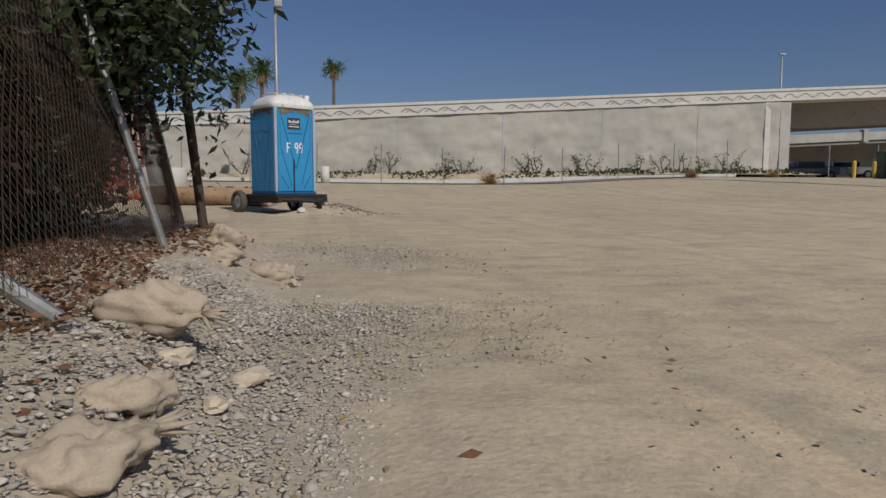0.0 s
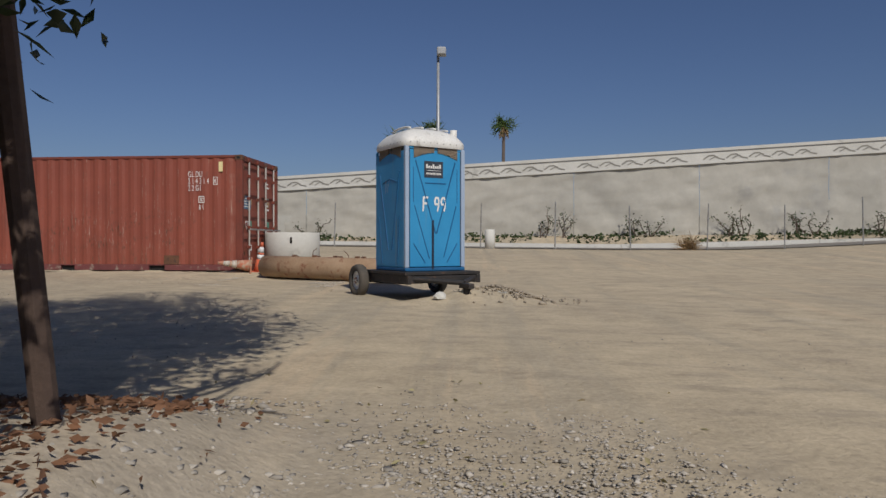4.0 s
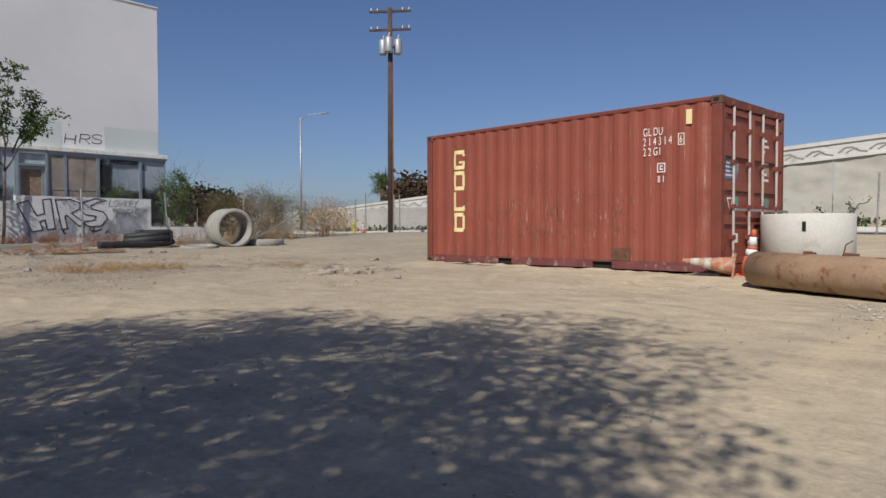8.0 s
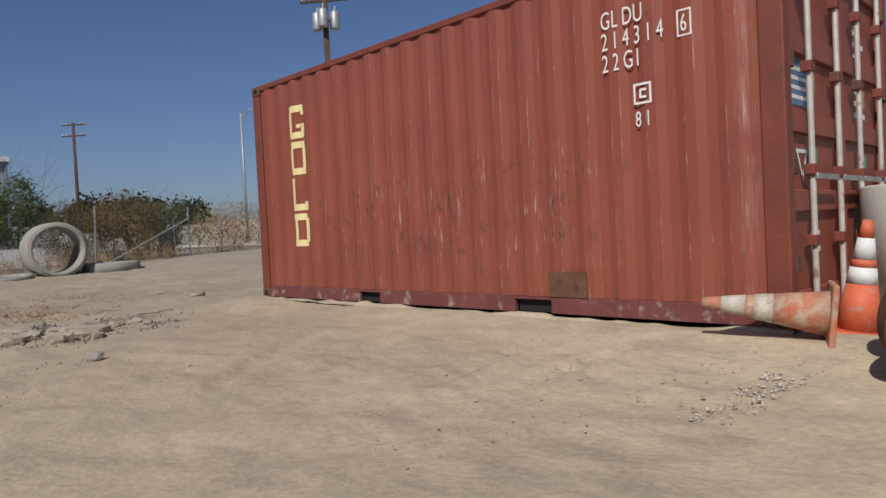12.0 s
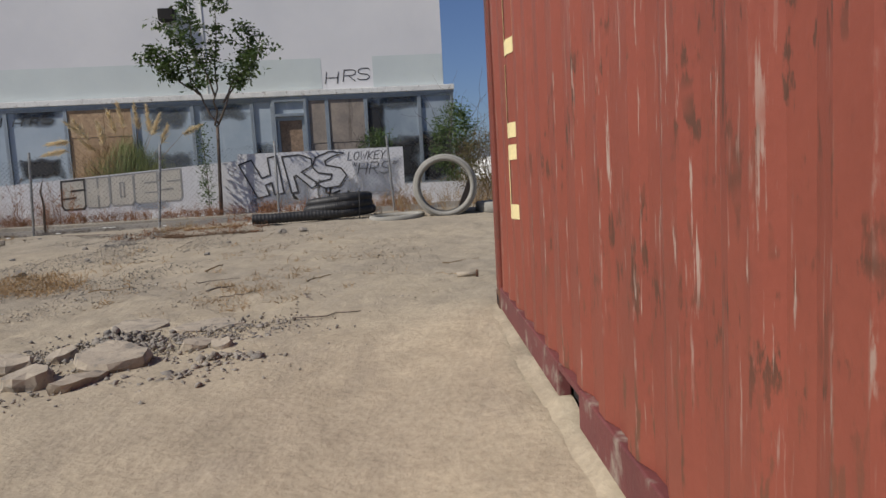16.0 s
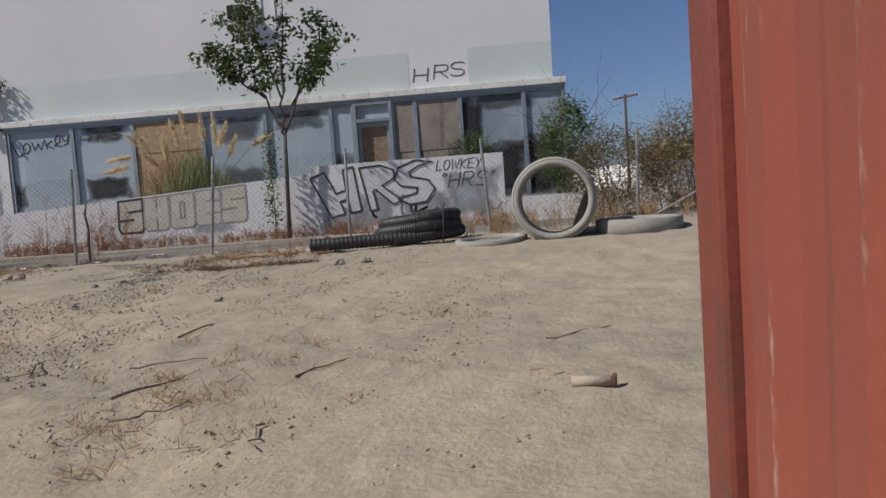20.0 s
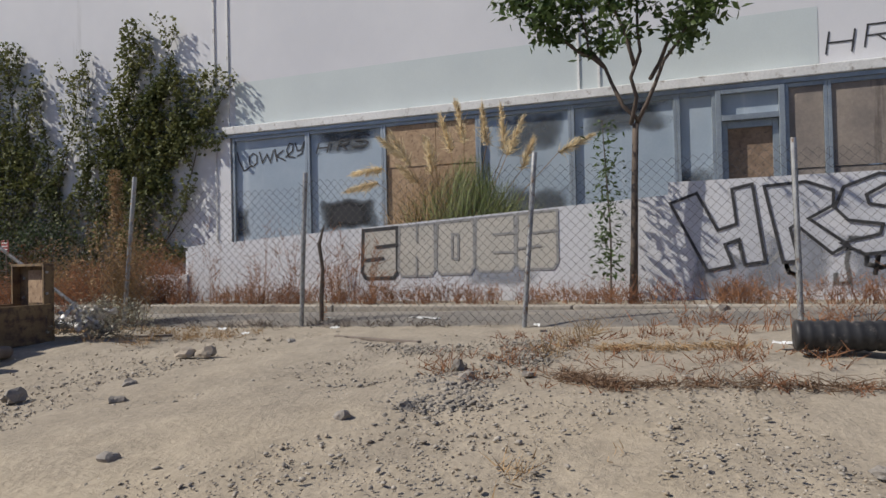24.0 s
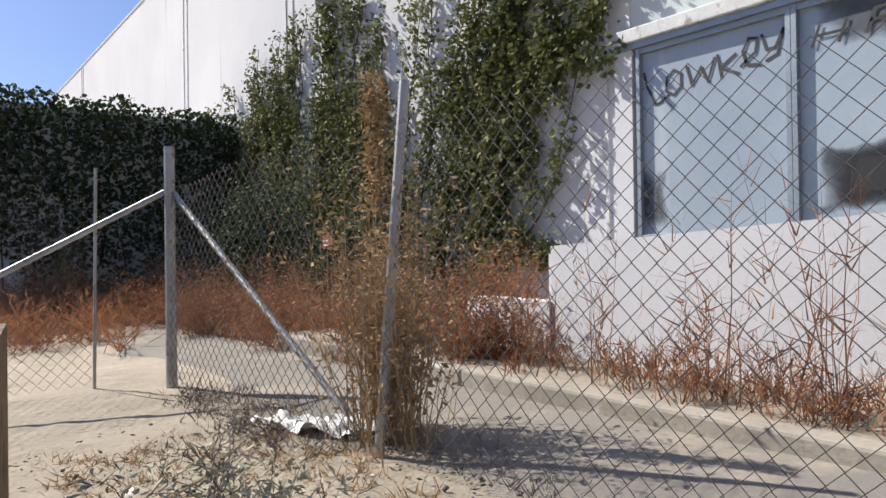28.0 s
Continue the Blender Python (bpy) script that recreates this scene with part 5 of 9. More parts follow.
fwy = thing("retaining_wall", "long pale textured concrete freeway retaining wall", "wall", kind="structure")
EDGES = [-150, -110, -80, -60, -45, -33, -24, -16, -9, -2, 5.5, 12, 18.5, 25, 30.85]
for a, b in zip(EDGES, EDGES[1:]):
    bm = B()
    nxp, nzp = max(4, int((b - a) * (5 if a > -34 else 2))), 24
    grid = []
    for i in range(nxp + 1):
        x = a + 0.012 + (b - a - 0.024) * i / nxp
        col = []
        for k in range(nzp + 1):
            z = base_z(x) - 0.8 + (top_z(x) - 0.78 - base_z(x) + 0.8) * k / nzp
            n_ = 0.085 * noise.fractal(Vector((x * 0.6, z * 1.1, 2.0)), 0.5, 2.2, 5)
            col.append(bm.verts.new((x, wall_y(x) - n_, z)))
        grid.append(col)
    for i in range(nxp):
        for k in range(nzp):
            bm.faces.new((grid[i][k], grid[i + 1][k], grid[i + 1][k + 1], grid[i][k + 1]))
    pan = part("wall_panel", bm, WALL_ROUGH, fwy, "", True)
    bm = B()
    for z0, z1, o in ((-0.80, -0.70, -0.10), (-0.70, -0.16, -0.05), (-0.16, 0.0, -0.12)):
        vs = []
        for x in (a, b):
            for dy, z in ((o, z0), (0.5, z0), (0.5, z1), (o, z1)):
                vs.append(bm.verts.new((x, wall_y(x) + dy, top_z(x) + z)))
        for q in ((0, 1, 2, 3), (7, 6, 5, 4), (0, 4, 5, 1), (1, 5, 6, 2), (2, 6, 7, 3), (3, 7, 4, 0)):
            bm.faces.new([vs[i] for i in q])
    bmesh.ops.recalc_face_normals(bm, faces=bm.faces)
    part("barrier", bm, CONCRETE_PALE, fwy)
    # wavy raised ornament along the barrier
    if b > -70:
        bm = B()
        x = a + 0.2
        while x < b - 1.0:
            zc = top_z(x) - 0.45
            pts = [(0.0, -0.10), (0.25, 0.08), (0.5, 0.10), (0.75, -0.06), (1.05, -0.12)]
            ribbon(bm, pts, 0.07, lambda u, v, l, x=x, zc=zc: (x + u, wall_y(x + u) - 0.05 - l, zc + v), 0.012)
            ribbon(bm, [(0.30, -0.12), (0.55, 0.02), (0.70, 0.03)], 0.05, lambda u, v, l, x=x, zc=zc: (x + u, wall_y(x + u) - 0.05 - l, zc + v), 0.016)
            x += 1.15
        part("ornament", bm, ORNAMENT, fwy, "wavy moulded line along the barrier")
part("wall_rib", box(B(), (29.75, wall_y(29.8) - 0.05, 0.9), (30.15, wall_y(29.8) + 0.1, top_z(29.8) - 0.82), 0.02), CONCRETE_PALE, fwy)
part("abutment", box(B(), (30.85, wall_y(30.85) - 0.04, 0.9), (31.65, wall_y(30.85) + 12, top_z(30.85) - 0.84), 0.02), CONCRETE, fwy)
fill_ = B()
box(fill_, (-150, 42.3, 0.5), (30.85, 60, 2.6))
part("fill", fill_, CONCRETE, fwy)

bridge = thing("road_bridge", "long concrete freeway bridge with moulded barrier", "bridge", kind="structure")
BX = [30.85, 48, 66, 86, 110, 150, 230]
for a, b in zip(BX, BX[1:]):
    bm = B()
    for z0, z1, y0, y1 in ((-0.80, -0.70, -0.10, 12.0), (-0.70, -0.16, -0.05, 0.4), (-0.16, 0.0, -0.12, 0.5)):
        vs = []
        for x in (a, b):
            for dy, z in ((y0, z0), (y1, z0), (y1, z1), (y0, z1)):
                vs.append(bm.verts.new((x, wall_y(x) + dy, top_z(x) + z)))
        for q in ((0, 1, 2, 3), (7, 6, 5, 4), (0, 4, 5, 1), (1, 5, 6, 2), (2, 6, 7, 3), (3, 7, 4, 0)):
            bm.faces.new([vs[i] for i in q])
    bmesh.ops.recalc_face_normals(bm, faces=bm.faces)
    part("barrier", bm, CONCRETE_PALE, bridge)
    bm = B()
    x = a + 0.2
    while x < min(b - 1.0, 80):
        zc = top_z(x) - 0.45
        ribbon(bm, [(0.0, -0.10), (0.25, 0.08), (0.5, 0.10), (0.75, -0.06), (1.05, -0.12)], 0.07, lambda u, v, l, x=x, zc=zc: (x + u, wall_y(x + u) - 0.05 - l, zc + v), 0.012)
        x += 1.15
    if len(bm.verts):
        part("ornament", bm, ORNAMENT, bridge, "wavy moulded line along the barrier")
    else:
        bm.free()
    bm = B()
    vs = []
    for x in (a, b):
        for dy, z in ((2.9, -2.5), (9.6, -2.5), (10.2, -0.81), (2.3, -0.81)):
            vs.append(bm.verts.new((x, wall_y(x) + dy, top_z(x) + z)))
    for q in ((0, 1, 2, 3), (7, 6, 5, 4), (0, 4, 5, 1), (1, 5, 6, 2), (2, 6, 7, 3), (3, 7, 4, 0)):
        bm.faces.new([vs[i] for i in q])
    bmesh.ops.recalc_face_normals(bm, faces=bm.faces)
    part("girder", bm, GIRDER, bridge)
for x in (48, 66, 86, 110):
    bm = B()
    prof = [(1.0, 0.5), (1.0, 3.8), (1.5, 5.2), (1.7, top_z(x) - 2.28)]
    lathe(bm, [(r, z) for r, z in prof], 20, Matrix.Translation((x, wall_y(x) + 5, 0)))
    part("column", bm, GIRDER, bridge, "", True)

bridge2 = thing("far_road_bridge", "second paler bridge beyond the first", "bridge", kind="structure")


def far_z(x):
    return 3.8 + 0.054 * (x - 46)


def sloped(x0, x1, y0, y1, lo, hi):
    """A bar whose top and foot follow the ramp's slope."""
    bm = B()
    vs = [bm.verts.new((x, y, far_z(x) + z)) for x in (x0, x1) for y, z in ((y0, lo), (y1, lo), (y1, hi), (y0, hi))]
    for q in ((0, 1, 2, 3), (7, 6, 5, 4), (0, 4, 5, 1), (1, 5, 6, 2), (2, 6, 7, 3), (3, 7, 4, 0)):
        bm.faces.new([vs[i] for i in q])
    bmesh.ops.recalc_face_normals(bm, faces=bm.faces)
    return bm


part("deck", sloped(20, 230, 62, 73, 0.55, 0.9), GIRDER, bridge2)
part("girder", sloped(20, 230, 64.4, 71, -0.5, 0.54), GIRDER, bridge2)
part("parapet", sloped(20, 230, 61.8, 62.1, 0.9, 1.75), CONCRETE, bridge2)
# dark block added below the far deck, standing in for the shade there
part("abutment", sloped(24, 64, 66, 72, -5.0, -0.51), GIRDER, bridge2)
for x in (76, 92, 110, 140, 175):
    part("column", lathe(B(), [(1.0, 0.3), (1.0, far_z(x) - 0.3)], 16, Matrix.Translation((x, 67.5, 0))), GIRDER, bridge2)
for x in (40, 58, 77, 97):
    part("lamp_base", box(B(), (x - 0.3, 61.6, far_z(x) + 0.7), (x + 0.3, 62.2, far_z(x) + 2.0), 0.02), CONCRETE, bridge2)

# street, kerb and verge below the wall
rx = np.linspace(-150, 32, 60)
co, fc = [], []
for x in rx:
    co += [(x, wall_y(x) - 7.3, gz(x, wall_y(x) - 7.3) + 0.03), (x, wall_y(x) - 3.0, gz(x, wall_y(x) - 3.0) + 0.06)]
fc = [(2 * i, 2 * i + 2, 2 * i + 3, 2 * i + 1) for i in range(59)]
road = part("road", quick_mesh("road", co, fc), ASPHALT)
tagged(road, "grey asphalt side street along the freeway wall", "road", kind="structure")
kerb2 = thing("street_kerb", "pale concrete street kerb below the freeway wall", "kerb", kind="structure")
for a, b in zip(rx[:-1:3], rx[3::3]):
    bm = B()
    vs = []
    for x in (a + 0.01, b - 0.01):
        z = gz(x, wall_y(x) - 3.0)
        for dy, zz in ((-3.0, z - 0.1), (-2.75, z - 0.1), (-2.75, z + 0.24), (-2.98, z + 0.24)):
            vs.append(bm.verts.new((x, wall_y(x) + dy, zz)))
    for q in ((0, 1, 2, 3), (7, 6, 5, 4), (0, 4, 5, 1), (1, 5, 6, 2), (2, 6, 7, 3), (3, 7, 4, 0)):
        bm.faces.new([vs[i] for i in q])
    bmesh.ops.recalc_face_normals(bm, faces=bm.faces)
    part("kerb_stone", bm, CONCRETE_PALE, kerb2)
co = []
for x in rx:
    co += [(x, wall_y(x) - 2.75, gz(x, wall_y(x) - 3.0) + 0.20), (x, wall_y(x) - 1.2, base_z(x) - 0.15), (x, wall_y(x) + 0.02, base_z(x) - 0.02)]
fc = [(3 * i + k, 3 * i + 3 + k, 3 * i + 4 + k, 3 * i + 1 + k) for i in range(59) for k in range(2)]
verge = part("verge", quick_mesh("verge", co, fc), DIRT)
tagged(verge, "sloping dirt verge below the freeway wall", "ground", kind="structure")
n_ = 5200
vx = rng.uniform(-45, 31, n_)
vt = rng.uniform(0, 1, n_) ** 0.8
keep = vnoise(vx, vt * 2, 0.5, 21) > -0.35
vx, vt = vx[keep], vt[keep]
vy = wall_y(vx) - 2.7 + 2.6 * vt
vz = np.array([gz(a, wall_y(a) - 3.0) + 0.20 for a in vx]) * (1 - vt) + (base_z(vx) - 0.05) * vt + rng.uniform(0, 0.22, len(vx)) + 0.1 * vnoise(vx, vy, 0.8, 22)
alone("ground_cover", leaves("ground_cover", np.stack([vx, vy, vz], -1), 0.24, 0.15, 0.1), IVY_GROUND, "low dark green ground cover below the freeway wall", "plants", kind="stuff")

# ---- things by the start of the walk ----
def chainlink(name, p0, p1, h, top=(0, 0, 0), p=0.04, r_=0.0022, seed=1, lift=0.03, sag=0.05):
    """Woven wire between two ground points, leaning by top at its upper edge."""
    r = np.random.default_rng(seed)
    p0, p1 = np.array(p0, float), np.array(p1, float)
    d = p1 - p0
    ln = np.linalg.norm(d)
    d /= ln
    n = max(2, int(ln / p))
    k = max(2, int(h / p))
    s = (np.arange(n) + 0.5) * p
    i, j = np.meshgrid(np.arange(n), np.arange(k + 1), indexing="ij")
    off = np.where((i + j) % 2 == 0, 0.5, -0.5) * p
    v = j / k
    ss = np.clip(s[:, None] + off, 0, ln)
    wob = 0.03 * np.sin(ss * 1.7 + seed) * v + 0.015 * np.sin(ss * 5.1) * v
    upz = lift + v * h - sag * v * np.abs(np.sin(ss * 1.26 + seed * 0.7))
    side = np.array([-d[1], d[0], 0.0])
    depth = np.where((i + j) % 2 == 0, 1, -1) * r_ * 0.9
    co = p0 + d * ss[..., None] + np.array([0, 0, 1.0]) * upz[..., None] + np.array(top) * v[..., None] + side * (wob + depth)[..., None]
    a = np.array([0, 2.1, 4.2])
    ring = co[:, :, None] + r_ * (np.cos(a)[None, None, :, None] * d + np.sin(a)[None, None, :, None] * side)
    idx = np.arange(n * (k + 1) * 3).reshape(n, k + 1, 3)
    f = np.stack([np.stack([idx[:, :-1, q], idx[:, :-1, (q + 1) % 3], idx[:, 1:, (q + 1) % 3], idx[:, 1:, q]], -1) for q in range(3)], 2)
    return quick_mesh(name, ring.reshape(-1, 3), f.reshape(-1, 4))


def grow(base, aim, length, radius, depth, r, out, tips, wander=0.25, kids=3, spread=0.6, shrink=0.62):
    """A limb that wanders upward and forks; gathers tubes and leaf places."""
    n = 6
    pts, d = [Vector(base)], Vector(aim).normalized()
    for k in range(n):
        d = (d + Vector(r.normal(size=3)) * wander * 0.5 + Vector((0, 0, 0.05))).normalized()
        pts.append(pts[-1] + d * length / n)
    out.append((pts, np.linspace(radius, radius * 0.55, n + 1)))
    if depth <= 1:
        for k in range(2, n + 1):
            tips.append(tuple(pts[k]))
    if depth:
        for k in range(kids):
            q = pts[-1] if k == 0 else pts[int(r.integers(n // 2, n + 1))]
            a = (d + Vector(r.normal(size=3)) * spread).normalized()
            grow(q, a, length * shrink * r.uniform(0.8, 1.2), radius * 0.55, depth - 1, r, out, tips, wander, kids, spread, shrink)


def join_tubes(name, tubes, seg=6):
    co, fc, base = [], [], 0
    for pts, rad in tubes:
        me = tube_data("t", pts, rad, seg)
        nv = len(me.vertices)
        a = np.empty(nv * 3)
        me.vertices.foreach_get("co", a)
        co.append(a.reshape(-1, 3))
        fc += [[base + i for i in p.vertices] for p in me.polygons]
        base += nv
        bpy.data.meshes.remove(me)
    me = bpy.data.meshes.new(name)
    me.from_pydata(np.concatenate(co).tolist(), [], fc)
    return me


def around(points, n, spread, r):
    """n places scattered about the points given."""
    p = np.asarray(points)
    return p[r.integers(0, len(p), n)] + r.normal(size=(n, 3)) * spread


# leaning chain-link fence
fence = thing("chain_link_fence", "rusty leaning chain-link fence overgrown with shrubs", "fence", kind="structure")
part("post", rod(B(), (-1.66, 4.92, gz(-1.66, 4.92) - 0.1), (-2.22, 4.72, 2.42), 0.030), GALV, fence, "leaning galvanised steel post")
part("post", rod(B(), (-1.56, 2.42, gz(-1.56, 2.42) - 0.05), (-2.75, 2.05, 1.42), 0.034), GALV, fence, "fallen galvanised steel post")
part("post", rod(B(), (-1.63, 6.75, gz(-1.63, 6.75) - 0.1), (-1.80, 6.7, 2.2), 0.045), POLE_WOOD, fence, "dark upright fence post")
part("post", rod(B(), (-1.5, 0.0, gz(-1.5, 0.0) - 0.1), (-2.0, -0.1, 2.3), 0.030), GALV, fence)
part("wire_mesh", chainlink("wire_mesh", (-1.62, -1.5, 0.55), (-1.74, 4.9, 0.55), 2.15, (-0.62, -0.1, 0), 0.036, 0.0021, 3, 0.02), WIRE_RUST, fence)
part("wire_mesh", chainlink("wire_mesh", (-1.72, 4.95, 0.5), (-1.82, 6.8, 0.5), 1.65, (-0.3, 0, 0), 0.036, 0.0021, 4, 0.02), WIRE_RUST, fence)
part("rail", rod(B(), (-2.6, 6.1, 0.55), (-1.95, 5.2, 0.50), 0.022), GALV, fence, "loose steel rail on the ground")

r5 = np.random.default_rng(5)
tree = thing("tree", "tall dense dark-leaved tree hanging over the fence", "tree", (-3.1, 5.5, gz(-3.1, 5.5)))
tubes, tips = [], []
for aim, ln in (((0.05, 0.0, 1), 2.6), ((0.35, 0.15, 1), 2.4), ((-0.4, 0.3, 1), 2.4), ((0.1, -0.45, 1), 2.4)):
    grow((0, 0, -0.1), aim, ln, 0.12, 3, r5, tubes, tips, 0.2, 3, 0.6, 0.62)
part("trunk", join_tubes("trunk", tubes[:1], 10), BARK, tree)
for k in range(1, len(tubes), 40):
    part("limb", join_tubes("limb", tubes[k:k + 40], 5), BARK, tree)
c = np.array([0.0, 0.1, 4.3])
q = r5.normal(size=(760, 3))
q /= np.linalg.norm(q, axis=1)[:, None]
q = c + q * r5.uniform(0.3, 1.0, (760, 1)) ** 0.6 * [2.35, 2.45, 3.0]
q = q[q[:, 2] > 1.15 + 0.35 * vnoise(q[:, 0] + 9, q[:, 1] + 9, 0.9, 31)]
q = np.concatenate([q, np.array([0.95, 0.0, 1.95]) + r5.normal(size=(520, 3)) * [0.5, 0.9, 0.40]])
q = q[(q[:, 0] < 2.3) & (q[:, 2] > 0.9)]
q2 = r5.normal(size=(300, 3))
q2 /= np.linalg.norm(q2, axis=1)[:, None]
q2 = np.array([1.45, 1.55, 5.2]) + q2 * r5.uniform(0.2, 1.0, (300, 1)) ** 0.6 * [1.75, 1.75, 2.5]
q3 = np.array([0.3, -1.6, 2.6]) + r5.normal(size=(380, 3)) * [0.55, 1.1, 0.7]
q = np.concatenate([q, q2[q2[:, 2] > 2.9], q3[q3[:, 0] < 0.7]])
q4 = np.array([2.35, 1.0, 3.9]) + r5.normal(size=(110, 3)) * [0.5, 0.6, 0.45]
q = np.concatenate([q, q4[q4[:, 2] > 3.1]])
SHADE = [(-1.25, 6.6), (-1.5, 9.0), (-1.9, 10.4), (-1.8, 11.3), (-2.1, 12.4), (-2.75, 14.0), (-3.5, 14.9), (-5.1, 15.8), (-6.3, 15.1), (-7.6, 13.9), (-8.5, 12.9), (-9.4, 11.0), (-10.0, 8.5), (-6.0, 5.5)]


def in_shade(p, slack):
    """True where a leaf at p, in world metres, shades the ground inside the outline."""
    h = (p[:, 2] - 0.25) / sun_dir.z
    x, y = p[:, 0] - sun_dir.x * h + slack[:, 0], p[:, 1] - sun_dir.y * h + slack[:, 1]
    inside = np.zeros(len(p), bool)
    for (x0, y0), (x1, y1) in zip(SHADE, SHADE[1:] + SHADE[:1]):
        inside ^= ((y0 > y) != (y1 > y)) & (x < (x1 - x0) * (y - y0) / (y1 - y0 + 1e-9) + x0)
    return inside


foot_ = np.array([-3.1, 5.5, gz(-3.1, 5.5)])
q5 = np.stack([r5.uniform(-6.3, -0.9, 5200), r5.uniform(3.2, 9.2, 5200), r5.uniform(2.7, 7.4, 5200)], -1)
q5 = q5[((q5[:, 0] + 3.4) / 2.9) ** 2 + ((q5[:, 1] - 6.1) / 3.0) ** 2 + ((q5[:, 2] - 4.6) / 2.8) ** 2 < 1]
q5 = q5[vnoise(q5[:, 0] + 0.6 * q5[:, 2], q5[:, 1], 1.3, 33) + 0.6 * vnoise(q5[:, 0], q5[:, 1] + 0.7 * q5[:, 2], 2.6, 34) > -0.35]
q6 = np.stack([r5.uniform(-2.0, -0.5, 320), r5.uniform(4.8, 7.6, 320), r5.uniform(2.75, 4.6, 320)], -1)
q = np.concatenate([q, q5[:900] - foot_, q6 - foot_])
q = q[in_shade(q + foot_, r5.normal(0, 0.16, (len(q), 2))) | (q[:, 2] < 2.0)]
crown_ = around(q, 94000, 0.15, r5)
crown_ = crown_[in_shade(crown_ + foot_, r5.normal(0, 0.22, (len(crown_), 2))) | (crown_[:, 2] < 2.0)]
crown_ = crown_[(crown_[:, 2] > 2.9) | (crown_[:, 0] - 3.1 < -0.35 - 0.41 * (crown_[:, 1] + 1.65)) | (crown_[:, 1] < -1.2)]
part("crown", leaves("crown", crown_, 0.105, 0.042, 0.6, r=r5), LEAF_DARK, tree, "dark glossy drooping leaves")

for k, (x, y, sx, sy, sz, m_, lab) in enumerate(((-3.3, 3.9, 1.0, 1.7, 1.35, LEAF_RED, "overgrown shrub with reddish dying leaves"), (-3.5, 1.4, 1.25, 2.6, 2.1, LEAF_DARK, "tall dark overgrown shrub behind the fence"), (-2.9, 6.0, 0.7, 1.0, 1.1, LEAF_DARK, "dark shrub growing against the fence"))):
    sh = thing("shrub", lab, "shrub", (x, y, gz(x, y)), group="shrubs behind the fence")
    tubes, tips = [], []
    for j in range(7):
        grow((r5.uniform(-0.3, 0.3) * sx, r5.uniform(-0.5, 0.5) * sy, -0.05), (r5.normal() * 0.5, r5.normal() * 0.6, 1), sz * 0.8, 0.02, 2, r5, tubes, tips, 0.3, 2, 0.7)
    part("stem", join_tubes("stem", tubes, 4), BARK, sh)
    q = r5.normal(size=(260, 3))
    q /= np.linalg.norm(q, axis=1)[:, None]
    q = np.array([0, 0, sz]) + q * r5.uniform(0.4, 1.0, (260, 1)) ** 0.5 * [sx, sy, sz]
    q = q[q[:, 2] > 0.05]
    part("foliage", leaves("foliage", around(q, 9500, 0.16, r5), 0.10, 0.055, 0.4, r=r5), m_, sh)

n_ = 24000
lx, ly = r5.uniform(-4.6, -1.15, n_), r5.uniform(-2.0, 7.8, n_)
keep = (lx < -1.45 + 0.25 * vnoise(lx, ly, 1.2, 8) - 0.12 * (ly < 3)) | (r5.uniform(0, 1, n_) < 0.05)
lx, ly = lx[keep], ly[keep]
alone("leaf_litter", leaves("leaf_litter", np.stack([lx, ly, ground_z(lx, ly) + r5.uniform(0.0, 0.045, len(lx))], -1), 0.05, 0.024, 0.0, 0.3, r5), LITTER, "red-brown fallen leaves under the shrubs", "leaf litter", kind="stuff")


def sandbag(x, y, length, wide, high, rz, tie=True, label="worn tan cloth sandbag lying on the gravel", seed=0):
    r = np.random.default_rng(seed + 40)
    ob = thing("sandbag", label, "sandbag", (x, y, gz(x, y) - 0.015), rz, group="sandbags along the fence")
    bm = B()
    bmesh.ops.create_uvsphere(bm, u_segments=48, v_segments=30, radius=1.0)
    for v in bm.verts:
        p = v.co.copy()
        e = abs(p.x) ** 2.6
        f_ = 1 - 0.35 * e
        q = Vector((p.x * length / 2, math.copysign(abs(p.y) ** 0.75, p.y) * wide / 2 * f_, math.copysign(abs(p.z) ** 0.8, p.z) * high / 2 * f_ + high * 0.42))
        q.z = max(q.z, 0.0) if q.z > 0.01 else 0.004 * q.z
        nz = noise.fractal(Vector((q.x * 6 + seed * 3, q.y * 8, q.z * 8)), 0.6, 2.0, 4)
        fold = 0.010 * math.sin(q.y * 60 + 6 * nz) * (1 if p.x > 0.55 else 0.25)
        crease = 1 - abs(noise.noise(Vector((q.x * 7 + seed, q.y * 16, q.z * 16))))
        q += p * (0.045 * nz + fold + 0.022 * (crease - 0.75) + 0.010 * noise.noise(q * 26))
        if q.z < 0.02:
            q.z *= 0.6
        v.co = q
    part("bag", bm, SACK, ob, "", True)
    if tie:
        bm = B()
        for k in range(9):
            a = -0.9 + 1.8 * k / 8
            rod(bm, (length * 0.46, 0, high * 0.32), (length * 0.46 + 0.11 * math.cos(a), 0.13 * math.sin(a), high * 0.30 + 0.03 * r.normal()), 0.016, 0.005, 5)
        part("gathered_end", bm, SACK, ob, "", True)
    return ob


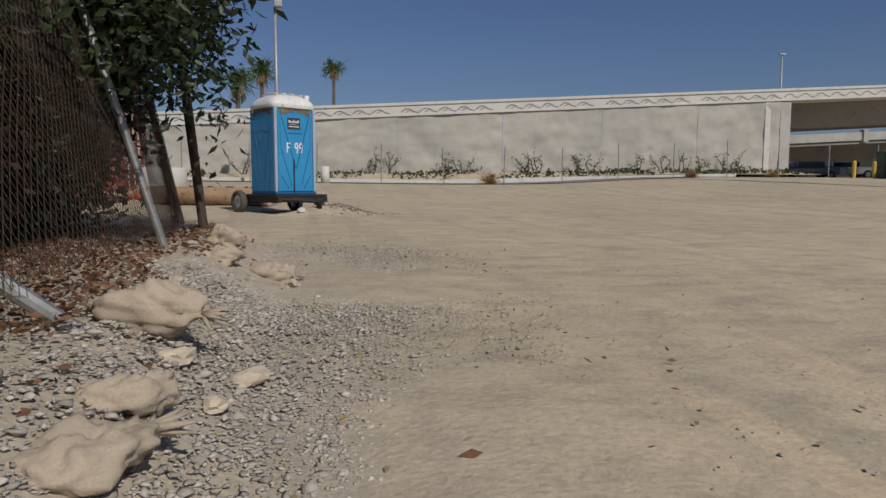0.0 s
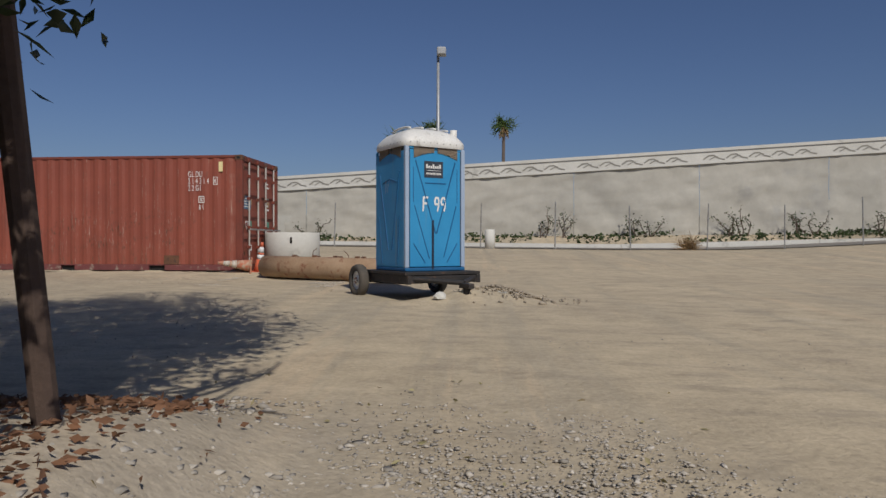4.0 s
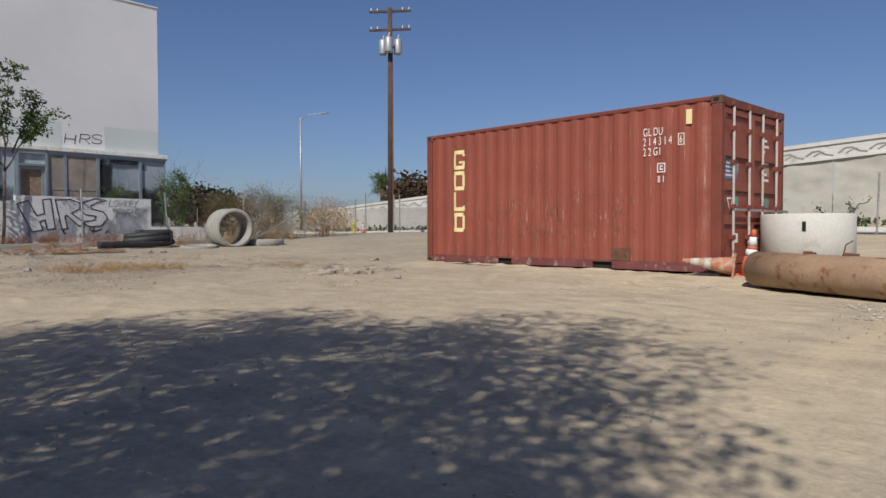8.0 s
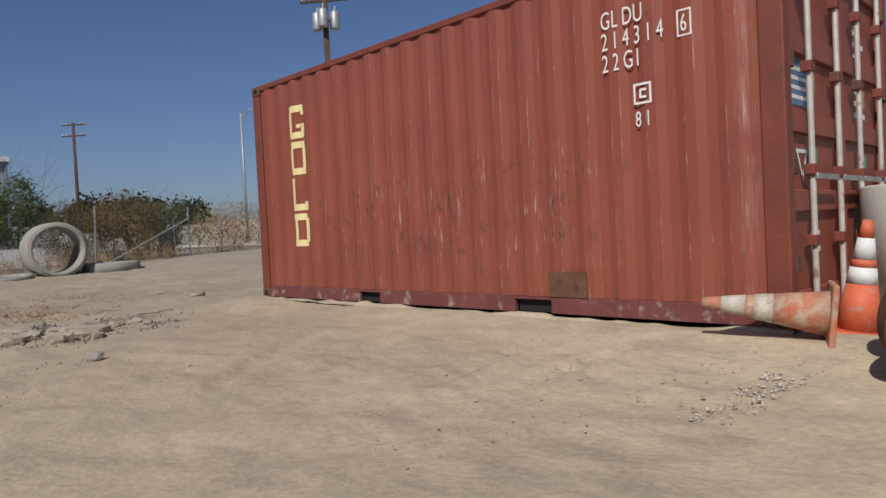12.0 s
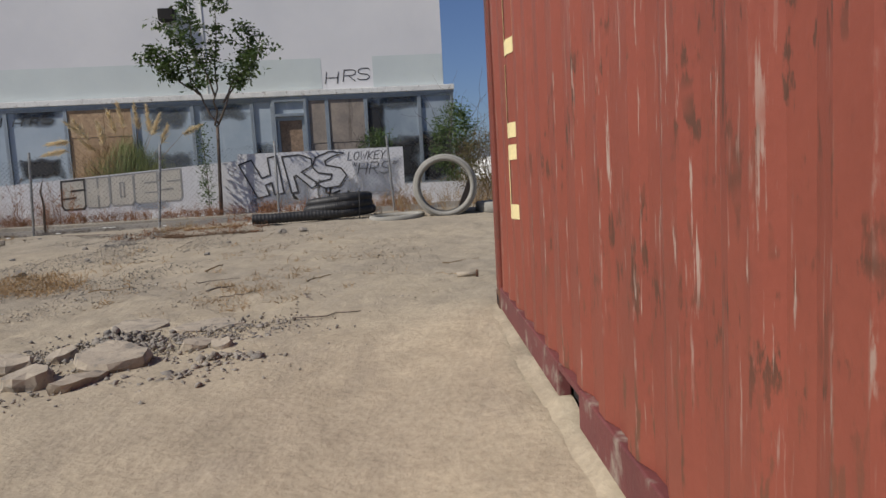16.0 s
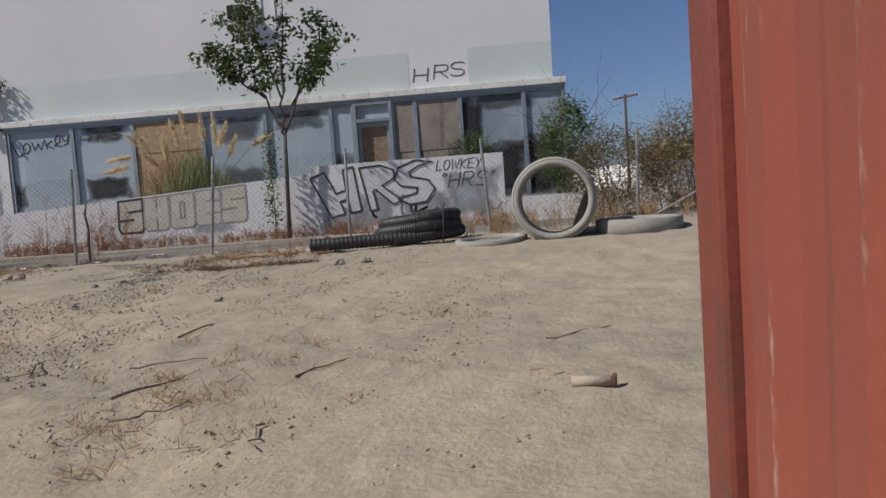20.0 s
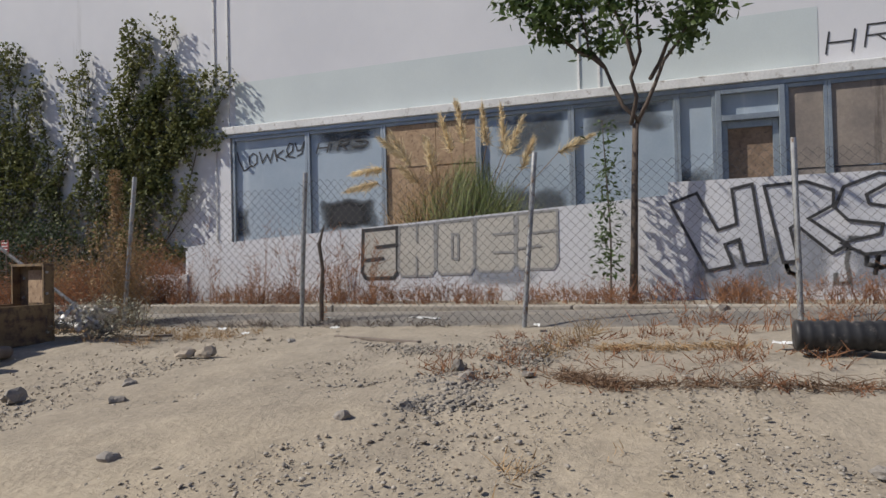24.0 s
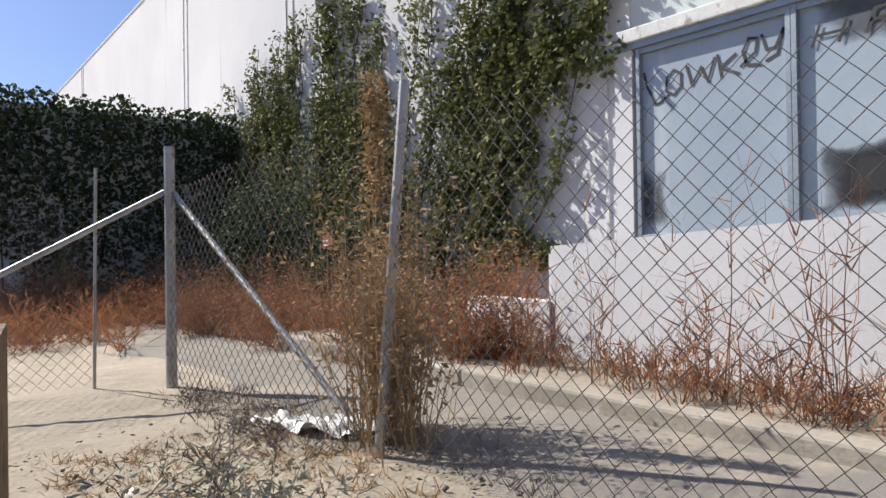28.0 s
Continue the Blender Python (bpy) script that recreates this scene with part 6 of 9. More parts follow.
sandbag(-1.37, 2.62, 0.50, 0.27, 0.20, -14, True, "full tan cloth sandbag with a gathered tied end", seed=1)
sandbag(-1.26, 1.36, 0.44, 0.24, 0.095, 62, True, seed=2)
sandbag(-1.66, 1.52, 0.34, 0.26, 0.17, 85, False, seed=3)
sandbag(-1.33, 5.62, 0.27, 0.25, 0.24, 15, False, "tan sandbag slumped upright beside another on the gravel", seed=4)
sandbag(-0.98, 5.25, 0.44, 0.24, 0.16, -22, True, "flat tan sandbag with a loose tied end", seed=5)
sandbag(-1.30, 4.98, 0.34, 0.22, 0.13, 30, False, seed=6)
sandbag(-1.27, 1.80, 0.30, 0.22, 0.10, 40, False, "half-buried tan sandbag in the gravel", seed=7)


def rock(x, y, s, seed, m_=PEBBLE, label="pale dusty rock on the dirt", group="loose rocks", dz=0.0, flat=0.7):
    r = np.random.default_rng(seed)
    bm = B()
    bmesh.ops.create_icosphere(bm, subdivisions=2, radius=1.0)
    o = Vector(r.uniform(-50, 50, 3))
    for v in bm.verts:
        k = 1 + 0.75 * noise.noise(v.co * 0.9 + o) + 0.34 * noise.noise(v.co * 2.3 + o) + 0.12 * noise.noise(v.co * 6 + o)
        v.co = Vector((v.co.x * s[0], v.co.y * s[1], v.co.z * s[2] if len(s) > 2 else v.co.z * s[0] * flat)) * k
        v.co.z = max(v.co.z, -0.3 * s[0])
    hz = s[2] if len(s) > 2 else s[0] * flat
    return alone("rock", bm, m_, label, "rock", (x, y, gz(x, y) + hz * 0.45 + dz), float(r.uniform(0, 360)), group)


rock(-0.80, 4.92, (0.075, 0.06), 1)
rock(-1.22, 2.36, (0.075, 0.06, 0.045), 2, PEBBLE, "tan stone half sunk in gravel")
rock(-0.97, 2.48, (0.085, 0.06, 0.035), 3, PEBBLE, "brown stone half sunk in gravel")
rock(-1.55, 5.2, (0.05, 0.04), 4)
rock(-1.05, 2.05, (0.06, 0.05, 0.03), 5, PEBBLE, "grey stone half sunk in gravel")
rock(-1.42, 3.6, (0.05, 0.045), 6)

# gravel along the fence, coarse on the bank and finer towards the wheel tracks
for n_, mid_, sd_, edge_, size_, flat_, lab in ((19000, -1.3, 0.34, -0.7, 0.0135, 0.5, "coarse grey crushed stone on the bank along the fence"), (30000, -1.0, 0.42, -0.2, 0.0095, 0.5, "grey crushed gravel along the fence"), (34000, -0.60, 0.50, 0.45, 0.006, 0.45, "fine grey gravel pressed into the dirt")):
    gy_ = r5.uniform(-0.9, 8.4, n_)
    gx_ = r5.normal(mid_, sd_, n_) + 0.16 * np.clip(gy_ - 2.0, 0, 6) * (mid_ > -1.2)
    keep = (gx_ > -2.2) & (gx_ < edge_ + 0.17 * (gy_ - 1.7) + 0.25 * vnoise(gx_, gy_, 1.1, 13)) & (r5.uniform(0, 1, n_) < np.clip(1.0 - (gy_ - 5.5) / 3.5, 0.12, 1) * (0.4 + 0.6 * (vnoise(gx_, gy_, 1.6, 12) > -0.25)))
    gx_, gy_ = gx_[keep], gy_[keep]
    alone("gravel", stones("gravel", np.stack([gx_, gy_, ground_z(gx_, gy_) + size_ * r5.uniform(-0.35, 0.15, len(gx_))], -1), size_, flat_, r5), GRAVEL, lab, "gravel", kind="stuff")
n_ = 2200
gy_ = r5.uniform(-0.6, 11, n_)
gx_ = -0.7 + 5.0 * r5.beta(1.0, 2.2, n_)
alone("gravel", stones("gravel", np.stack([gx_, gy_, ground_z(gx_, gy_) + 0.001], -1), 0.0055, 0.5, r5), GRAVEL, "fine pale gravel pressed into the dirt", "gravel", kind="stuff")
n_ = 260
gx_, gy_ = r5.normal(-0.3, 0.9, n_), r5.uniform(-0.4, 9, n_)
alone("fallen_leaves", leaves("fallen_leaves", np.stack([gx_, gy_, ground_z(gx_, gy_) + 0.010], -1), 0.045, 0.018, 0.0, 0.3, r5), mat("mixed_leaf_bits", (0.34, 0.31, 0.16), (0.24, 0.19, 0.11), 0.85, rand=0.5), "scattered dry leaves on the dirt", "leaves", kind="stuff")

for x, y, rz, m_, lab in ((-0.72, 1.62, 20, LEAF_GREEN, "fresh green leaf lying on the dirt"), (-0.60, 1.98, 70, LITTER_YELLOW, "yellowed leaf lying on the dirt"), (-0.66, 2.75, 140, LEAF_GREEN, "fresh green leaf lying on the dirt"), (-0.22, 1.6, 50, LITTER, "brown dry leaf lying on the dirt")):
    alone("fallen_leaf", leaves("fallen_leaf", np.zeros((1, 3)) + [0, 0, 0.008], 0.075, 0.03, 0.0, 0.25, r5), m_, lab, "leaf", (x, y, gz(x, y) + 0.02), rz, "single fallen leaves")

# ---- portable toilet on its trailer ----
WCX, WCY, WCR = -0.96, 14.90, -57.0
g0 = gz(WCX, WCY)
WHX, WHY = -0.66, 0.70
trailer = thing("trailer", "small rusty black trailer carrying a portable toilet", "trailer", (WCX, WCY, g0), WCR)
for y in (-0.60, 0.54):
    part("frame_beam", box(B(), (-0.72, y, 0.24), (0.74, y + 0.06, 0.36), 0.006), BLACK_STEEL, trailer)
for x in (-0.72, -0.05, 0.66):
    part("cross_beam", box(B(), (x, -0.54, 0.25), (x + 0.07, 0.54, 0.35), 0.006), BLACK_STEEL, trailer)
part("deck", box(B(), (-0.66, -0.62, 0.362), (0.70, 0.62, 0.405), 0.004), BLACK_STEEL, trailer)
bm = B()
rod(bm, (0.70, -0.5, 0.31), (1.22, 0.0, 0.27), 0.035, seg=8)
rod(bm, (0.70, 0.5, 0.31), (1.22, 0.0, 0.27), 0.035, seg=8)
part("tongue", bm, BLACK_STEEL, trailer)
bm = box(B(), (1.16, -0.045, 0.20), (1.42, 0.045, 0.27), 0.012)
box(bm, (1.26, -0.035, 0.12), (1.33, 0.035, 0.22), 0.008)
part("hitch", bm, BLACK_STEEL, trailer)
part("axle", rod(B(), (WHX, 0.06 - WHY, 0.24), (WHX, WHY - 0.06, 0.24), 0.035), BLACK_STEEL, trailer)
part("tail_lamp", box(B(), (-0.74, -0.66, 0.28), (-0.70, -0.60, 0.36), 0.004), mat("red_lens", (0.3, 0.02, 0.02), (0.25, 0.02, 0.02), 0.3), trailer)
for s_ in (-1, 1):
    wheel = part("wheel", lathe(B(), [(0.0, 0.045), (0.06, 0.05), (0.075, 0.03), (0.155, 0.02), (0.18, 0.05), (0.185, -0.05), (0.0, -0.05)], 24, Matrix.Translation((WHX, s_ * WHY, 0.24)) @ Matrix.Scale(0.8, 4) @ pose(0, 0, 0, 90 * s_ * -1, 0, 0)), WHITE_PAINT, trailer, "dusty white steel wheel rim", True)
    part("tyre", lathe(B(), [(0.18, 0.06), (0.22, 0.09), (0.285, 0.085), (0.305, 0.05), (0.31, 0.0), (0.305, -0.05), (0.285, -0.085), (0.22, -0.09), (0.18, -0.06)], 36, Matrix.Translation((WHX, s_ * WHY, 0.24)) @ Matrix.Scale(0.8, 4) @ pose(0, 0, 0, 90, 0, 0)), mat("dusty_tyre", (0.10, 0.085, 0.07), (0.06, 0.055, 0.05), 0.9, 6, 0.2, 40) if s_ < 0 else BLACK, wheel, "dusty black rubber tyre", True)
    for k in range(5):
        a = k * 1.2566
        part("wheel_nut", rod(B(), (WHX + 0.04 * math.cos(a), s_ * WHY + s_ * 0.04, 0.24 + 0.04 * math.sin(a)), (WHX + 0.04 * math.cos(a), s_ * WHY + s_ * 0.065, 0.24 + 0.04 * math.sin(a)), 0.008, seg=6), RUST, wheel)

wc = thing("portable_toilet", "bright blue plastic portable toilet with a domed white roof", "toilet", (WCX, WCY, g0 + 0.41), WCR)
wc.matrix_world = wc.matrix_world @ Matrix.Diagonal((0.83, 0.868, 0.985, 1))
HW, HT = 0.575, 1.86


def wc_wall(x0, x1, y0, y1, z0, z1, name="wall_panel", m_=WC_BLUE, lab="", bev=0.012):
    return part(name, box(B(), (x0, y0, z0), (x1, y1, z1), bev), m_, wc, lab)


wc_wall(-HW, HW, -HW, HW, 0.0, 0.05, "base", WC_BLUE_DARK)
wc_wall(-HW + 0.02, HW - 0.06, -HW, -HW + 0.03, 0.05, HT - 0.12)
wc_wall(-HW + 0.02, HW - 0.06, HW - 0.03, HW, 0.05, HT - 0.12)
wc_wall(-HW, -HW + 0.03, -HW + 0.02, HW - 0.02, 0.05, HT - 0.12)
door_ = wc_wall(HW - 0.035, HW - 0.008, -HW + 0.09, HW - 0.09, 0.06, HT - 0.10, "door")
for y in (-HW, HW - 0.075):
    wc_wall(HW - 0.07, HW + 0.004, y, y + 0.075, 0.05, HT - 0.06, "corner_post", WC_TRIM, "pale grey-blue corner post", 0.015)
for y in (-HW, HW - 0.04):
    wc_wall(-HW, -HW + 0.05, y, y + 0.04, 0.05, HT - 0.06, "corner_post", WC_BLUE)
wc_wall(HW - 0.034, HW + 0.002, -HW + 0.08, HW - 0.08, HT - 0.095, HT - 0.02, "header")
VENT_TAN = mat("tan_vent_gap", (0.36, 0.29, 0.22), (0.29, 0.23, 0.17), 0.8)


def arched(y0, y1, z0, z1, at):
    """A low panel with an arched foot."""
    bm = B()
    n = 9
    lo = [bm.verts.new(at(y0 + (y1 - y0) * k / n, z0 + (z1 - z0) * 0.55 * math.sin(math.pi / 2 * (1 - abs(y0 + (y1 - y0) * k / n) / 0.46)))) for k in range(n + 1)]
    hi = [bm.verts.new(at(y0 + (y1 - y0) * k / n, z1)) for k in range(n + 1)]
    for k in range(n):
        bm.faces.new((lo[k], lo[k + 1], hi[k + 1], hi[k]))
    bmesh.ops.solidify(bm, geom=list(bm.faces), thickness=0.004)
    return bm


for u0, u1 in ((-0.42, -0.03), (0.03, 0.42)):
    part("vent", arched(u0, u1, HT - 0.24, HT - 0.05, lambda u, v: (HW + 0.004, u, v)), VENT_TAN, wc, "tan arched vent under the roof")
    part("vent", arched(u0, u1, HT - 0.24, HT - 0.05, lambda u, v: (u, -HW - 0.004, v)), VENT_TAN, wc, "tan arched vent under the roof")


def grooves(lines_, at):
    bm = B()
    for p, q, w_ in lines_:
        a, b = Vector(at(*p)), Vector(at(*q))
        rod(bm, a, b, w_, seg=5)
    return bm


fx = HW - 0.008
part("door_ribs", grooves([((-0.38, 1.60), (0.0, 0.55), 0.012), ((0.38, 1.60), (0.02, 0.55), 0.012), ((-0.40, 0.95), (-0.12, 0.18), 0.010), ((0.40, 0.95), (0.16, 0.2), 0.010), ((-0.42, 0.4), (-0.2, 0.12), 0.010), ((0.42, 0.4), (0.22, 0.12), 0.010), ((-0.2, 1.28), (0.2, 1.28), 0.010), ((-0.42, 1.5), (-0.42, 1.0), 0.008), ((0.42, 1.5), (0.42, 1.0), 0.008)], lambda u, v: (fx, u, v)), WC_BLUE_DARK, door_, "moulded dark ribs")
part("door_slot", box(B(), (fx - 0.001, -0.075, 0.02), (fx + 0.010, -0.035, 0.74), 0.003), mat("dark_navy_slot", (0.015, 0.02, 0.04), (0.012, 0.016, 0.03), 0.7), door_, "dark vertical gap beside the latch")
part("side_ribs", grooves([((-0.4, 1.45), (-0.05, 0.3), 0.011), ((0.36, 1.45), (0.08, 0.3), 0.011), ((-0.42, 0.8), (-0.3, 0.1), 0.009), ((0.36, 0.8), (0.28, 0.1), 0.009), ((-0.3, 1.3), (0.0, 1.36), 0.009), ((0.0, 1.36), (0.26, 1.3), 0.009)], lambda u, v: (u, -HW, v)), WC_BLUE_DARK, wc, "moulded ribs on the side wall")
sign = part("sign", box(B(), (fx, -0.22, 1.36), (fx + 0.006, 0.14, 1.60), 0.002), mat("black_sign", (0.03, 0.035, 0.05), (0.04, 0.045, 0.06), 0.5), door_, "black company sign with white print")
bm = B()
for k in range(7):
    box(bm, (fx + 0.006, -0.185 + 0.042 * k, 1.495), (fx + 0.008, -0.185 + 0.042 * k + 0.03, 1.535 + 0.022 * (k % 3 == 0)))
box(bm, (fx + 0.006, -0.17, 1.462), (fx + 0.008, 0.09, 1.468))
for k in range(10):
    box(bm, (fx + 0.006, -0.18 + 0.029 * k, 1.405), (fx + 0.008, -0.18 + 0.029 * k + 0.019, 1.432))
part("sign_print", bm, WHITE_PAINT, sign)
sprayed("F 99", lambda u, v, l: (fx + l, -0.24 + u, 0.88 + v), 0.19, 0.030, 0.3, 0.05, 0.8, WHITE_PAINT, wc, "white sprayed letters on the door")
sprayed("W", lambda u, v, l: (-0.2 + u, -HW - l, 1.15 + v), 0.2, 0.014, 0.3, 0.2, 1.0, WC_TRIM, wc, "faint pale scribble on the side")
bm = B()
rings_ = ((HW + 0.035, -0.03), (HW + 0.05, 0.0), (HW + 0.045, 0.06), (HW - 0.01, 0.13), (HW - 0.10, 0.205), (HW - 0.26, 0.265), (0.0, 0.30))
prev = None
for hw, z in rings_:
    ring_ = []
    for k in range(32):
        a = 2 * math.pi * (k + 0.5) / 32
        cx, sx = math.cos(a), math.sin(a)
        e = 0.32
        ring_.append(bm.verts.new((math.copysign(abs(cx) ** e, cx) * hw, math.copysign(abs(sx) ** e, sx) * hw, HT - 0.03 + z)))
    if prev:
        for k in range(32):
            bm.faces.new((prev[k], prev[(k + 1) % 32], ring_[(k + 1) % 32], ring_[k]))
    prev = ring_
roof_ = part("roof", bm, WC_ROOF, wc, "domed white plastic roof", True)
for a in (-0.36, -0.12, 0.12, 0.36):
    part("roof_rib", tube_data("roof_rib", [(HW * c_, a, HT + 0.285 - 0.10 * abs(c_) ** 2.2 - 0.05 * abs(a)) for c_ in np.linspace(-0.6, 0.6, 9)], 0.018, 6), WC_ROOF, roof_, "", True)
part("vent_pipe", rod(B(), (0.38, 0.46, HT + 0.05), (0.38, 0.46, HT + 0.25), 0.06, seg=14), WC_ROOF, wc, "short white vent pipe", True)
for k in range(9):
    part("rivet", rod(B(), (HW + 0.045, -0.5 + k * 0.125, HT + 0.0), (HW + 0.052, -0.5 + k * 0.125, HT + 0.0), 0.009, seg=6), GALV, roof_)
    part("rivet", rod(B(), (-0.5 + k * 0.125, -HW - 0.045, HT + 0.0), (-0.5 + k * 0.125, -HW - 0.052, HT + 0.0), 0.009, seg=6), GALV, roof_)

# rubble heap by the hitch
n_ = 420
a = r5.normal(0.30, 0.42, n_)
b = r5.normal(14.35, 0.35, n_)
alone("rubble", stones("rubble", np.stack([a, b, ground_z(a, b) + 0.01 + 0.10 * np.exp(-((a - 0.3) ** 2 + (b - 14.35) ** 2) / 0.15)], -1), 0.020, 0.8, r5), PEBBLE, "low heap of pale rubble by the trailer hitch", "rubble", kind="stuff")
rock(-0.62, 13.75, (0.09, 0.07, 0.06), 11, CONCRETE_PALE, "white rock chocked under the trailer")
rock(0.22, 14.55, (0.10, 0.08, 0.07), 12, CONCRETE_PALE, "pale broken concrete lump")

# ---- pipes, manhole ring and cones by the container doors ----
def pipe(p, q, r_, label, material=PIPE_TAN):
    ob = thing("steel_pipe", label, "pipe", p)
    d = Vector(q) - Vector(p)
    rot = d.to_track_quat("Z", "Y").to_matrix().to_4x4()
    L2 = d.length
    bm = lathe(B(), [(r_ - 0.02, 0), (r_, 0.0), (r_, L2 * 0.25), (r_ + 0.004, L2 * 0.5), (r_, L2), (r_ - 0.02, L2), (r_ - 0.02, L2 * 0.5)], 28, rot, True)
    part("pipe", bm, material, ob, "", True)
    for k in range(5):
        c_ = rot @ Vector((0, 0, L2 * (0.22 + 0.15 * k)))
        part("clamp", box(B(), (c_.x - 0.05, c_.y - 0.03, c_.z + r_ - 0.01), (c_.x + 0.05, c_.y + 0.03, c_.z + r_ + 0.035), 0.012), RUST, ob, "rusty iron lug")
    return ob


pipe((-4.50, 19.02, gz(-4.5, 19.02) + 0.24), (-1.35, 17.55, gz(-1.4, 17.5) + 0.24), 0.225, "long dusty rust-stained steel pipe lying on the dirt")
pipe((-4.62, 19.42, gz(-4.5, 19.3) + 0.22), (-1.2, 17.98, gz(-1.2, 18.0) + 0.26), 0.20, "rusty steel pipe lying behind a dusty one", RUST)
for k, (x, y, h, bx) in enumerate(((-3.4, 18.5, 0.2, 0.06), (-2.6, 18.15, 0.16, -0.05))):
    z = gz(x, y) + 0.44
    alone("wire", tube_data("wire", [(0, 0, 0), (0.02, 0.01, h * 0.4), (bx * 0.6, 0.0, h * 0.75), (bx * 1.8, 0.02, h)], 0.008, 5), RUST, "bent rusty wire standing up from the pipe", "wire", (x, y, z), group="bent wires")

mh = thing("manhole_ring", "pale concrete manhole ring standing upright on the dirt", "concrete ring", (-4.46, 21.15, gz(-4.46, 21.15) - 0.01))
part("ring", lathe(B(), [(0.65, 0.0), (0.65, 0.94), (0.64, 0.955), (0.55, 0.955), (0.54, 0.94), (0.54, 0.0)], 56, None, True), CONCRETE_PALE, mh, "", True)
part("lifting_slot", box(B(), (0.10, -0.652, 0.70), (0.15, -0.60, 0.84), 0.004), DARK, mh, "dark lifting slot")


def cone(name_label, at, m_=None, tilt=(0, 0), rz=0):
    ob = thing("traffic_cone", name_label, "traffic cone", at, rz, group="cones by the container", tilt=tilt)
    bm = box(B(), (-0.18, -0.18, 0.0), (0.18, 0.18, 0.035), 0.015)
    orange_, white_ = (ORANGE_DUSTY, WHITE_DUSTY) if m_ else (ORANGE, WHITE_PAINT)
    part("base", bm, orange_, ob)
    H2 = 0.71

    def rr(z):
        return 0.135 + (0.028 - 0.135) * z / H2

    for z0, z1, mt, o in ((0.03, 0.32, orange_, 0), (0.32, 0.42, white_, 0.002), (0.42, 0.47, orange_, 0), (0.47, 0.60, white_, 0.002), (0.60, H2, orange_, 0)):
        bm = lathe(B(), [(rr(z0) + o, z0), (rr(z1) + o, z1), (rr(z1) - 0.006, z1), (rr(z0) - 0.006, z0)], 24, None, True)
        part("collar" if mt is white_ else "body", bm, mt, ob, "white reflective collar" if mt is white_ else "", True)
    return ob


cone("orange traffic cone with dirty white collars standing beside the container", (-4.95, 20.05, gz(-4.95, 20.05) + 0.01), tilt=(2, 6), rz=20)
cone("faded orange traffic cone lying on its side", (-4.96, 19.56, gz(-4.96, 19.56) + 0.155), True, tilt=(0, -84), rz=18)

# ---- concrete rings and drain pipe near the building fence ----
RX, RY = -20.05, 20.55
ring = thing("concrete_pipe_section", "pale concrete pipe section standing on its rim", "concrete pipe", (RX, RY, gz(RX, RY) + 0.53), -6)
bm = lathe(B(), [(0.58, -0.40), (0.59, -0.38), (0.59, 0.33), (0.555, 0.33), (0.55, 0.38), (0.485, 0.38), (0.475, 0.36), (0.475, -0.34), (0.51, -0.40)], 64, pose(0, 0, 0, 0, 90, 0), True)
part("shell", bm, CONCRETE_OLD, ring, "", True)
part("joint_lip", lathe(B(), [(0.557, 0.332), (0.571, 0.335), (0.573, 0.35), (0.557, 0.355)], 64, pose(0, 0, 0, 0, 90, 0), True), CONCRETE, ring, "paler moulded joint lip", True)
fr = thing("flat_concrete_ring", "thin pale concrete ring lying flat on the dirt", "concrete ring", (-20.15, 19.62, gz(-20.15, 19.62) - 0.05), tilt=(2, 2))
part("ring", lathe(B(), [(0.52, 0), (0.53, 0.10), (0.42, 0.11), (0.41, 0)], 40, None, True), CONCRETE_OLD, fr, "", True)
fr = thing("manhole_ring", "low grey concrete manhole ring lying flat", "concrete ring", (-20.05, 21.72, gz(-20.05, 21.72) - 0.07))
part("ring", lathe(B(), [(0.60, 0), (0.60, 0.22), (0.57, 0.235), (0.48, 0.235), (0.47, 0)], 48, None, True), CONCRETE_OLD, fr, "", True)
board = alone("loose_board", box(B(), (-0.02, -0.06, 0), (0.02, 0.06, 0.62), 0.005), WOOD_GREY, "grey board leaning inside the concrete pipe", "board", (-20.1, 20.85, gz(RX, RY) + 0.12), 10, tilt=(-24, 0))


def corrugated_pipe(pts, r_, pitch=0.034):
    pts = np.array(pts, float)
    t = np.linspace(0, 1, len(pts))
    seg_ = np.linalg.norm(np.diff(pts, axis=0), axis=1).sum()
    n = int(seg_ / pitch * 3)
    u = np.linspace(0, 1, n)
    # smooth the bends
    fine = np.stack([np.interp(u, t, pts[:, k]) for k in range(3)], 1)
    w = max(3, n // (len(pts) * 2))
    ker = np.hanning(w + 2)[1:-1]
    ker /= ker.sum()
    pad = np.concatenate([np.repeat(fine[:1], w, 0), fine, np.repeat(fine[-1:], w, 0)])
    fine = np.stack([np.convolve(pad[:, k], ker, "same")[w:-w] for k in range(3)], 1)
    rad = r_ * (1 + 0.055 * np.array([(-1, 1, 1)[i % 3] for i in range(n)]))
    return tube_data("corrugated_pipe", fine, rad, 16)


coil = thing("coiled_drain_pipe", "coil of black corrugated plastic drain pipe on the dirt", "drain pipe", (-20.95, 18.50, gz(-20.95, 18.50) - 0.01))
loop = [(0.62, -1.62, 0.10), (0.60, -1.2, 0.10), (0.56, -0.8, 0.11), (0.53, -0.4, 0.11)]
for k in range(47):
    a = 2 * math.pi * k / 18
    loop.append(((0.50 - 0.025 * k / 18) * math.cos(a) - 0.03 * math.sin(0.7 * a), (0.63 - 0.03 * k / 18) * math.sin(a) + 0.02 * math.cos(0.5 * a), 0.11 + 0.125 * k / 18 + 0.03 * math.sin(a + 0.6)))
part("pipe", corrugated_pipe(loop, 0.095), PLASTIC_BLACK, coil, "", True)
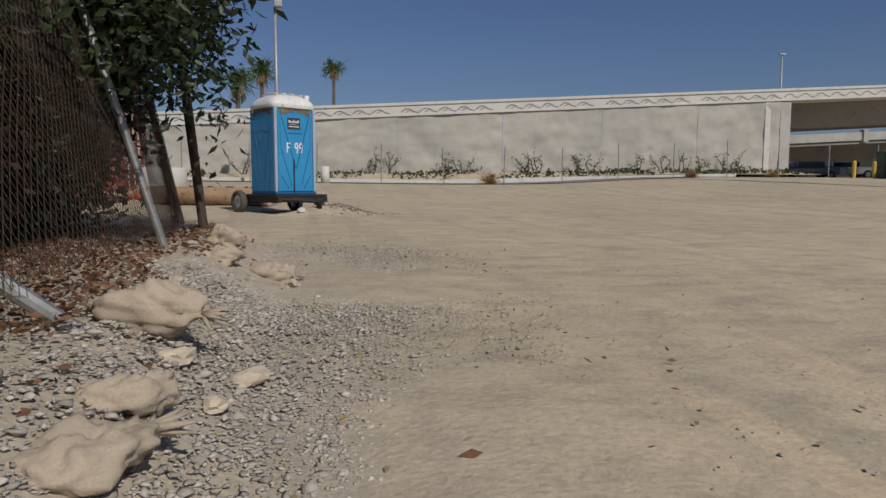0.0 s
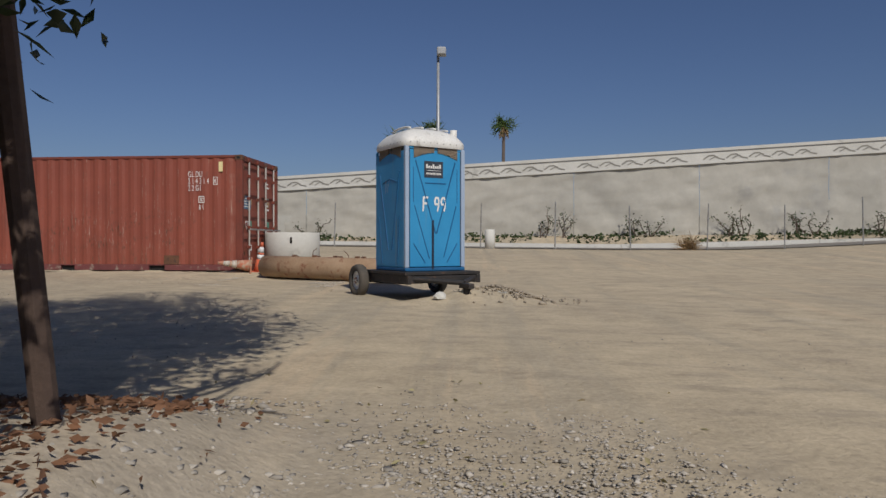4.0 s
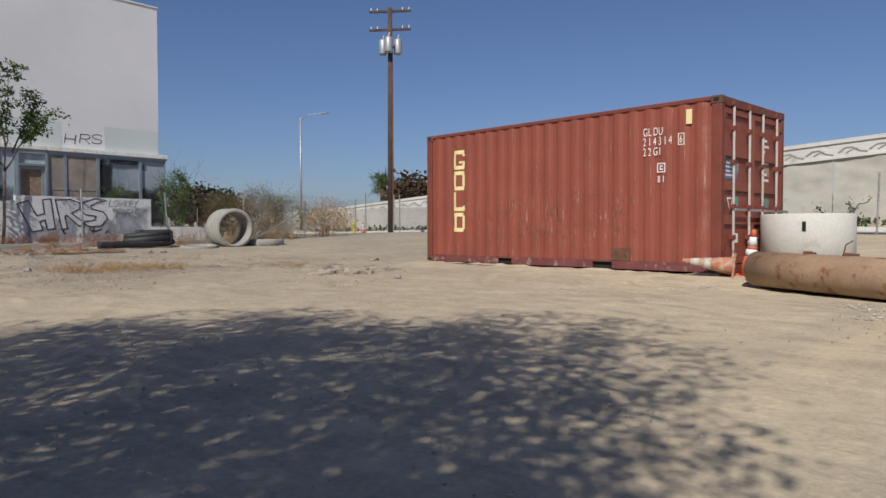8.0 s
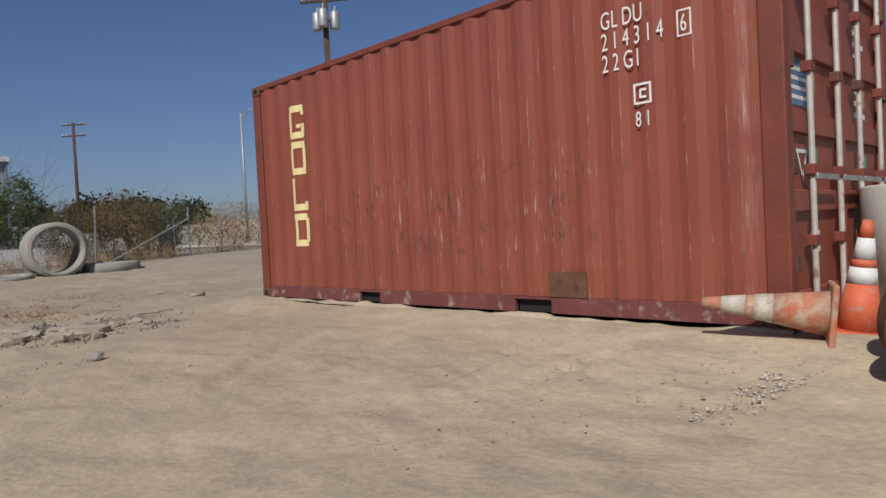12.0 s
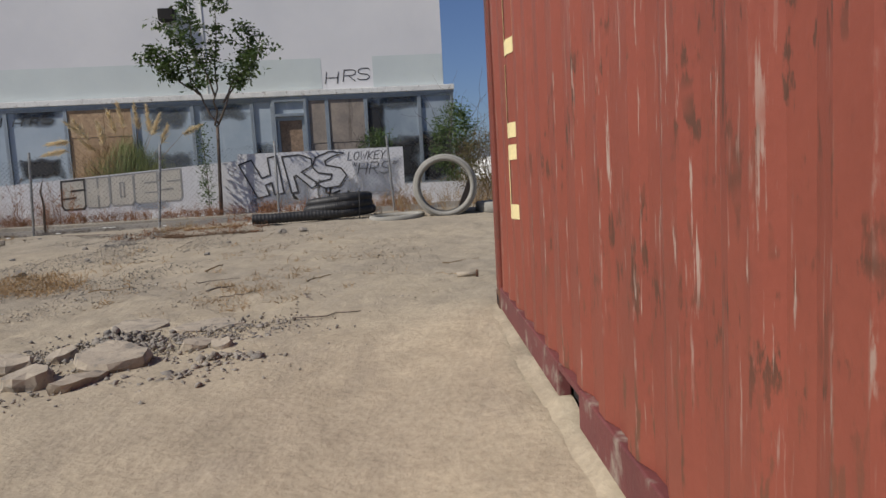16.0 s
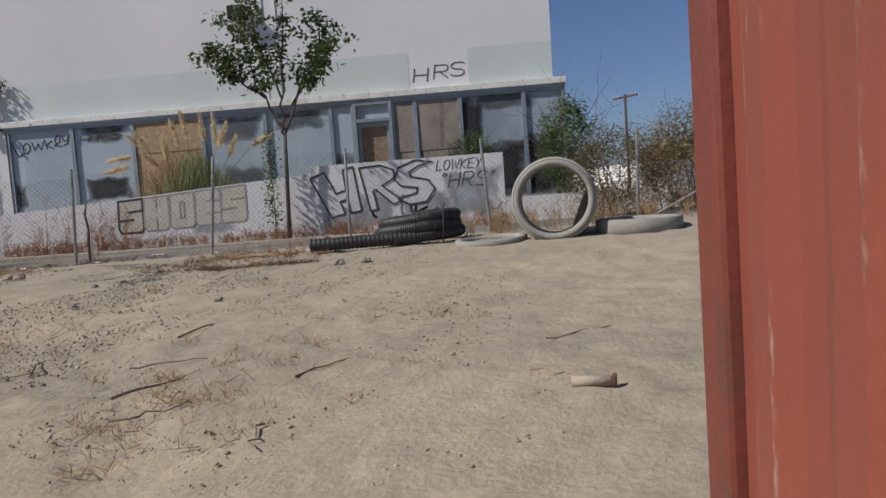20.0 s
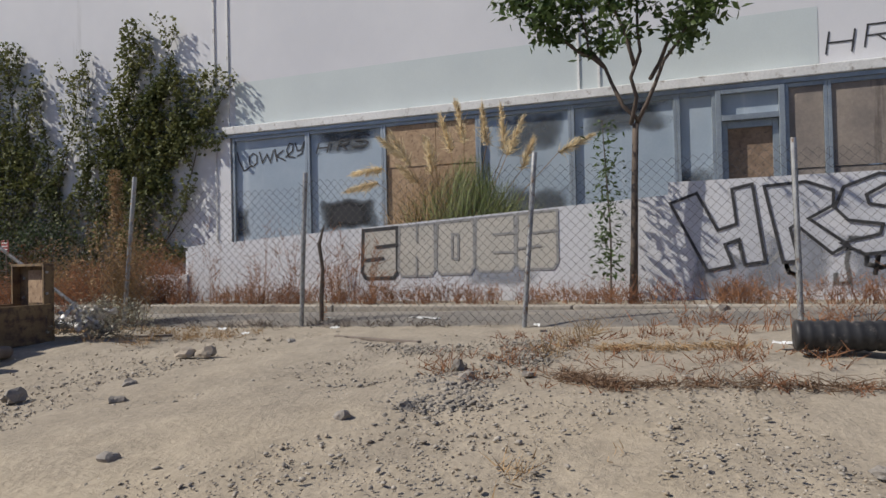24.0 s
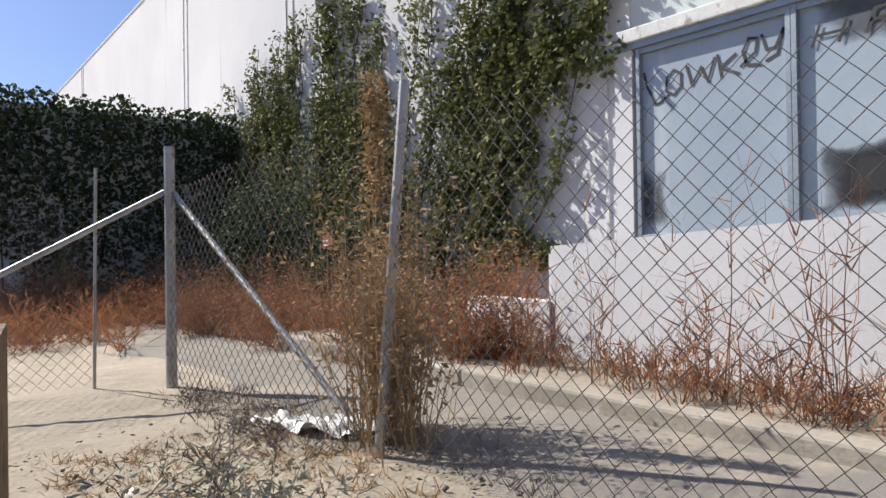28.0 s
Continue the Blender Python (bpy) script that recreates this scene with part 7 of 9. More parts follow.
part("strap", tube_data("strap", [(0.52, 0.40, 0.0), (0.54, 0.42, 0.3), (0.42, 0.42, 0.56), (0.2, 0.44, 0.58)], 0.012, 5), BLACK, coil)

# ---- chain-link fence along the building ----
bf = thing("lot_fence", "weathered chain-link fence with leaning steel posts", "fence", kind="structure")
POSTS = [(-21.60, 7.15, 0.0, 0.0, 2.37), (-21.78, 9.80, -0.12, 0.10, 2.36), (-21.96, 12.16, -0.04, 0.07, 2.27), (-21.86, 14.71, -0.16, 0.12, 2.30), (-22.05, 17.15, -0.14, 0.0, 2.28), (-21.98, 19.62, -0.14, -0.08, 2.26), (-21.9, 22.1, 0.0, 0.05, 2.2), (-21.9, 24.6, 0.0, 0.0, 2.15)]
for k, (x, y, dx, dy, zt) in enumerate(POSTS):
    part("post", rod(B(), (x, y, gz(x, y) - 0.1), (x + dx, y + dy, zt), 0.042 if k == 0 else 0.026, seg=12), GALV, bf, "galvanised steel fence post")
for k, (a, b) in enumerate(zip(POSTS[:-1], POSTS[1:])):
    za, zb = gz(a[0], a[1]), gz(b[0], b[1])
    part("wire_mesh", chainlink("wire_mesh", (a[0] + 0.03, a[1], za), (b[0] + 0.03, b[1], zb), 1.58, (a[2] * 0.9, 0, 0), 0.047, 0.0026, 20 + k, 0.04, 0.07), WIRE, bf)
part("rail", rod(B(), (-21.62, 7.15, 2.02), (-22.0, 9.22, 0.55), 0.022), GALV, bf, "diagonal brace rail")
part("rail", rod(B(), (-21.57, 7.12, 2.02), (-19.1, 6.9, 0.62), 0.022), GALV, bf, "diagonal brace rail")
part("rail", rod(B(), (-21.85, 24.6, 1.85), (-21.7, 22.3, 0.75), 0.022), GALV, bf, "broken sloping rail")
part("post", rod(B(), (-21.14, 6.72, 0.42), (-21.16, 6.75, 2.22), 0.013, seg=8), GALV, bf, "thin steel gate post")
part("wire_mesh", chainlink("wire_mesh", (-21.12, 6.72, 0.5), (-19.1, 6.85, 0.48), 1.45, (0, 0, 0), 0.047, 0.0025, 31), WIRE, bf)
part("post", rod(B(), (-19.08, 6.86, 0.35), (-19.08, 6.86, 2.0), 0.03), GALV, bf)
far_f = thing("far_lot_fence", "chain-link fence running away past the building", "fence", kind="structure")
for k in range(9):
    y = 24.6 + 3.0 * (k + 1)
    x = -22.0 - 1.2 * k
    part("post", rod(B(), (x, y, gz(x, y) - 0.05), (x, y, gz(x, y) + 1.65), 0.026, seg=8), GALV, far_f)
part("wire_mesh", chainlink("wire_mesh", (-21.9, 24.6, gz(-21.9, 24.6)), (-31.6, 51.6, gz(-31.6, 51.6)), 1.55, (0, 0, 0), 0.06, 0.002, 33), WIRE, far_f)

# ---- street tree by the ramp ----
r6 = np.random.default_rng(11)
st = thing("small_tree", "slim young tree with glossy green leaves by the ramp wall", "tree", (-23.65, 15.60, 0.70))
trunk_pts = [(0, 0, 0), (0.02, 0.03, 0.7), (-0.02, 0.05, 1.4), (0.0, 0.08, 2.1)]
part("trunk", tube_data("trunk", trunk_pts, [0.05, 0.042, 0.038, 0.036], 10), BARK, st, "", True)
BOUGHS = [((0, 0.08, 2.1), (-0.1, -0.45, 3.1), (-0.2, -0.75, 4.3)), ((0, 0.08, 2.1), (0.0, 0.12, 3.2), (-0.1, 0.3, 5.0)), ((0, 0.08, 2.1), (0.1, 0.55, 3.0), (0.1, 1.25, 3.75)), ((0.0, 0.1, 2.75), (0.2, -0.2, 3.6), (0.3, -0.35, 4.9)), ((-0.05, -0.3, 2.8), (0.1, -0.8, 3.3), (0.1, -1.25, 3.75)), ((0.0, 0.3, 2.6), (-0.2, 0.7, 3.4), (-0.2, 0.95, 4.3))]
tips = []
for a, b, c_ in BOUGHS:
    q = [Vector(a).lerp(Vector(b), s_ / 4) for s_ in range(4)] + [Vector(b).lerp(Vector(c_), s_ / 5) for s_ in range(6)]
    q = [p + Vector(r6.normal(size=3)) * 0.03 for p in q]
    part("limb", tube_data("limb", [tuple(p) for p in q], np.linspace(0.026, 0.006, len(q)), 6), BARK, st, "", True)
    for p in q[4:]:
        tips.append(tuple(p))
        for j in range(3):
            d_ = Vector(r6.normal(size=3)) * Vector((0.18, 0.22, 0.16))
            for s_ in (0.5, 1.0):
                tips.append(tuple(p + d_ * s_))
part("crown", leaves("crown", around(tips, 3300, 0.07, r6), 0.125, 0.06, 0.3, r=r6), LEAF_GREEN, st, "glossy green leaves in loose tufts")
sp = thing("sapling", "thin leafy sapling shoot beside the tree trunk", "plant", (-23.60, 15.35, 0.72))
part("stem", tube_data("stem", [(0, 0, 0), (0.03, 0.02, 0.8), (-0.02, -0.02, 1.5), (0.0, -0.05, 2.15)], [0.012, 0.01, 0.008, 0.004], 6), BARK, sp)
zz = r6.uniform(0.25, 2.15, 420)
part("foliage", leaves("foliage", np.stack([r6.normal(0, 0.08, 420), r6.normal(-0.02, 0.08, 420), zz], -1), 0.085, 0.035, 0.2, r=r6), LEAF_GREEN, sp)

# pampas grass on the ramp side
pg = thing("pampas_grass", "clump of pampas grass with tan feathery plumes", "grass", (-25.0, 13.05, 1.16))
for n_, shift, wide, m_, nm in ((3200, 0.15, 1.15, GRASS, "blade_clump"), (1300, -0.35, 1.05, DRY_TAN, "dry_blade_clump")):
    a = r6.uniform(0, 6.283, n_)
    rd = r6.uniform(0.05, 1.0, n_)
    bs = np.stack([0.14 * np.cos(a), shift * 0.5 + 0.28 * np.sin(a), np.zeros(n_)], -1)
    tp = np.stack([0.7 * rd * np.cos(a), shift + wide * rd * np.sin(a), r6.uniform(0.6, 1.55, n_) * (1.15 - 0.55 * rd)], -1)
    part(nm, blades(nm, bs, tp, 0.020, 0.35, 4, r6), m_, pg)
for y0, z0, y1, z1 in ((14.50, 2.76, 14.92, 2.96), (13.80, 2.75, 14.02, 3.2), (13.72, 2.85, 13.68, 3.44), (13.45, 2.95, 13.38, 3.51), (13.18, 2.95, 13.10, 3.5), (12.98, 2.85, 12.86, 3.32), (12.60, 2.75, 12.46, 3.10), (12.30, 2.70, 12.05, 3.14), (12.15, 2.85, 11.84, 3.12), (11.78, 2.70, 11.31, 2.66), (11.70, 2.48, 11.24, 2.40), (12.62, 2.55, 12.58, 3.0), (13.95, 2.55, 14.10, 2.95), (12.35, 2.45, 12.05, 2.70)):
    dx = r6.uniform(-0.2, 0.25)
    lo_, tip_ = Vector((dx * 0.8, y0 - 13.05, z0 - 1.16)), Vector((dx, y1 - 13.05, z1 - 1.16))
    f_ = np.repeat(np.linspace(0, 1, 30), 11)
    along = np.array(lo_)[None] * (1 - f_)[:, None] + np.array(tip_)[None] * f_[:, None]
    way = np.array((tip_ - lo_).normalized())
    fluff = r6.normal(0, 0.06, (330, 3)) * (1.15 - 0.75 * f_)[:, None] + way[None] * r6.uniform(0.05, 0.16, (330, 1)) - [0, 0, 0.02]
    pl = part("plume", blades("plume", along, along + fluff, 0.017, 0.25, 2, r6), PLUME, pg, "tan feathery plume")
    root = Vector((0.0, (lo_.y) * 0.25, 0.1))
    part("stalk", tube_data("stalk", [tuple(root), tuple(root.lerp(lo_, 0.55) + Vector((0, 0, 0.18))), tuple(lo_), tuple(tip_)], [0.007, 0.006, 0.005, 0.002], 5), DRY_TAN, pl)


def bush(x, y, z, sx, sy, sz, material, label, n=2600, leaf=(0.07, 0.04), seed=1, stems=8, name="shrub", group=""):
    r = np.random.default_rng(seed)
    ob = thing(name, label, "shrub", (x, y, z), group=group)
    tubes, tips = [], []
    for j in range(stems):
        grow((r.uniform(-0.2, 0.2) * sx, r.uniform(-0.2, 0.2) * sy, -0.03), (r.normal() * 0.4 * sx / sz, r.normal() * 0.4 * sy / sz, 1), sz * 0.7, 0.012, 2, r, tubes, tips, 0.3, 2, 0.6)
    part("stem", join_tubes("stem", tubes, 4), BARK, ob)
    q = r.normal(size=(170, 3))
    q /= np.linalg.norm(q, axis=1)[:, None]
    q = np.array([0, 0, sz * 0.55]) + q * r.uniform(0.3, 1, (170, 1)) ** 0.5 * [sx, sy, sz * 0.55]
    q = q[q[:, 2] > 0.03]
    part("foliage", leaves("foliage", around(q, n, min(sx, sy) * 0.16, r), *leaf, 0.1, r=r), material, ob)
    return ob


bush(-25.0, 21.35, 1.0, 0.55, 0.6, 2.1, LEAF_GREEN, "upright dark green shrub at the building corner", 4200, (0.09, 0.035), 3)
bush(-25.05, 19.35, 1.16, 0.5, 0.55, 1.35, LEAF_GREEN, "dark green shrub growing over the ramp wall", 2600, (0.08, 0.03), 4)
bush(-22.5, 21.9, gz(-22.5, 21.9), 0.7, 0.9, 1.5, OLIVE, "tall olive-brown brush beyond the concrete pipe", 7000, (0.08, 0.016), 14)
bush(-22.7, 23.4, gz(-22.7, 23.4), 0.8, 1.0, 1.7, OLIVE, "tall olive-brown brush beyond the concrete pipe", 7000, (0.08, 0.016), 15)
bush(-22.6, 22.9, gz(-22.6, 22.9), 0.8, 1.1, 1.35, DRY_TAN, "dry tan brush beyond the concrete pipe", 4500, (0.08, 0.014), 6)
bush(-23.2, 24.6, gz(-23.2, 24.6), 0.9, 1.2, 1.5, LEAF_GREEN, "wild green and brown brush by the fence", 2600, (0.09, 0.02), 7)
bush(-24.5, 27.5, gz(-24.5, 27.5), 1.2, 1.6, 1.3, DRY_TAN, "dry tan brush along the far fence", 2600, (0.12, 0.025), 8)
bush(-22.6, 26.0, gz(-22.6, 26.0), 0.8, 1.0, 1.0, DRY_TAN, "dry tan brush along the far fence", 2000, (0.10, 0.02), 9)


def weeds(name, label, x0, x1, y0, y1, n, hgt, material, seed, z=None, width=0.006, lean=0.3, twig=0, tuft=9):
    """Dry stalks, with short side twigs, over a patch."""
    r = np.random.default_rng(seed)
    m_ = max(4, n // tuft)
    cx, cy = r.uniform(x0, x1, m_), r.uniform(y0, y1, m_)
    k = r.integers(0, m_, n)
    bx, by = cx[k] + r.normal(0, 0.05 * tuft / 9, n) * min(1.0, 5 / tuft * 3), cy[k] + r.normal(0, 0.05 * tuft / 9, n) * min(1.0, 5 / tuft * 3)
    bz = (ground_z(bx, by) if z is None else np.full(n, z)) - 0.01
    h = hgt * r.uniform(0.35, 1.1, n) * r.uniform(0.35, 1.25, m_)[k]
    b = np.stack([bx, by, bz], -1)
    t = b + np.stack([r.normal(0, lean, n) * h, r.normal(0, lean, n) * h, h], -1)
    if twig:
        f = r.uniform(0.35, 0.95, (n, twig, 1))
        tb = (b[:, None] + (t - b)[:, None] * f).reshape(-1, 3)
        tt = tb + np.stack([r.normal(0, 0.06, n * twig), r.normal(0, 0.06, n * twig), r.uniform(0.02, 0.12, n * twig)], -1) * (0.5 + hgt)
        b, t = np.concatenate([b, tb]), np.concatenate([t, tt])
    return alone(name, blades(name, b, t, width, 0.12, 2, r), material, label, "weeds", kind="stuff")


weeds("dry_weeds", "red-brown dry weeds along the kerb", -23.8, -23.1, 8.2, 20.4, 2600, 0.30, DRY_RED, 41, 0.72, 0.008, 0.35, 3)
weeds("dry_weeds", "tall thin dry stalks against the ramp wall", -23.8, -23.2, 8.6, 12.5, 150, 1.0, DRY_RED, 42, 0.72, 0.008, 0.12, 7)
weeds("dry_weeds", "tangle of red-brown dry brush by the gate", -25.6, -22.9, 1.5, 8.4, 1500, 0.55, DRY_RED, 43, None, 0.009, 0.8, 5, 30)
weeds("dry_weeds", "red-brown dry brush below the ivy wall", -24.8, -20.8, -2.2, 4.2, 1500, 0.6, DRY_RED, 44, None, 0.011, 0.8, 5, 30)
weeds("dry_weeds", "tan dry stalks round the concrete pipe", -23.0, -20.9, 19.2, 24.2, 900, 0.55, DRY_TAN, 45, None, 0.008, 0.3, 3)
weeds("dry_weeds", "dry weeds round the drain pipe coil", -22.2, -21.2, 15.8, 20.0, 420, 0.22, DRY_RED, 46, None, 0.008, 0.5, 2)
weeds("dry_weeds", "low dry grass tufts on the dirt", -15.3, -14.0, 14.0, 16.1, 1000, 0.12, DRY_TAN, 47, None, 0.006, 1.2, 3)
weeds("dry_weeds", "flattened dry grass on the dirt", -18.5, -13.0, 15.5, 19.5, 500, 0.05, DRY_TAN, 48, None, 0.006, 1.6, 1)
weeds("dry_weeds", "dry reddish creeper on the dirt", -21.2, -19.2, 14.6, 17.2, 600, 0.07, DRY_RED, 49, None, 0.007, 1.4, 2)
tall = thing("tall_dry_weed", "tall feathery tan dry weed against a fence post", "weed", (-21.98, 9.62, gz(-22, 9.6)))
n_ = 240
b = np.stack([r6.normal(0, 0.10, n_), r6.normal(0, 0.14, n_), np.zeros(n_)], -1)
h = r6.uniform(0.5, 1.5, n_)
t = b + np.stack([r6.normal(0, 0.13, n_) * h, r6.normal(0, 0.16, n_) * h, h], -1)
tagged(part("stalk_clump", blades("stalk_clump", b, t, 0.008, 0.1, 3, r6), DRY_TAN, tall), kind="stuff")
f_ = r6.uniform(0.3, 1.0, (n_, 10, 1))
tb = (b[:, None] + (t - b)[:, None] * f_).reshape(-1, 3)
tb = np.concatenate([tb, np.stack([r6.normal(0.02, 0.02, 700), r6.normal(-0.09, 0.02, 700), r6.uniform(1.22, 1.92, 700)], -1)])
part("seed_head", leaves("seed_head", tb + r6.normal(0, 0.03, tb.shape), 0.05, 0.02, 0.0, r=r6), DRY_TAN, tall)
dead = thing("dead_stalk", "dark dead stalk standing at the fence", "plant", (-22.17, 12.30, gz(-22.17, 12.30)))
part("stem", tube_data("stem", [(0, 0, -0.05), (0.01, 0.01, 0.3), (0.0, 0.03, 0.62), (0.02, 0.0, 0.9), (-0.01, 0.05, 1.12)], [0.024, 0.026, 0.02, 0.022, 0.006], 7), BARK, dead)
part("seed_head", leaves("seed_head", np.stack([r6.normal(0, 0.018, 110), r6.normal(0.04, 0.02, 110), r6.uniform(0.05, 0.6, 110)], -1), 0.04, 0.014, 0.0, r=r6), DRY_RED, dead)



def dry_bush(x, y, wide, high, material, label, seed, n=70):
    """A tangled dead bush: arching stems, side twigs and shrivelled leaves."""
    r = np.random.default_rng(seed)
    ob = thing("dry_bush", label, "dead bush", (x, y, gz(x, y) - 0.02), group="dead bushes by the gate")
    a = r.uniform(0, 6.283, n)
    out = r.uniform(0.15, 1.0, n) * wide
    b = np.stack([0.12 * wide * np.cos(a), 0.12 * wide * np.sin(a), np.zeros(n)], -1)
    t = np.stack([out * np.cos(a), out * np.sin(a), high * r.uniform(0.35, 1.1, n) * (1.05 - 0.45 * out / wide)], -1)
    part("stem", blades("stem", b, t, 0.014, 0.35, 5, r), material, ob)
    k = 16
    f = r.uniform(0.25, 1.0, (n, k, 1))
    tb = (b[:, None] + (t - b)[:, None] * f).reshape(-1, 3) + r.normal(0, 0.03, (n * k, 3))
    tt = tb + r.normal(0, 1, (n * k, 3)) * [0.11, 0.11, 0.07] + [0, 0, 0.06]
    tt[:, 2] = np.maximum(tt[:, 2], 0.02)
    part("twig", blades("twig", tb, tt, 0.006, 0.2, 2, r), material, ob)
    part("foliage", leaves("foliage", np.repeat(tt, 3, 0) + r.normal(0, 0.03, (n * k * 3, 3)), 0.045, 0.016, 0.2, r=r), material, ob)
    return ob


for k, (x, y, wide, high, m_, lab) in enumerate((
        (-23.5, 7.3, 0.75, 0.95, DRY_RED, "tangled red-brown dead bush behind the fence"), (-24.2, 6.3, 0.8, 1.2, DRY_TAN, "tall tan dead bush behind the fence"), (-24.7, 7.6, 0.7, 1.25, DRY_RED, "tangled red-brown dead bush behind the fence"),
        (-23.3, 5.6, 0.9, 0.8, DRY_RED, "low red-brown dead bush behind the fence"), (-24.6, 4.9, 0.9, 1.3, DRY_RED, "tangled red-brown dead bush behind the fence"), (-23.1, 4.0, 0.9, 0.75, DRY_RED, "low red-brown dead bush behind the fence"),
        (-24.4, 3.2, 1.0, 1.1, DRY_RED, "tangled red-brown dead bush behind the fence"), (-23.2, 2.2, 1.0, 1.0, DRY_RED, "low red-brown dead bush below the ivy"), (-24.6, 1.2, 1.0, 1.2, DRY_RED, "tangled red-brown dead bush below the ivy"),
        (-22.4, 0.4, 1.0, 1.0, DRY_RED, "low red-brown dead bush below the ivy"), (-23.8, -0.7, 1.0, 1.2, DRY_RED, "tangled red-brown dead bush below the ivy"), (-21.4, -1.2, 0.9, 1.1, DRY_RED, "low red-brown dead bush below the ivy"),
        (-23.5, 8.6, 0.5, 0.9, DRY_RED, "red-brown dead bush by the low wall"), (-22.2, -1.9, 0.9, 1.5, DRY_TAN, "tall tan dead bush below the ivy"))):
    dry_bush(x, y, wide, high, m_, lab, 500 + k)

# ---- ivy on the building and on the yard wall ----
ivy = thing("climbing_ivy", "patchy climbing ivy hanging on the white wall", "ivy", (FX, 0, 0))
r8 = np.random.default_rng(8)
cent = []
tubes = []
TOP_Y, TOP_Z = (-3.2, -2.8, -2.1, -0.5, 0.3, 1.3, 2.5, 3.6, 4.0, 4.8, 5.5, 6.2, 6.5, 7.2, 8.1), (4.8, 5.1, 5.7, 5.9, 5.85, 6.1, 5.8, 5.2, 5.2, 5.75, 6.0, 5.9, 4.9, 4.8, 4.9)


def strand(y, z, lim, lean, thick, r):
    """One climbing stem with leafy stretches; returns its points."""
    pts = [(0.05, y, z)]
    drift = lean
    while z < lim:
        z += 0.16
        drift = 0.85 * drift + 0.15 * lean + r.normal(0, 0.017)
        y += drift
        pts.append((0.05 + r.uniform(0, 0.05), y, z))
    if len(pts) > 4:
        tubes.append((pts, np.linspace(thick, 0.006, len(pts))))
    return pts


for k in range(62):
    y0 = -3.0 + 9.0 * (k + r8.uniform(-0.45, 0.45)) / 61
    lean = 0.010 + (0.045 if y0 > 4.2 else 0.0) + r8.normal(0, 0.014)
    top_ = float(np.interp(y0 + lean * 20, TOP_Y, TOP_Z)) - (abs(r8.normal(0, 0.5)) if k % 3 else 0.0) - (r8.uniform(1.0, 2.2) if k % 2 else 0.0)
    pts = strand(y0, 0.5, top_, lean, 0.024, r8)
    for i, p in enumerate(pts[2:]):
        left = (len(pts) - 2 - i) * 0.16
        wide = (0.022 + 0.03 * min(left / 0.8, 1.0)) + 0.09 * np.clip((3.0 - p[2]) / 2.2, 0, 1)
        for j in range(4):
            cent.append((p[0] + 0.04 + abs(r8.normal(0, 0.06)), p[1] + r8.normal(0, wide), p[2] + r8.normal(0, 0.05)))
    for j in range(4):
        if len(pts) < 8:
            break
        q0 = pts[int(r8.integers(len(pts) // 3, len(pts) - 2))]
        q = strand(q0[1], q0[2], min(q0[2] + r8.uniform(0.4, 1.0), top_ + 0.2), float(r8.choice((-1, 1))) * r8.uniform(0.04, 0.10) + 0.01, 0.010, r8)
        cent += [(p[0] + 0.06 + abs(r8.normal(0, 0.04)), p[1] + r8.normal(0, 0.035), p[2]) for p in q[1:] for _ in range(3)]
for y0, z0, y1, z1 in ((5.0, 2.2, 8.05, 4.95), (5.6, 3.2, 6.9, 5.2), (4.6, 3.2, 6.0, 6.1), (5.8, 2.9, 7.9, 4.3), (5.2, 3.3, 7.3, 4.75), (5.3, 2.9, 7.7, 4.9), (5.4, 2.4, 7.2, 3.5), (5.9, 3.5, 8.0, 3.7), (5.1, 3.9, 6.4, 5.8), (5.4, 1.7, 6.8, 2.9), (6.6, 3.9, 7.7, 4.1), (6.0, 4.4, 7.0, 4.85), (5.6, 1.2, 6.6, 1.9), (6.2, 1.5, 7.2, 1.5)):
    q = [(0.06 + 0.02 * r8.uniform(), y0 + (y1 - y0) * f_ + r8.normal(0, 0.05), z0 + (z1 - z0) * f_ ** 1.3 + r8.normal(0, 0.05)) for f_ in np.linspace(0, 1, 17)]
    tubes.append((q, np.linspace(0.014, 0.005, 17)))
    cent += [(p[0] + 0.05 + abs(r8.normal(0, 0.05)), p[1] + r8.normal(0, 0.06), p[2] + r8.normal(0, 0.06)) for p in q[1:] for _ in range(10)]
part("stem", join_tubes("stem", tubes, 4), BARK, ivy)
pts = around(cent, 40000, np.array([0.05, 0.03, 0.055]), r8)
pts[:, 0] = np.clip(pts[:, 0], 0.03, 0.45)
part("foliage", leaves("foliage", pts, 0.085, 0.062, 0.5, r=r8), LEAF_IVY, ivy)
yard = part("yard_wall", box(B(), (FX + 0.02, -3.1, 0.2), (-12.0, -2.8, 4.55)), STUCCO)
tagged(yard, "white yard wall half covered by ivy", "wall", kind="structure")
ivy2 = thing("wall_ivy", "thick dark green ivy draped over the yard wall", "ivy", (-20, -2.8, 0))
n_ = 22000
ix = r8.uniform(-6.0, 8.0, n_)
low_ = 2.0 + 1.3 * vnoise(ix, ix * 0, 0.35, 61) + 0.5 * vnoise(ix, ix * 0 + 3, 1.3, 62) + 0.25 * np.clip(ix + 2.5, 0, 6)
iz = low_ + (4.78 - low_) * r8.uniform(0, 1, n_) ** 0.8 + 0.10 * vnoise(ix, ix * 0, 2.0, 63)
iy = r8.uniform(0.02, 0.4, n_) * (0.4 + 0.6 * (iz > low_ + 0.3))
part("foliage", leaves("foliage", np.stack([ix, iy, iz], -1), 0.12, 0.10, 0.6, r=r8), LEAF_IVY_DARK, ivy2)
tubes = []
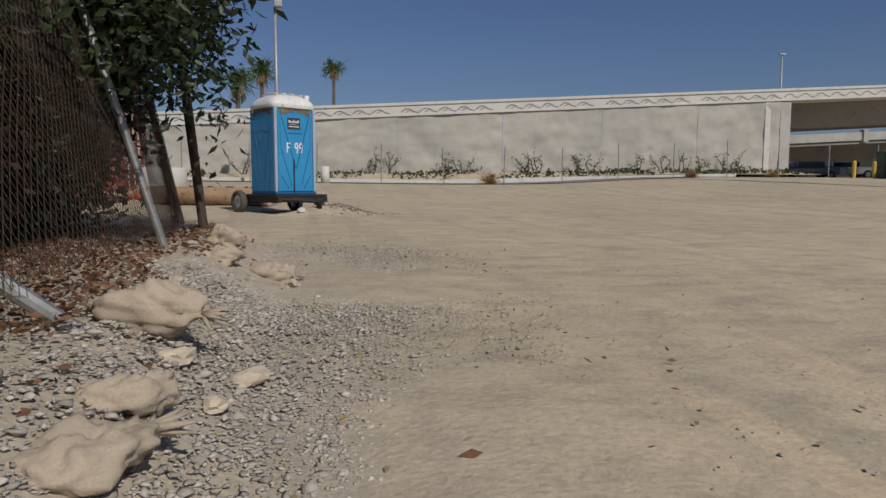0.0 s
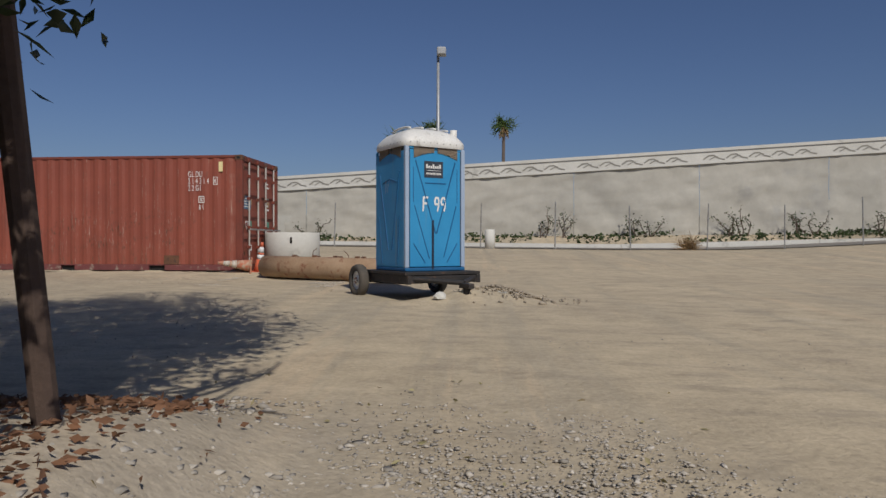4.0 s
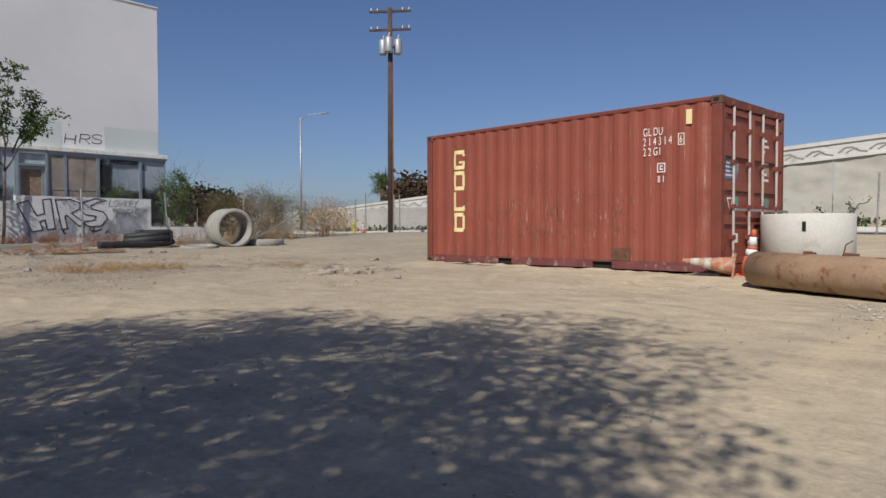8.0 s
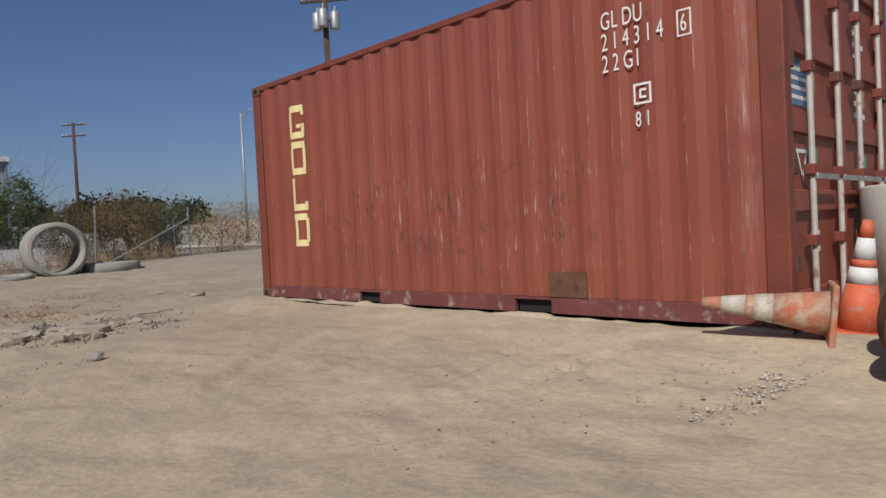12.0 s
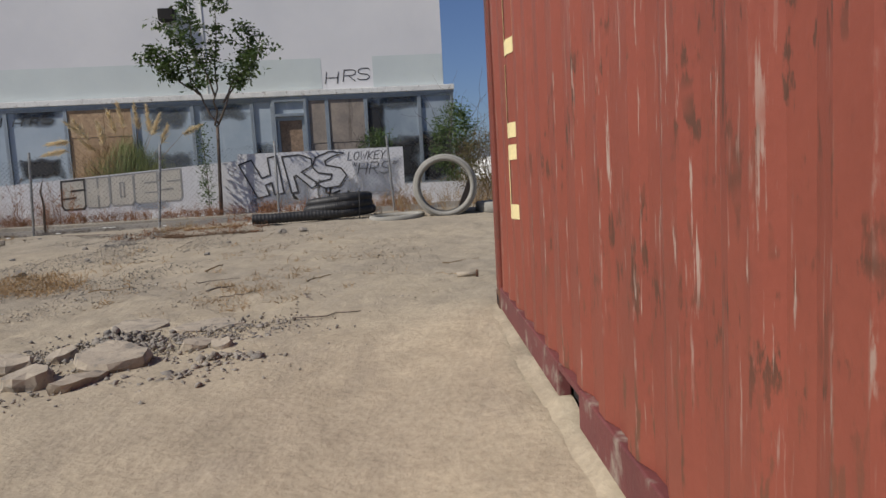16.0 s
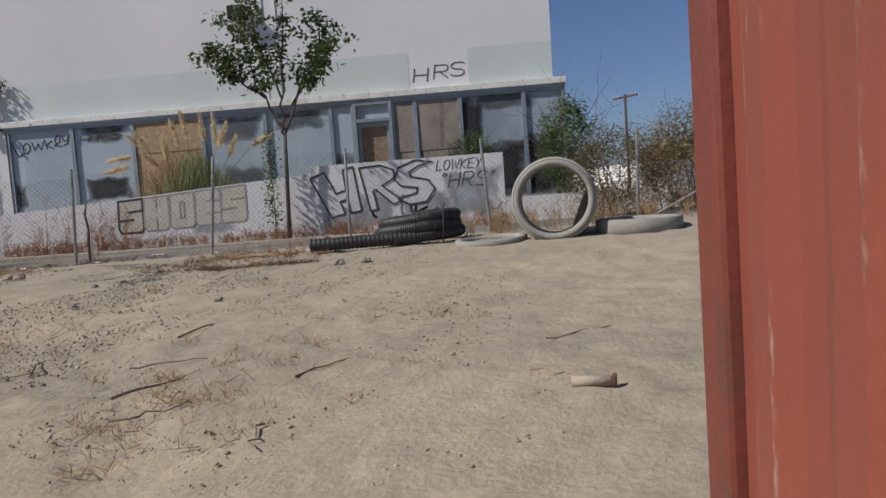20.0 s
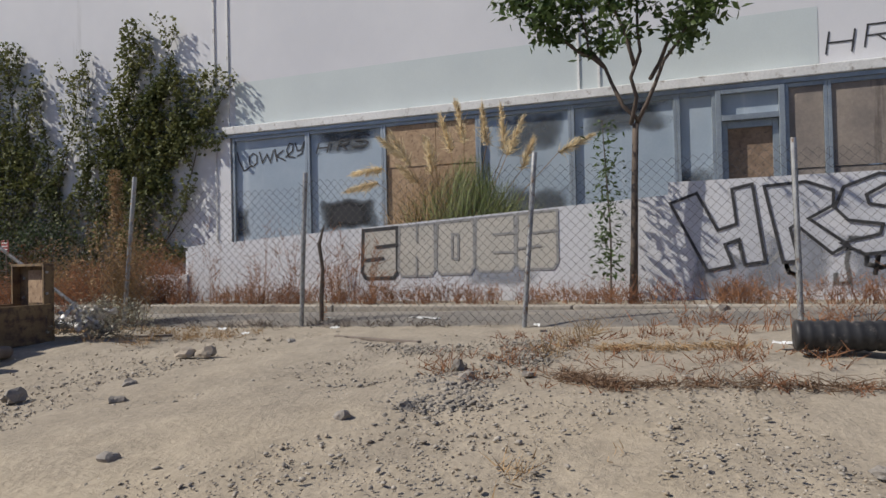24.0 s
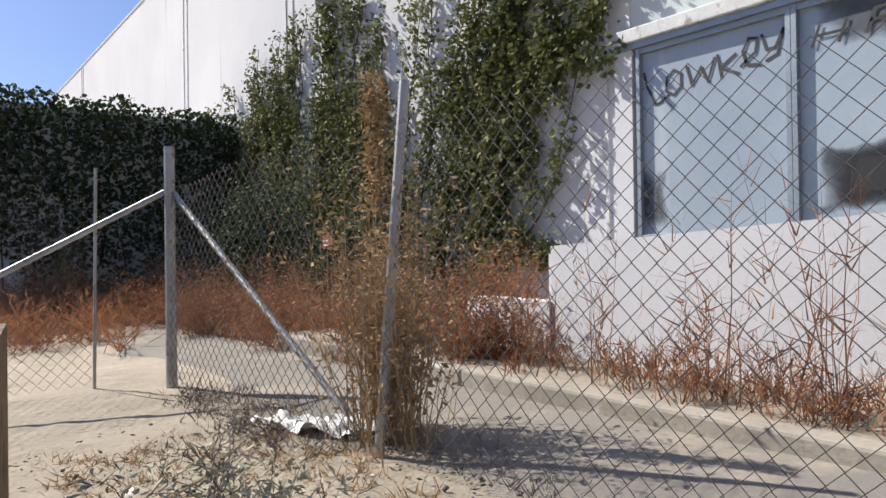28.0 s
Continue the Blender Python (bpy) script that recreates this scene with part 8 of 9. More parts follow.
for k in range(26):
    x = -5.8 + 13.4 * k / 25
    tubes.append(([(x + 0.12 * r8.normal(), 0.03 + 0.1 * j / 8, 0.4 + 4.1 * j / 8) for j in range(9)], np.linspace(0.02, 0.006, 9)))
part("stem", join_tubes("stem", tubes, 4), BARK, ivy2)
bush(-25.0, 1.2, 0.5, 0.9, 1.6, 2.2, LEAF_IVY_DARK, "dark dense shrub at the foot of the ivy", 4200, (0.09, 0.05), 12)
bush(-25.2, 4.3, 0.5, 0.7, 1.2, 1.6, LEAF_IVY_DARK, "dark dense shrub at the foot of the ivy", 3000, (0.09, 0.05), 13)
box_l = thing("wall_lamp", "grey box flood lamp high on the white wall", "lamp", (FX, 1.73, 5.95))
part("body", box(B(), (0.0, -0.14, 0.0), (0.30, 0.14, 0.24), 0.02), STEEL_GREY, box_l)
part("lens", box(B(), (0.302, -0.11, 0.03), (0.308, 0.11, 0.2)), DARK, box_l)
box_l2 = thing("wall_lamp", "dark box flood lamp on the white wall", "lamp", (FX, 14.15, 5.72))
part("body", box(B(), (0.0, -0.20, 0.0), (0.30, 0.20, 0.30), 0.02), DARK, box_l2)

# ---- scrap heap by the gate ----
sk = thing("steel_hopper", "rusty yellow steel trough with an upright flanged end plate", "scrap metal", (-20.13, 10.60, gz(-20.13, 10.60) - 0.03), -8)
for a, b in (((0.0, -0.03, 0.0), (1.0, 0.0, 0.36)), ((0.0, -0.52, 0.0), (1.0, -0.49, 0.36)), ((0.97, -0.49, 0.0), (1.0, -0.03, 0.36))):
    part("side_plate", box(B(), a, b, 0.004), YELLOW_RUST, sk)
part("bottom_plate", box(B(), (0.0, -0.49, 0.02), (0.97, -0.03, 0.04)), RUST, sk)
part("upright_plate", box(B(), (-0.025, -0.52, 0.0), (-0.002, 0.0, 0.74), 0.003), YELLOW_RUST, sk, "upright rusty yellow end plate")
for q in ((-0.52, -0.495), (-0.025, 0.0)):
    part("flange", box(B(), (-0.002, q[0], 0.362), (0.075, q[1], 0.74), 0.003), YELLOW_RUST, sk)
part("flange", box(B(), (-0.002, -0.494, 0.715), (0.075, -0.026, 0.74), 0.003), YELLOW_RUST, sk)
# paler tan sheet on the inner face of the upright plate
part("worn_patch", box(B(), (-0.002, -0.36, 0.37), (0.002, -0.05, 0.68)), PLY, sk, "pale tan patch on the plate")
for z in (0.10, 0.46, 0.66):
    part("bolt", rod(B(), (0.05, -0.002, z), (0.05, 0.016, z), 0.012, seg=8), GALV, sk)
for y, z in ((-0.44, 0.42), (-0.42, 0.6)):
    part("bolt", rod(B(), (-0.002, y, z), (0.014, y, z), 0.012, seg=8), GALV, sk)
part("bar", rod(B(), (0.28, -0.28, 0.26), (0.82, -0.22, 0.60), 0.045, seg=14), RUST, sk, "rusty steel tube across the trough")
part("bar", rod(B(), (0.72, -0.32, 0.62), (1.25, -0.30, 0.38), 0.05, seg=14), RUST, sk, "rusty steel tube across the trough")
part("hook", rod(B(), (0.66, 0.03, 0.40), (0.82, 0.05, 0.12), 0.04, seg=10), PIPE_TAN, sk, "dusty bent iron bar over the rim")
part("hook", rod(B(), (0.62, -0.01, 0.42), (1.2, 0.03, 0.44), 0.04, seg=10), PIPE_TAN, sk, "dusty bent iron bar over the rim")
HOSE_DARK = mat("dusty_dark_hose", (0.19, 0.155, 0.125), (0.125, 0.10, 0.082), 0.85, 5, 0.1, 40)
hose = thing("fat_hose", "thick dusty dark hose looped on the ground", "hose", (-19.22, 10.38, gz(-19.22, 10.38) + 0.06), 70)
hp = [(0.0, -0.75, 0.35), (0.0, -0.55, 0.40), (0.0, -0.9, 0.30), (0.1, -1.05, 0.1), (0.25, -0.95, 0.0), (0.35, -0.6, 0.02), (0.30, -0.1, 0.05), (0.25, 0.25, 0.02), (0.35, 0.42, 0.0), (0.5, 0.25, 0.0), (0.55, -0.15, 0.0)]
tt_ = np.linspace(0, 1, len(hp))
uu = np.linspace(0, 1, 60)
part("hose", tube_data("hose", np.stack([np.interp(uu, tt_, np.array(hp)[:, k]) for k in range(3)], 1), 0.05, 10), HOSE_DARK, hose, "", True)
GREASE = mat("dusty_greasy_steel", (0.06, 0.052, 0.046), (0.10, 0.085, 0.07), 0.7, 7, 0.2, 50)
dolly = thing("hand_dolly", "rusty dolly frame with small black wheels", "dolly", (-18.70, 10.05, gz(-18.70, 10.05)), 20)
part("frame", box(B(), (-0.05, -0.5, 0.10), (0.02, 0.5, 0.17), 0.006), RUST, dolly)
part("frame", box(B(), (-0.5, -0.05, 0.10), (0.2, 0.02, 0.17), 0.006), RUST, dolly)
for y in (-0.35, 0.35):
    part("wheel", lathe(B(), [(0.02, 0.04), (0.10, 0.045), (0.13, 0.03), (0.13, -0.03), (0.10, -0.045), (0.02, -0.04)], 20, Matrix.Translation((0.12, y, 0.13)) @ pose(0, 0, 0, 0, 90, 0), True), BLACK, dolly, "", True)
part("frame", box(B(), (-0.03, 0.5, 0.10), (0.02, 0.86, 0.16), 0.006), RUST, dolly)
part("strut", rod(B(), (0.0, 0.70, 0.15), (0.02, 0.72, 0.36), 0.03, seg=8), RUST, dolly)
fly = part("flywheel", lathe(B(), [(0.15, -0.035), (0.20, -0.035), (0.21, 0.0), (0.20, 0.035), (0.15, 0.035), (0.145, 0.0)], 32, Matrix.Translation((0.05, 0.726, 0.36)) @ pose(0, 0, 0, 0, 90, 30), True), GREASE, dolly, "dark round steel flywheel", True)
part("hub", lathe(B(), [(0.0, -0.06), (0.06, -0.06), (0.075, 0.0), (0.06, 0.07), (0.0, 0.07)], 18, Matrix.Translation((0.05, 0.726, 0.36)) @ pose(0, 0, 0, 0, 90, 30)), RUST, fly, "", True)
for k in range(5):
    c_ = Matrix.Translation((0.05, 0.726, 0.36)) @ pose(0, 0, 0, 0, 90, 30) @ Matrix.Rotation(k * 1.2566, 4, "Z")
    part("spoke", rod(B(), c_ @ Vector((0.05, 0, 0)), c_ @ Vector((0.16, 0, 0)), 0.014, seg=6), GREASE, fly)
part("bar", rod(B(), (-0.35, 0.55, 0.42), (0.12, 0.62, 0.30), 0.03, seg=10), RUST, dolly, "rusty steel bar")
part("bar", rod(B(), (0.28, 0.30, 0.05), (0.05, 0.60, 0.34), 0.03, seg=10), GREASE, dolly, "dark greasy bar")
part("motor", lathe(B(), [(0.0, -0.18), (0.15, -0.18), (0.17, -0.1), (0.17, 0.1), (0.15, 0.18), (0.0, 0.18)], 20, Matrix.Translation((-0.3, 0.2, 0.38)) @ pose(0, 0, 0, 90, 0, 30)), RUST, dolly, "rusty round motor housing", True)
drum = thing("corrugated_culvert", "large black corrugated plastic culvert pipe on its side", "culvert pipe", (-18.80, 9.46, gz(-18.80, 9.46) + 0.345), 0)
prof = []
for k in range(44):
    z = 2.6 * k / 43
    prof.append((0.325 + (0.022 if k % 2 else 0.0), z))
prof += [(0.295, 2.6), (0.295, 0.0)]
part("pipe", lathe(B(), prof, 40, pose(0, 0, 0, 90, 0, 20), True), PLASTIC_BLACK, drum, "", True)
sheet = thing("metal_sheet", "upright grey metal sheet leaning in the scrap", "metal sheet", (-19.55, 8.62, gz(-19.55, 8.62)), 20, tilt=(0, -6))
part("sheet", box(B(), (0, -0.30, 0.0), (0.03, 0.30, 0.82), 0.004), CONCRETE_OLD, sheet)
part("edge", box(B(), (-0.01, 0.301, 0.0), (0.045, 0.34, 0.83), 0.004), RUST, sheet)
sgn = thing("small_sign", "small red notice sign on a thin stake", "sign", (-24.53, 4.28, 0.55))
part("stake", rod(B(), (0, 0, -0.1), (0, 0, 1.1), 0.012, seg=6), WOOD_GREY, sgn)
part("board", box(B(), (0.014, -0.095, 1.05), (0.026, 0.095, 1.27), 0.003), mat("red_sign", (0.42, 0.10, 0.09), (0.35, 0.09, 0.08), 0.6), sgn)
bm = B()
for k in range(3):
    box(bm, (0.027, -0.07, 1.09 + 0.06 * k), (0.029, 0.07, 1.112 + 0.06 * k))
part("print", bm, WHITE_PAINT, sgn)

sheet2 = thing("crumpled_sheet", "crumpled white plastic sheet at the foot of dry weeds", "litter", (-21.76, 9.15, gz(-21.76, 9.15) + 0.01), 118)
bm = B()
bmesh.ops.create_grid(bm, x_segments=24, y_segments=12, size=0.5)
for v in bm.verts:
    o = v.co.copy()
    v.co = Vector((o.x * 0.62 + 0.05 * noise.noise(o * 4), o.y * 0.20 + 0.04 * noise.noise(o * 5 + Vector((3, 0, 0))), max(0.005, 0.035 + 0.06 * noise.noise(o * 4 + Vector((0, 2, 0))) + 0.05 * noise.noise(o * 10))))
part("sheet", bm, LITTER_WHITE, sheet2, "", True)
weeds("dry_weeds", "flattened pale straw on the ground by the gate", -21.5, -20.2, 10.9, 12.1, 420, 0.05, DRY_TAN, 52, None, 0.005, 2.2, 2)
weeds("dry_weeds", "dead grey brush along the foot of the fence", -21.9, -21.4, 7.6, 9.6, 380, 0.14, WOOD_GREY, 53, None, 0.006, 1.2, 3)
weeds("dry_weeds", "dark dead brush along the foot of the fence", -22.15, -21.85, 9.9, 14.4, 420, 0.06, WOOD_GREY, 55, None, 0.006, 2.0, 3)

# plastic sheet caught in dead twigs
dt = thing("dead_twigs", "dead leafy twig bush with torn clear plastic caught in it", "dead bush", (-20.72, 10.80, gz(-20.72, 10.80)))
tubes, tips = [], []
for k in range(22):
    grow((r6.uniform(-0.10, 0.38), r6.normal(0, 0.12), 0), (r6.normal(-0.15, 0.6), r6.normal(0, 0.7), 0.5), 0.24, 0.006, 2, r6, tubes, tips, 0.5, 3, 0.8)
tips = [p for p in tips if p[2] < 0.34]
part("twig", join_tubes("twig", tubes, 4), WOOD_GREY, dt)
part("foliage", leaves("foliage", around(tips, 2400, 0.045, r6), 0.034, 0.011, 0.2, r=r6), mat("grey_dry_leaf", (0.42, 0.40, 0.29), (0.30, 0.29, 0.21), 0.9, rand=0.5), dt, "grey-green withered leaves")
FILM = mat("torn_plastic_film", (0.72, 0.68, 0.60), (0.52, 0.48, 0.41), 0.45, 6, 0.1, 30, spec=0.6)
for k in range(26):
    cx, cy, cz = 0.34 + r6.normal(0, 0.13), r6.normal(-0.02, 0.12), r6.uniform(0.06, 0.30)
    ln_, wd_ = r6.uniform(0.06, 0.20), r6.uniform(0.02, 0.06)
    bm = B()
    bmesh.ops.create_grid(bm, x_segments=4, y_segments=9, size=0.5)
    turn = Matrix.Rotation(r6.uniform(0, 6.28), 3, "Z") @ Matrix.Rotation(r6.normal(0, 0.9), 3, "X") @ Matrix.Rotation(r6.normal(0, 0.6), 3, "Y")
    o_ = Vector((k * 3.1, 0, 0))
    for v in bm.verts:
        o = v.co.copy()
        w_ = 1.0 - 0.55 * abs(o.y)
        v.co = turn @ Vector((o.x * wd_ * w_ + 0.03 * noise.noise(o * 3 + o_), 0.05 * noise.noise(o * 2.4 + o_ + Vector((0, 5, 0))), o.y * ln_)) + Vector((cx, cy, cz))
        v.co.z = max(v.co.z, 0.012)
    part("plastic_shred", bm, FILM, dt, "torn shred of clear plastic", True)

# loose planks, rocks, litter
def plank(p, q, w_, h_, material, label, name="plank"):
    p, q = Vector(p), Vector(q)
    d = q - p
    ob = alone(name, box(B(), (0, -w_ / 2, 0), (d.length, w_ / 2, h_), 0.004), material, label, "wood", (0, 0, 0))
    ob.matrix_world = Matrix.Translation(p) @ pose(0, 0, 0, 0, -math.degrees(math.atan2(d.z, d.xy.length)), math.degrees(math.atan2(d.y, d.x)))
    return ob


plank((-20.98, 13.14, gz(-20.98, 13.14)), (-20.66, 14.11, gz(-20.66, 14.11)), 0.05, 0.025, WOOD_GREY, "weathered grey board lying on the dirt")
plank((-20.53, 11.23, gz(-20.53, 11.23) + 0.004), (-20.8, 11.41, gz(-20.8, 11.41) + 0.004), 0.035, 0.022, WOOD_GREY, "short dark board on the dirt")
plank((-16.69, 12.38, gz(-16.69, 12.38) - 0.02), (-17.15, 12.58, gz(-17.15, 12.58) - 0.02), 0.12, 0.115, KERB_DARK, "broken length of concrete kerb lying on the dirt", "kerb_piece")
for k, (p, q) in enumerate((((-13.38, 19.77), (-13.25, 19.95)), ((-12.8, 18.62), (-12.55, 18.70)), ((-13.58, 18.55), (-13.95, 18.78)), ((-12.95, 17.9), (-13.2, 18.1)), ((-14.0, 19.9), (-14.3, 20.3)), ((-14.0, 17.4), (-14.2, 17.8)), ((-13.9, 16.4), (-14.1, 16.8)), ((-11.77, 18.66), (-11.95, 19.18)))):
    pts = [(p[0] + (q[0] - p[0]) * s_ + r6.normal(0, 0.018), p[1] + (q[1] - p[1]) * s_ + r6.normal(0, 0.018), gz(p[0], p[1]) + 0.012 + r6.uniform(0, 0.015)) for s_ in np.linspace(0, 1, 7)]
    alone("dry_stick", tube_data("dry_stick", pts, np.linspace(0.006, 0.003, 7), 5), WOOD_GREY if k % 2 else DRY_TAN, "thin dry stick lying on the dirt", "stick", group="dry sticks")
can = thing("bent_tube", "short dusty bent steel tube lying on the dirt", "scrap metal", (-13.05, 20.02, gz(-13.05, 20.02) + 0.03), 75)
part("tube", rod(B(), (-0.09, 0, 0), (0.09, 0, 0.008), 0.024, 0.022, 14), SLAB_TOP, can, "", True)
part("rim", lathe(B(), [(0.024, -0.004), (0.034, -0.004), (0.034, 0.01), (0.024, 0.01)], 14, Matrix.Translation((0.09, 0, 0.008)) @ pose(0, 0, 0, 0, 90, 0), True), RUST, can)
weeds("dry_weeds", "trodden straw along a wheel track", -14.6, -12.4, 17.5, 18.6, 420, 0.03, DRY_TAN, 56, None, 0.004, 2.6, 2)
for k, (x, y, s_) in enumerate(((-20.6, 12.9, 0.08), (-17.2, 13.6, 0.09), (-17.9, 12.0, 0.09), (-17.6, 13.9, 0.08), (-18.4, 14.6, 0.09), (-16.3, 13.7, 0.07), (-17.0, 15.2, 0.07), (-19.5, 15.3, 0.06), (-18.1, 16.9, 0.06), (-9.35, 17.2, 0.09), (-15.2, 13.7, 0.12), (-17.4, 12.4, 0.10))):
    rock(x, y, (s_ * 0.62, s_ * 0.5), 60 + k, ASPHALT_CHUNK, "rough grey lump of broken rubble on the dirt", "rubble lumps")
for k, (x, y, w_, h_, rz) in enumerate(((-22.45, 12.3, 0.30, 0.12, 20), (-22.3, 13.5, 0.40, 0.10, 70), (-21.2, 11.7, 0.14, 0.08, 40), (-21.6, 14.9, 0.15, 0.06, 10), (-22.0, 9.3, 0.45, 0.2, 80), (-20.9, 12.2, 0.12, 0.07, 30), (-20.5, 16.9, 0.25, 0.06, 60), (-21.4, 12.9, 0.1, 0.07, 0))):
    bm = B()
    bmesh.ops.create_grid(bm, x_segments=8, y_segments=5, size=0.5)
    for v in bm.verts:
        v.co = Vector((v.co.x * w_ + 0.02 * noise.noise(v.co * 4), v.co.y * h_, 0.02 + 0.02 * noise.noise(v.co * 5 + Vector((k, 0, 0)))))
    alone("litter", bm, LITTER_WHITE, "scrap of white litter on the ground", "litter", (x, y, gz(x, y) + 0.03), rz, "scraps of litter", smooth=True)

# broken asphalt in front of the container
for k, (x, y, a, b, h, rz, tl) in enumerate(((-10.98, 17.74, 0.46, 0.36, 0.075, 60, 3), (-10.57, 17.70, 0.36, 0.12, 0.05, 155, 7), (-10.70, 17.42, 0.27, 0.22, 0.07, 20, 5), (-11.05, 17.14, 0.30, 0.22, 0.07, 70, 6), (-12.06, 17.55, 0.46, 0.38, 0.025, 60, 1), (-11.22, 17.36, 0.22, 0.16, 0.05, 10, 9), (-11.22, 18.14, 0.20, 0.14, 0.05, 130, 12), (-11.16, 18.30, 0.16, 0.12, 0.05, 30, 14), (-11.32, 17.62, 0.20, 0.12, 0.05, 80, 12), (-11.9, 18.05, 0.5, 0.34, 0.016, 100, 1), (-10.9, 16.8, 0.28, 0.2, 0.05, 5, 7))):
    bm = B()
    rr_ = np.random.default_rng(200 + k)
    n_ = 13
    top_v = [bm.verts.new((a * 0.5 * math.cos(q) * rr_.uniform(0.78, 1.12), b * 0.5 * math.sin(q) * rr_.uniform(0.78, 1.12), h + rr_.normal(0, 0.004))) for q in np.linspace(0, 6.283, n_, endpoint=False)]
    mid_v = [bm.verts.new((v.co.x * 1.06 + rr_.normal(0, 0.008), v.co.y * 1.06 + rr_.normal(0, 0.008), h * rr_.uniform(0.4, 0.7))) for v in top_v]
    bot_v = [bm.verts.new((v.co.x * 0.98 + rr_.normal(0, 0.012), v.co.y * 0.98 + rr_.normal(0, 0.012), -0.03)) for v in top_v]
    hub = bm.verts.new((0, 0, h * 1.04))
    bm.faces.new(bot_v[::-1])
    for i in range(n_):
        j = (i + 1) % n_
        bm.faces.new((top_v[i], top_v[j], hub))
        bm.faces.new((mid_v[i], mid_v[j], top_v[j], top_v[i]))
        bm.faces.new((bot_v[i], bot_v[j], mid_v[j], mid_v[i]))
    alone("asphalt_slab", bm, SLAB_TOP, "dust-covered broken slab of old asphalt in rubble", "asphalt slab", (x, y, gz(x, y) - 0.005), rz, "broken asphalt slabs", tilt=(tl, tl * 0.5))
spots = []
for x, y, sx_, sy_, n_, size_, heap in ((-11.55, 17.58, 0.10, 0.13, 240, 0.020, 0.07), (-11.35, 17.9, 0.16, 0.22, 380, 0.012, 0.02), (-11.6, 18.35, 0.20, 0.22, 420, 0.010, 0.01), (-10.84, 18.36, 0.07, 0.09, 90, 0.018, 0.03), (-10.57, 18.26, 0.08, 0.09, 50, 0.013, 0.01), (-11.2, 17.2, 0.20, 0.2, 260, 0.012, 0.015), (-11.2, 17.75, 0.45, 0.55, 500, 0.009, 0.0), (-10.6, 17.85, 0.22, 0.25, 130, 0.010, 0.0)):
    a, b = r6.normal(x, sx_, n_), r6.normal(y, sy_, n_)
    up = heap * np.exp(-(((a - x) / sx_) ** 2 + ((b - y) / sy_) ** 2) / 1.6) * r6.uniform(0.3, 1.0, n_)
    spots.append(np.stack([a, b, ground_z(a, b) + 0.004 + up, np.full(n_, size_)], -1))
spots = np.concatenate(spots)
alone("asphalt_crumbs", stones("asphalt_crumbs", spots[:, :3], spots[:, 3], 0.8, r6), ASPHALT_CHUNK, "dark crumbs and clods of broken asphalt", "rubble", kind="stuff")
for (xa, ya), (xb, yb), wide, n_, size_, m_ in (((-18.7, 14.7), (-19.35, 15.05), 0.12, 900, 0.011, ASPHALT_CHUNK), ((-18.7, 14.7), (-19.35, 15.05), 0.20, 900, 0.009, GRAVEL_DULL), ((-19.9, 14.95), (-20.7, 15.2), 0.14, 900, 0.010, GRAVEL_DULL), ((-20.6, 13.5), (-20.2, 14.75), 0.15, 700, 0.009, GRAVEL_DULL), ((-14.4, 16.1), (-15.6, 16.8), 0.30, 700, 0.007, GRAVEL_DULL), ((-16.6, 14.6), (-17.4, 16.2), 0.35, 700, 0.008, GRAVEL_DULL), ((-15.2, 15.2), (-17.2, 14.3), 0.30, 420, 0.009, ASPHALT_CHUNK), ((-18.95, 14.2), (-19.1, 14.4), 0.10, 60, 0.010, GRAVEL_DULL), ((-21.9, 9.8), (-22.05, 14.6), 0.10, 420, 0.008, ASPHALT_CHUNK)):
    f_ = r6.uniform(0, 1, n_)
    bow = 0.18 * np.sin(f_ * 5.0)
    a = xa + (xb - xa) * f_ + r6.normal(0, wide, n_) + bow * 0.5
    b = ya + (yb - ya) * f_ + r6.normal(0, wide, n_) + bow
    alone("rubble", stones("rubble", np.stack([a, b, ground_z(a, b) + 0.004], -1), size_, 0.75, r6), m_, "strip of broken grey rubble on the dirt", "rubble", kind="stuff")
for (xa, ya), (xb, yb), n_, h_, m_, lab in (((-20.45, 15.6), (-20.65, 16.65), 420, 0.05, DRY_TAN, "strip of dry tan creeper on the dirt"), ((-19.55, 15.5), (-19.3, 15.9), 420, 0.06, DRY_BROWN, "clump of dry brown creeper on the dirt"), ((-19.35, 15.9), (-19.45, 17.2), 420, 0.04, DRY_BROWN, "strip of dry brown creeper on the dirt"), ((-21.7, 15.45), (-20.0, 15.3), 160, 0.16, DRY_TAN, "fallen leafy twig on the rubble")):
    r = np.random.default_rng(int(ya * 31 + n_))
    f_ = r.uniform(0, 1, n_)
    bx, by = xa + (xb - xa) * f_ + r.normal(0, 0.05, n_), ya + (yb - ya) * f_ + r.normal(0, 0.05, n_)
    b = np.stack([bx, by, ground_z(bx, by)], -1)
    t = b + np.stack([r.normal(0, 0.10, n_), r.normal(0, 0.10, n_), r.uniform(0.2, 1.2, n_) * h_], -1)
    alone("dry_creeper", blades("dry_creeper", b, t, 0.007, 0.4, 3, r), m_, lab, "weeds", kind="stuff")
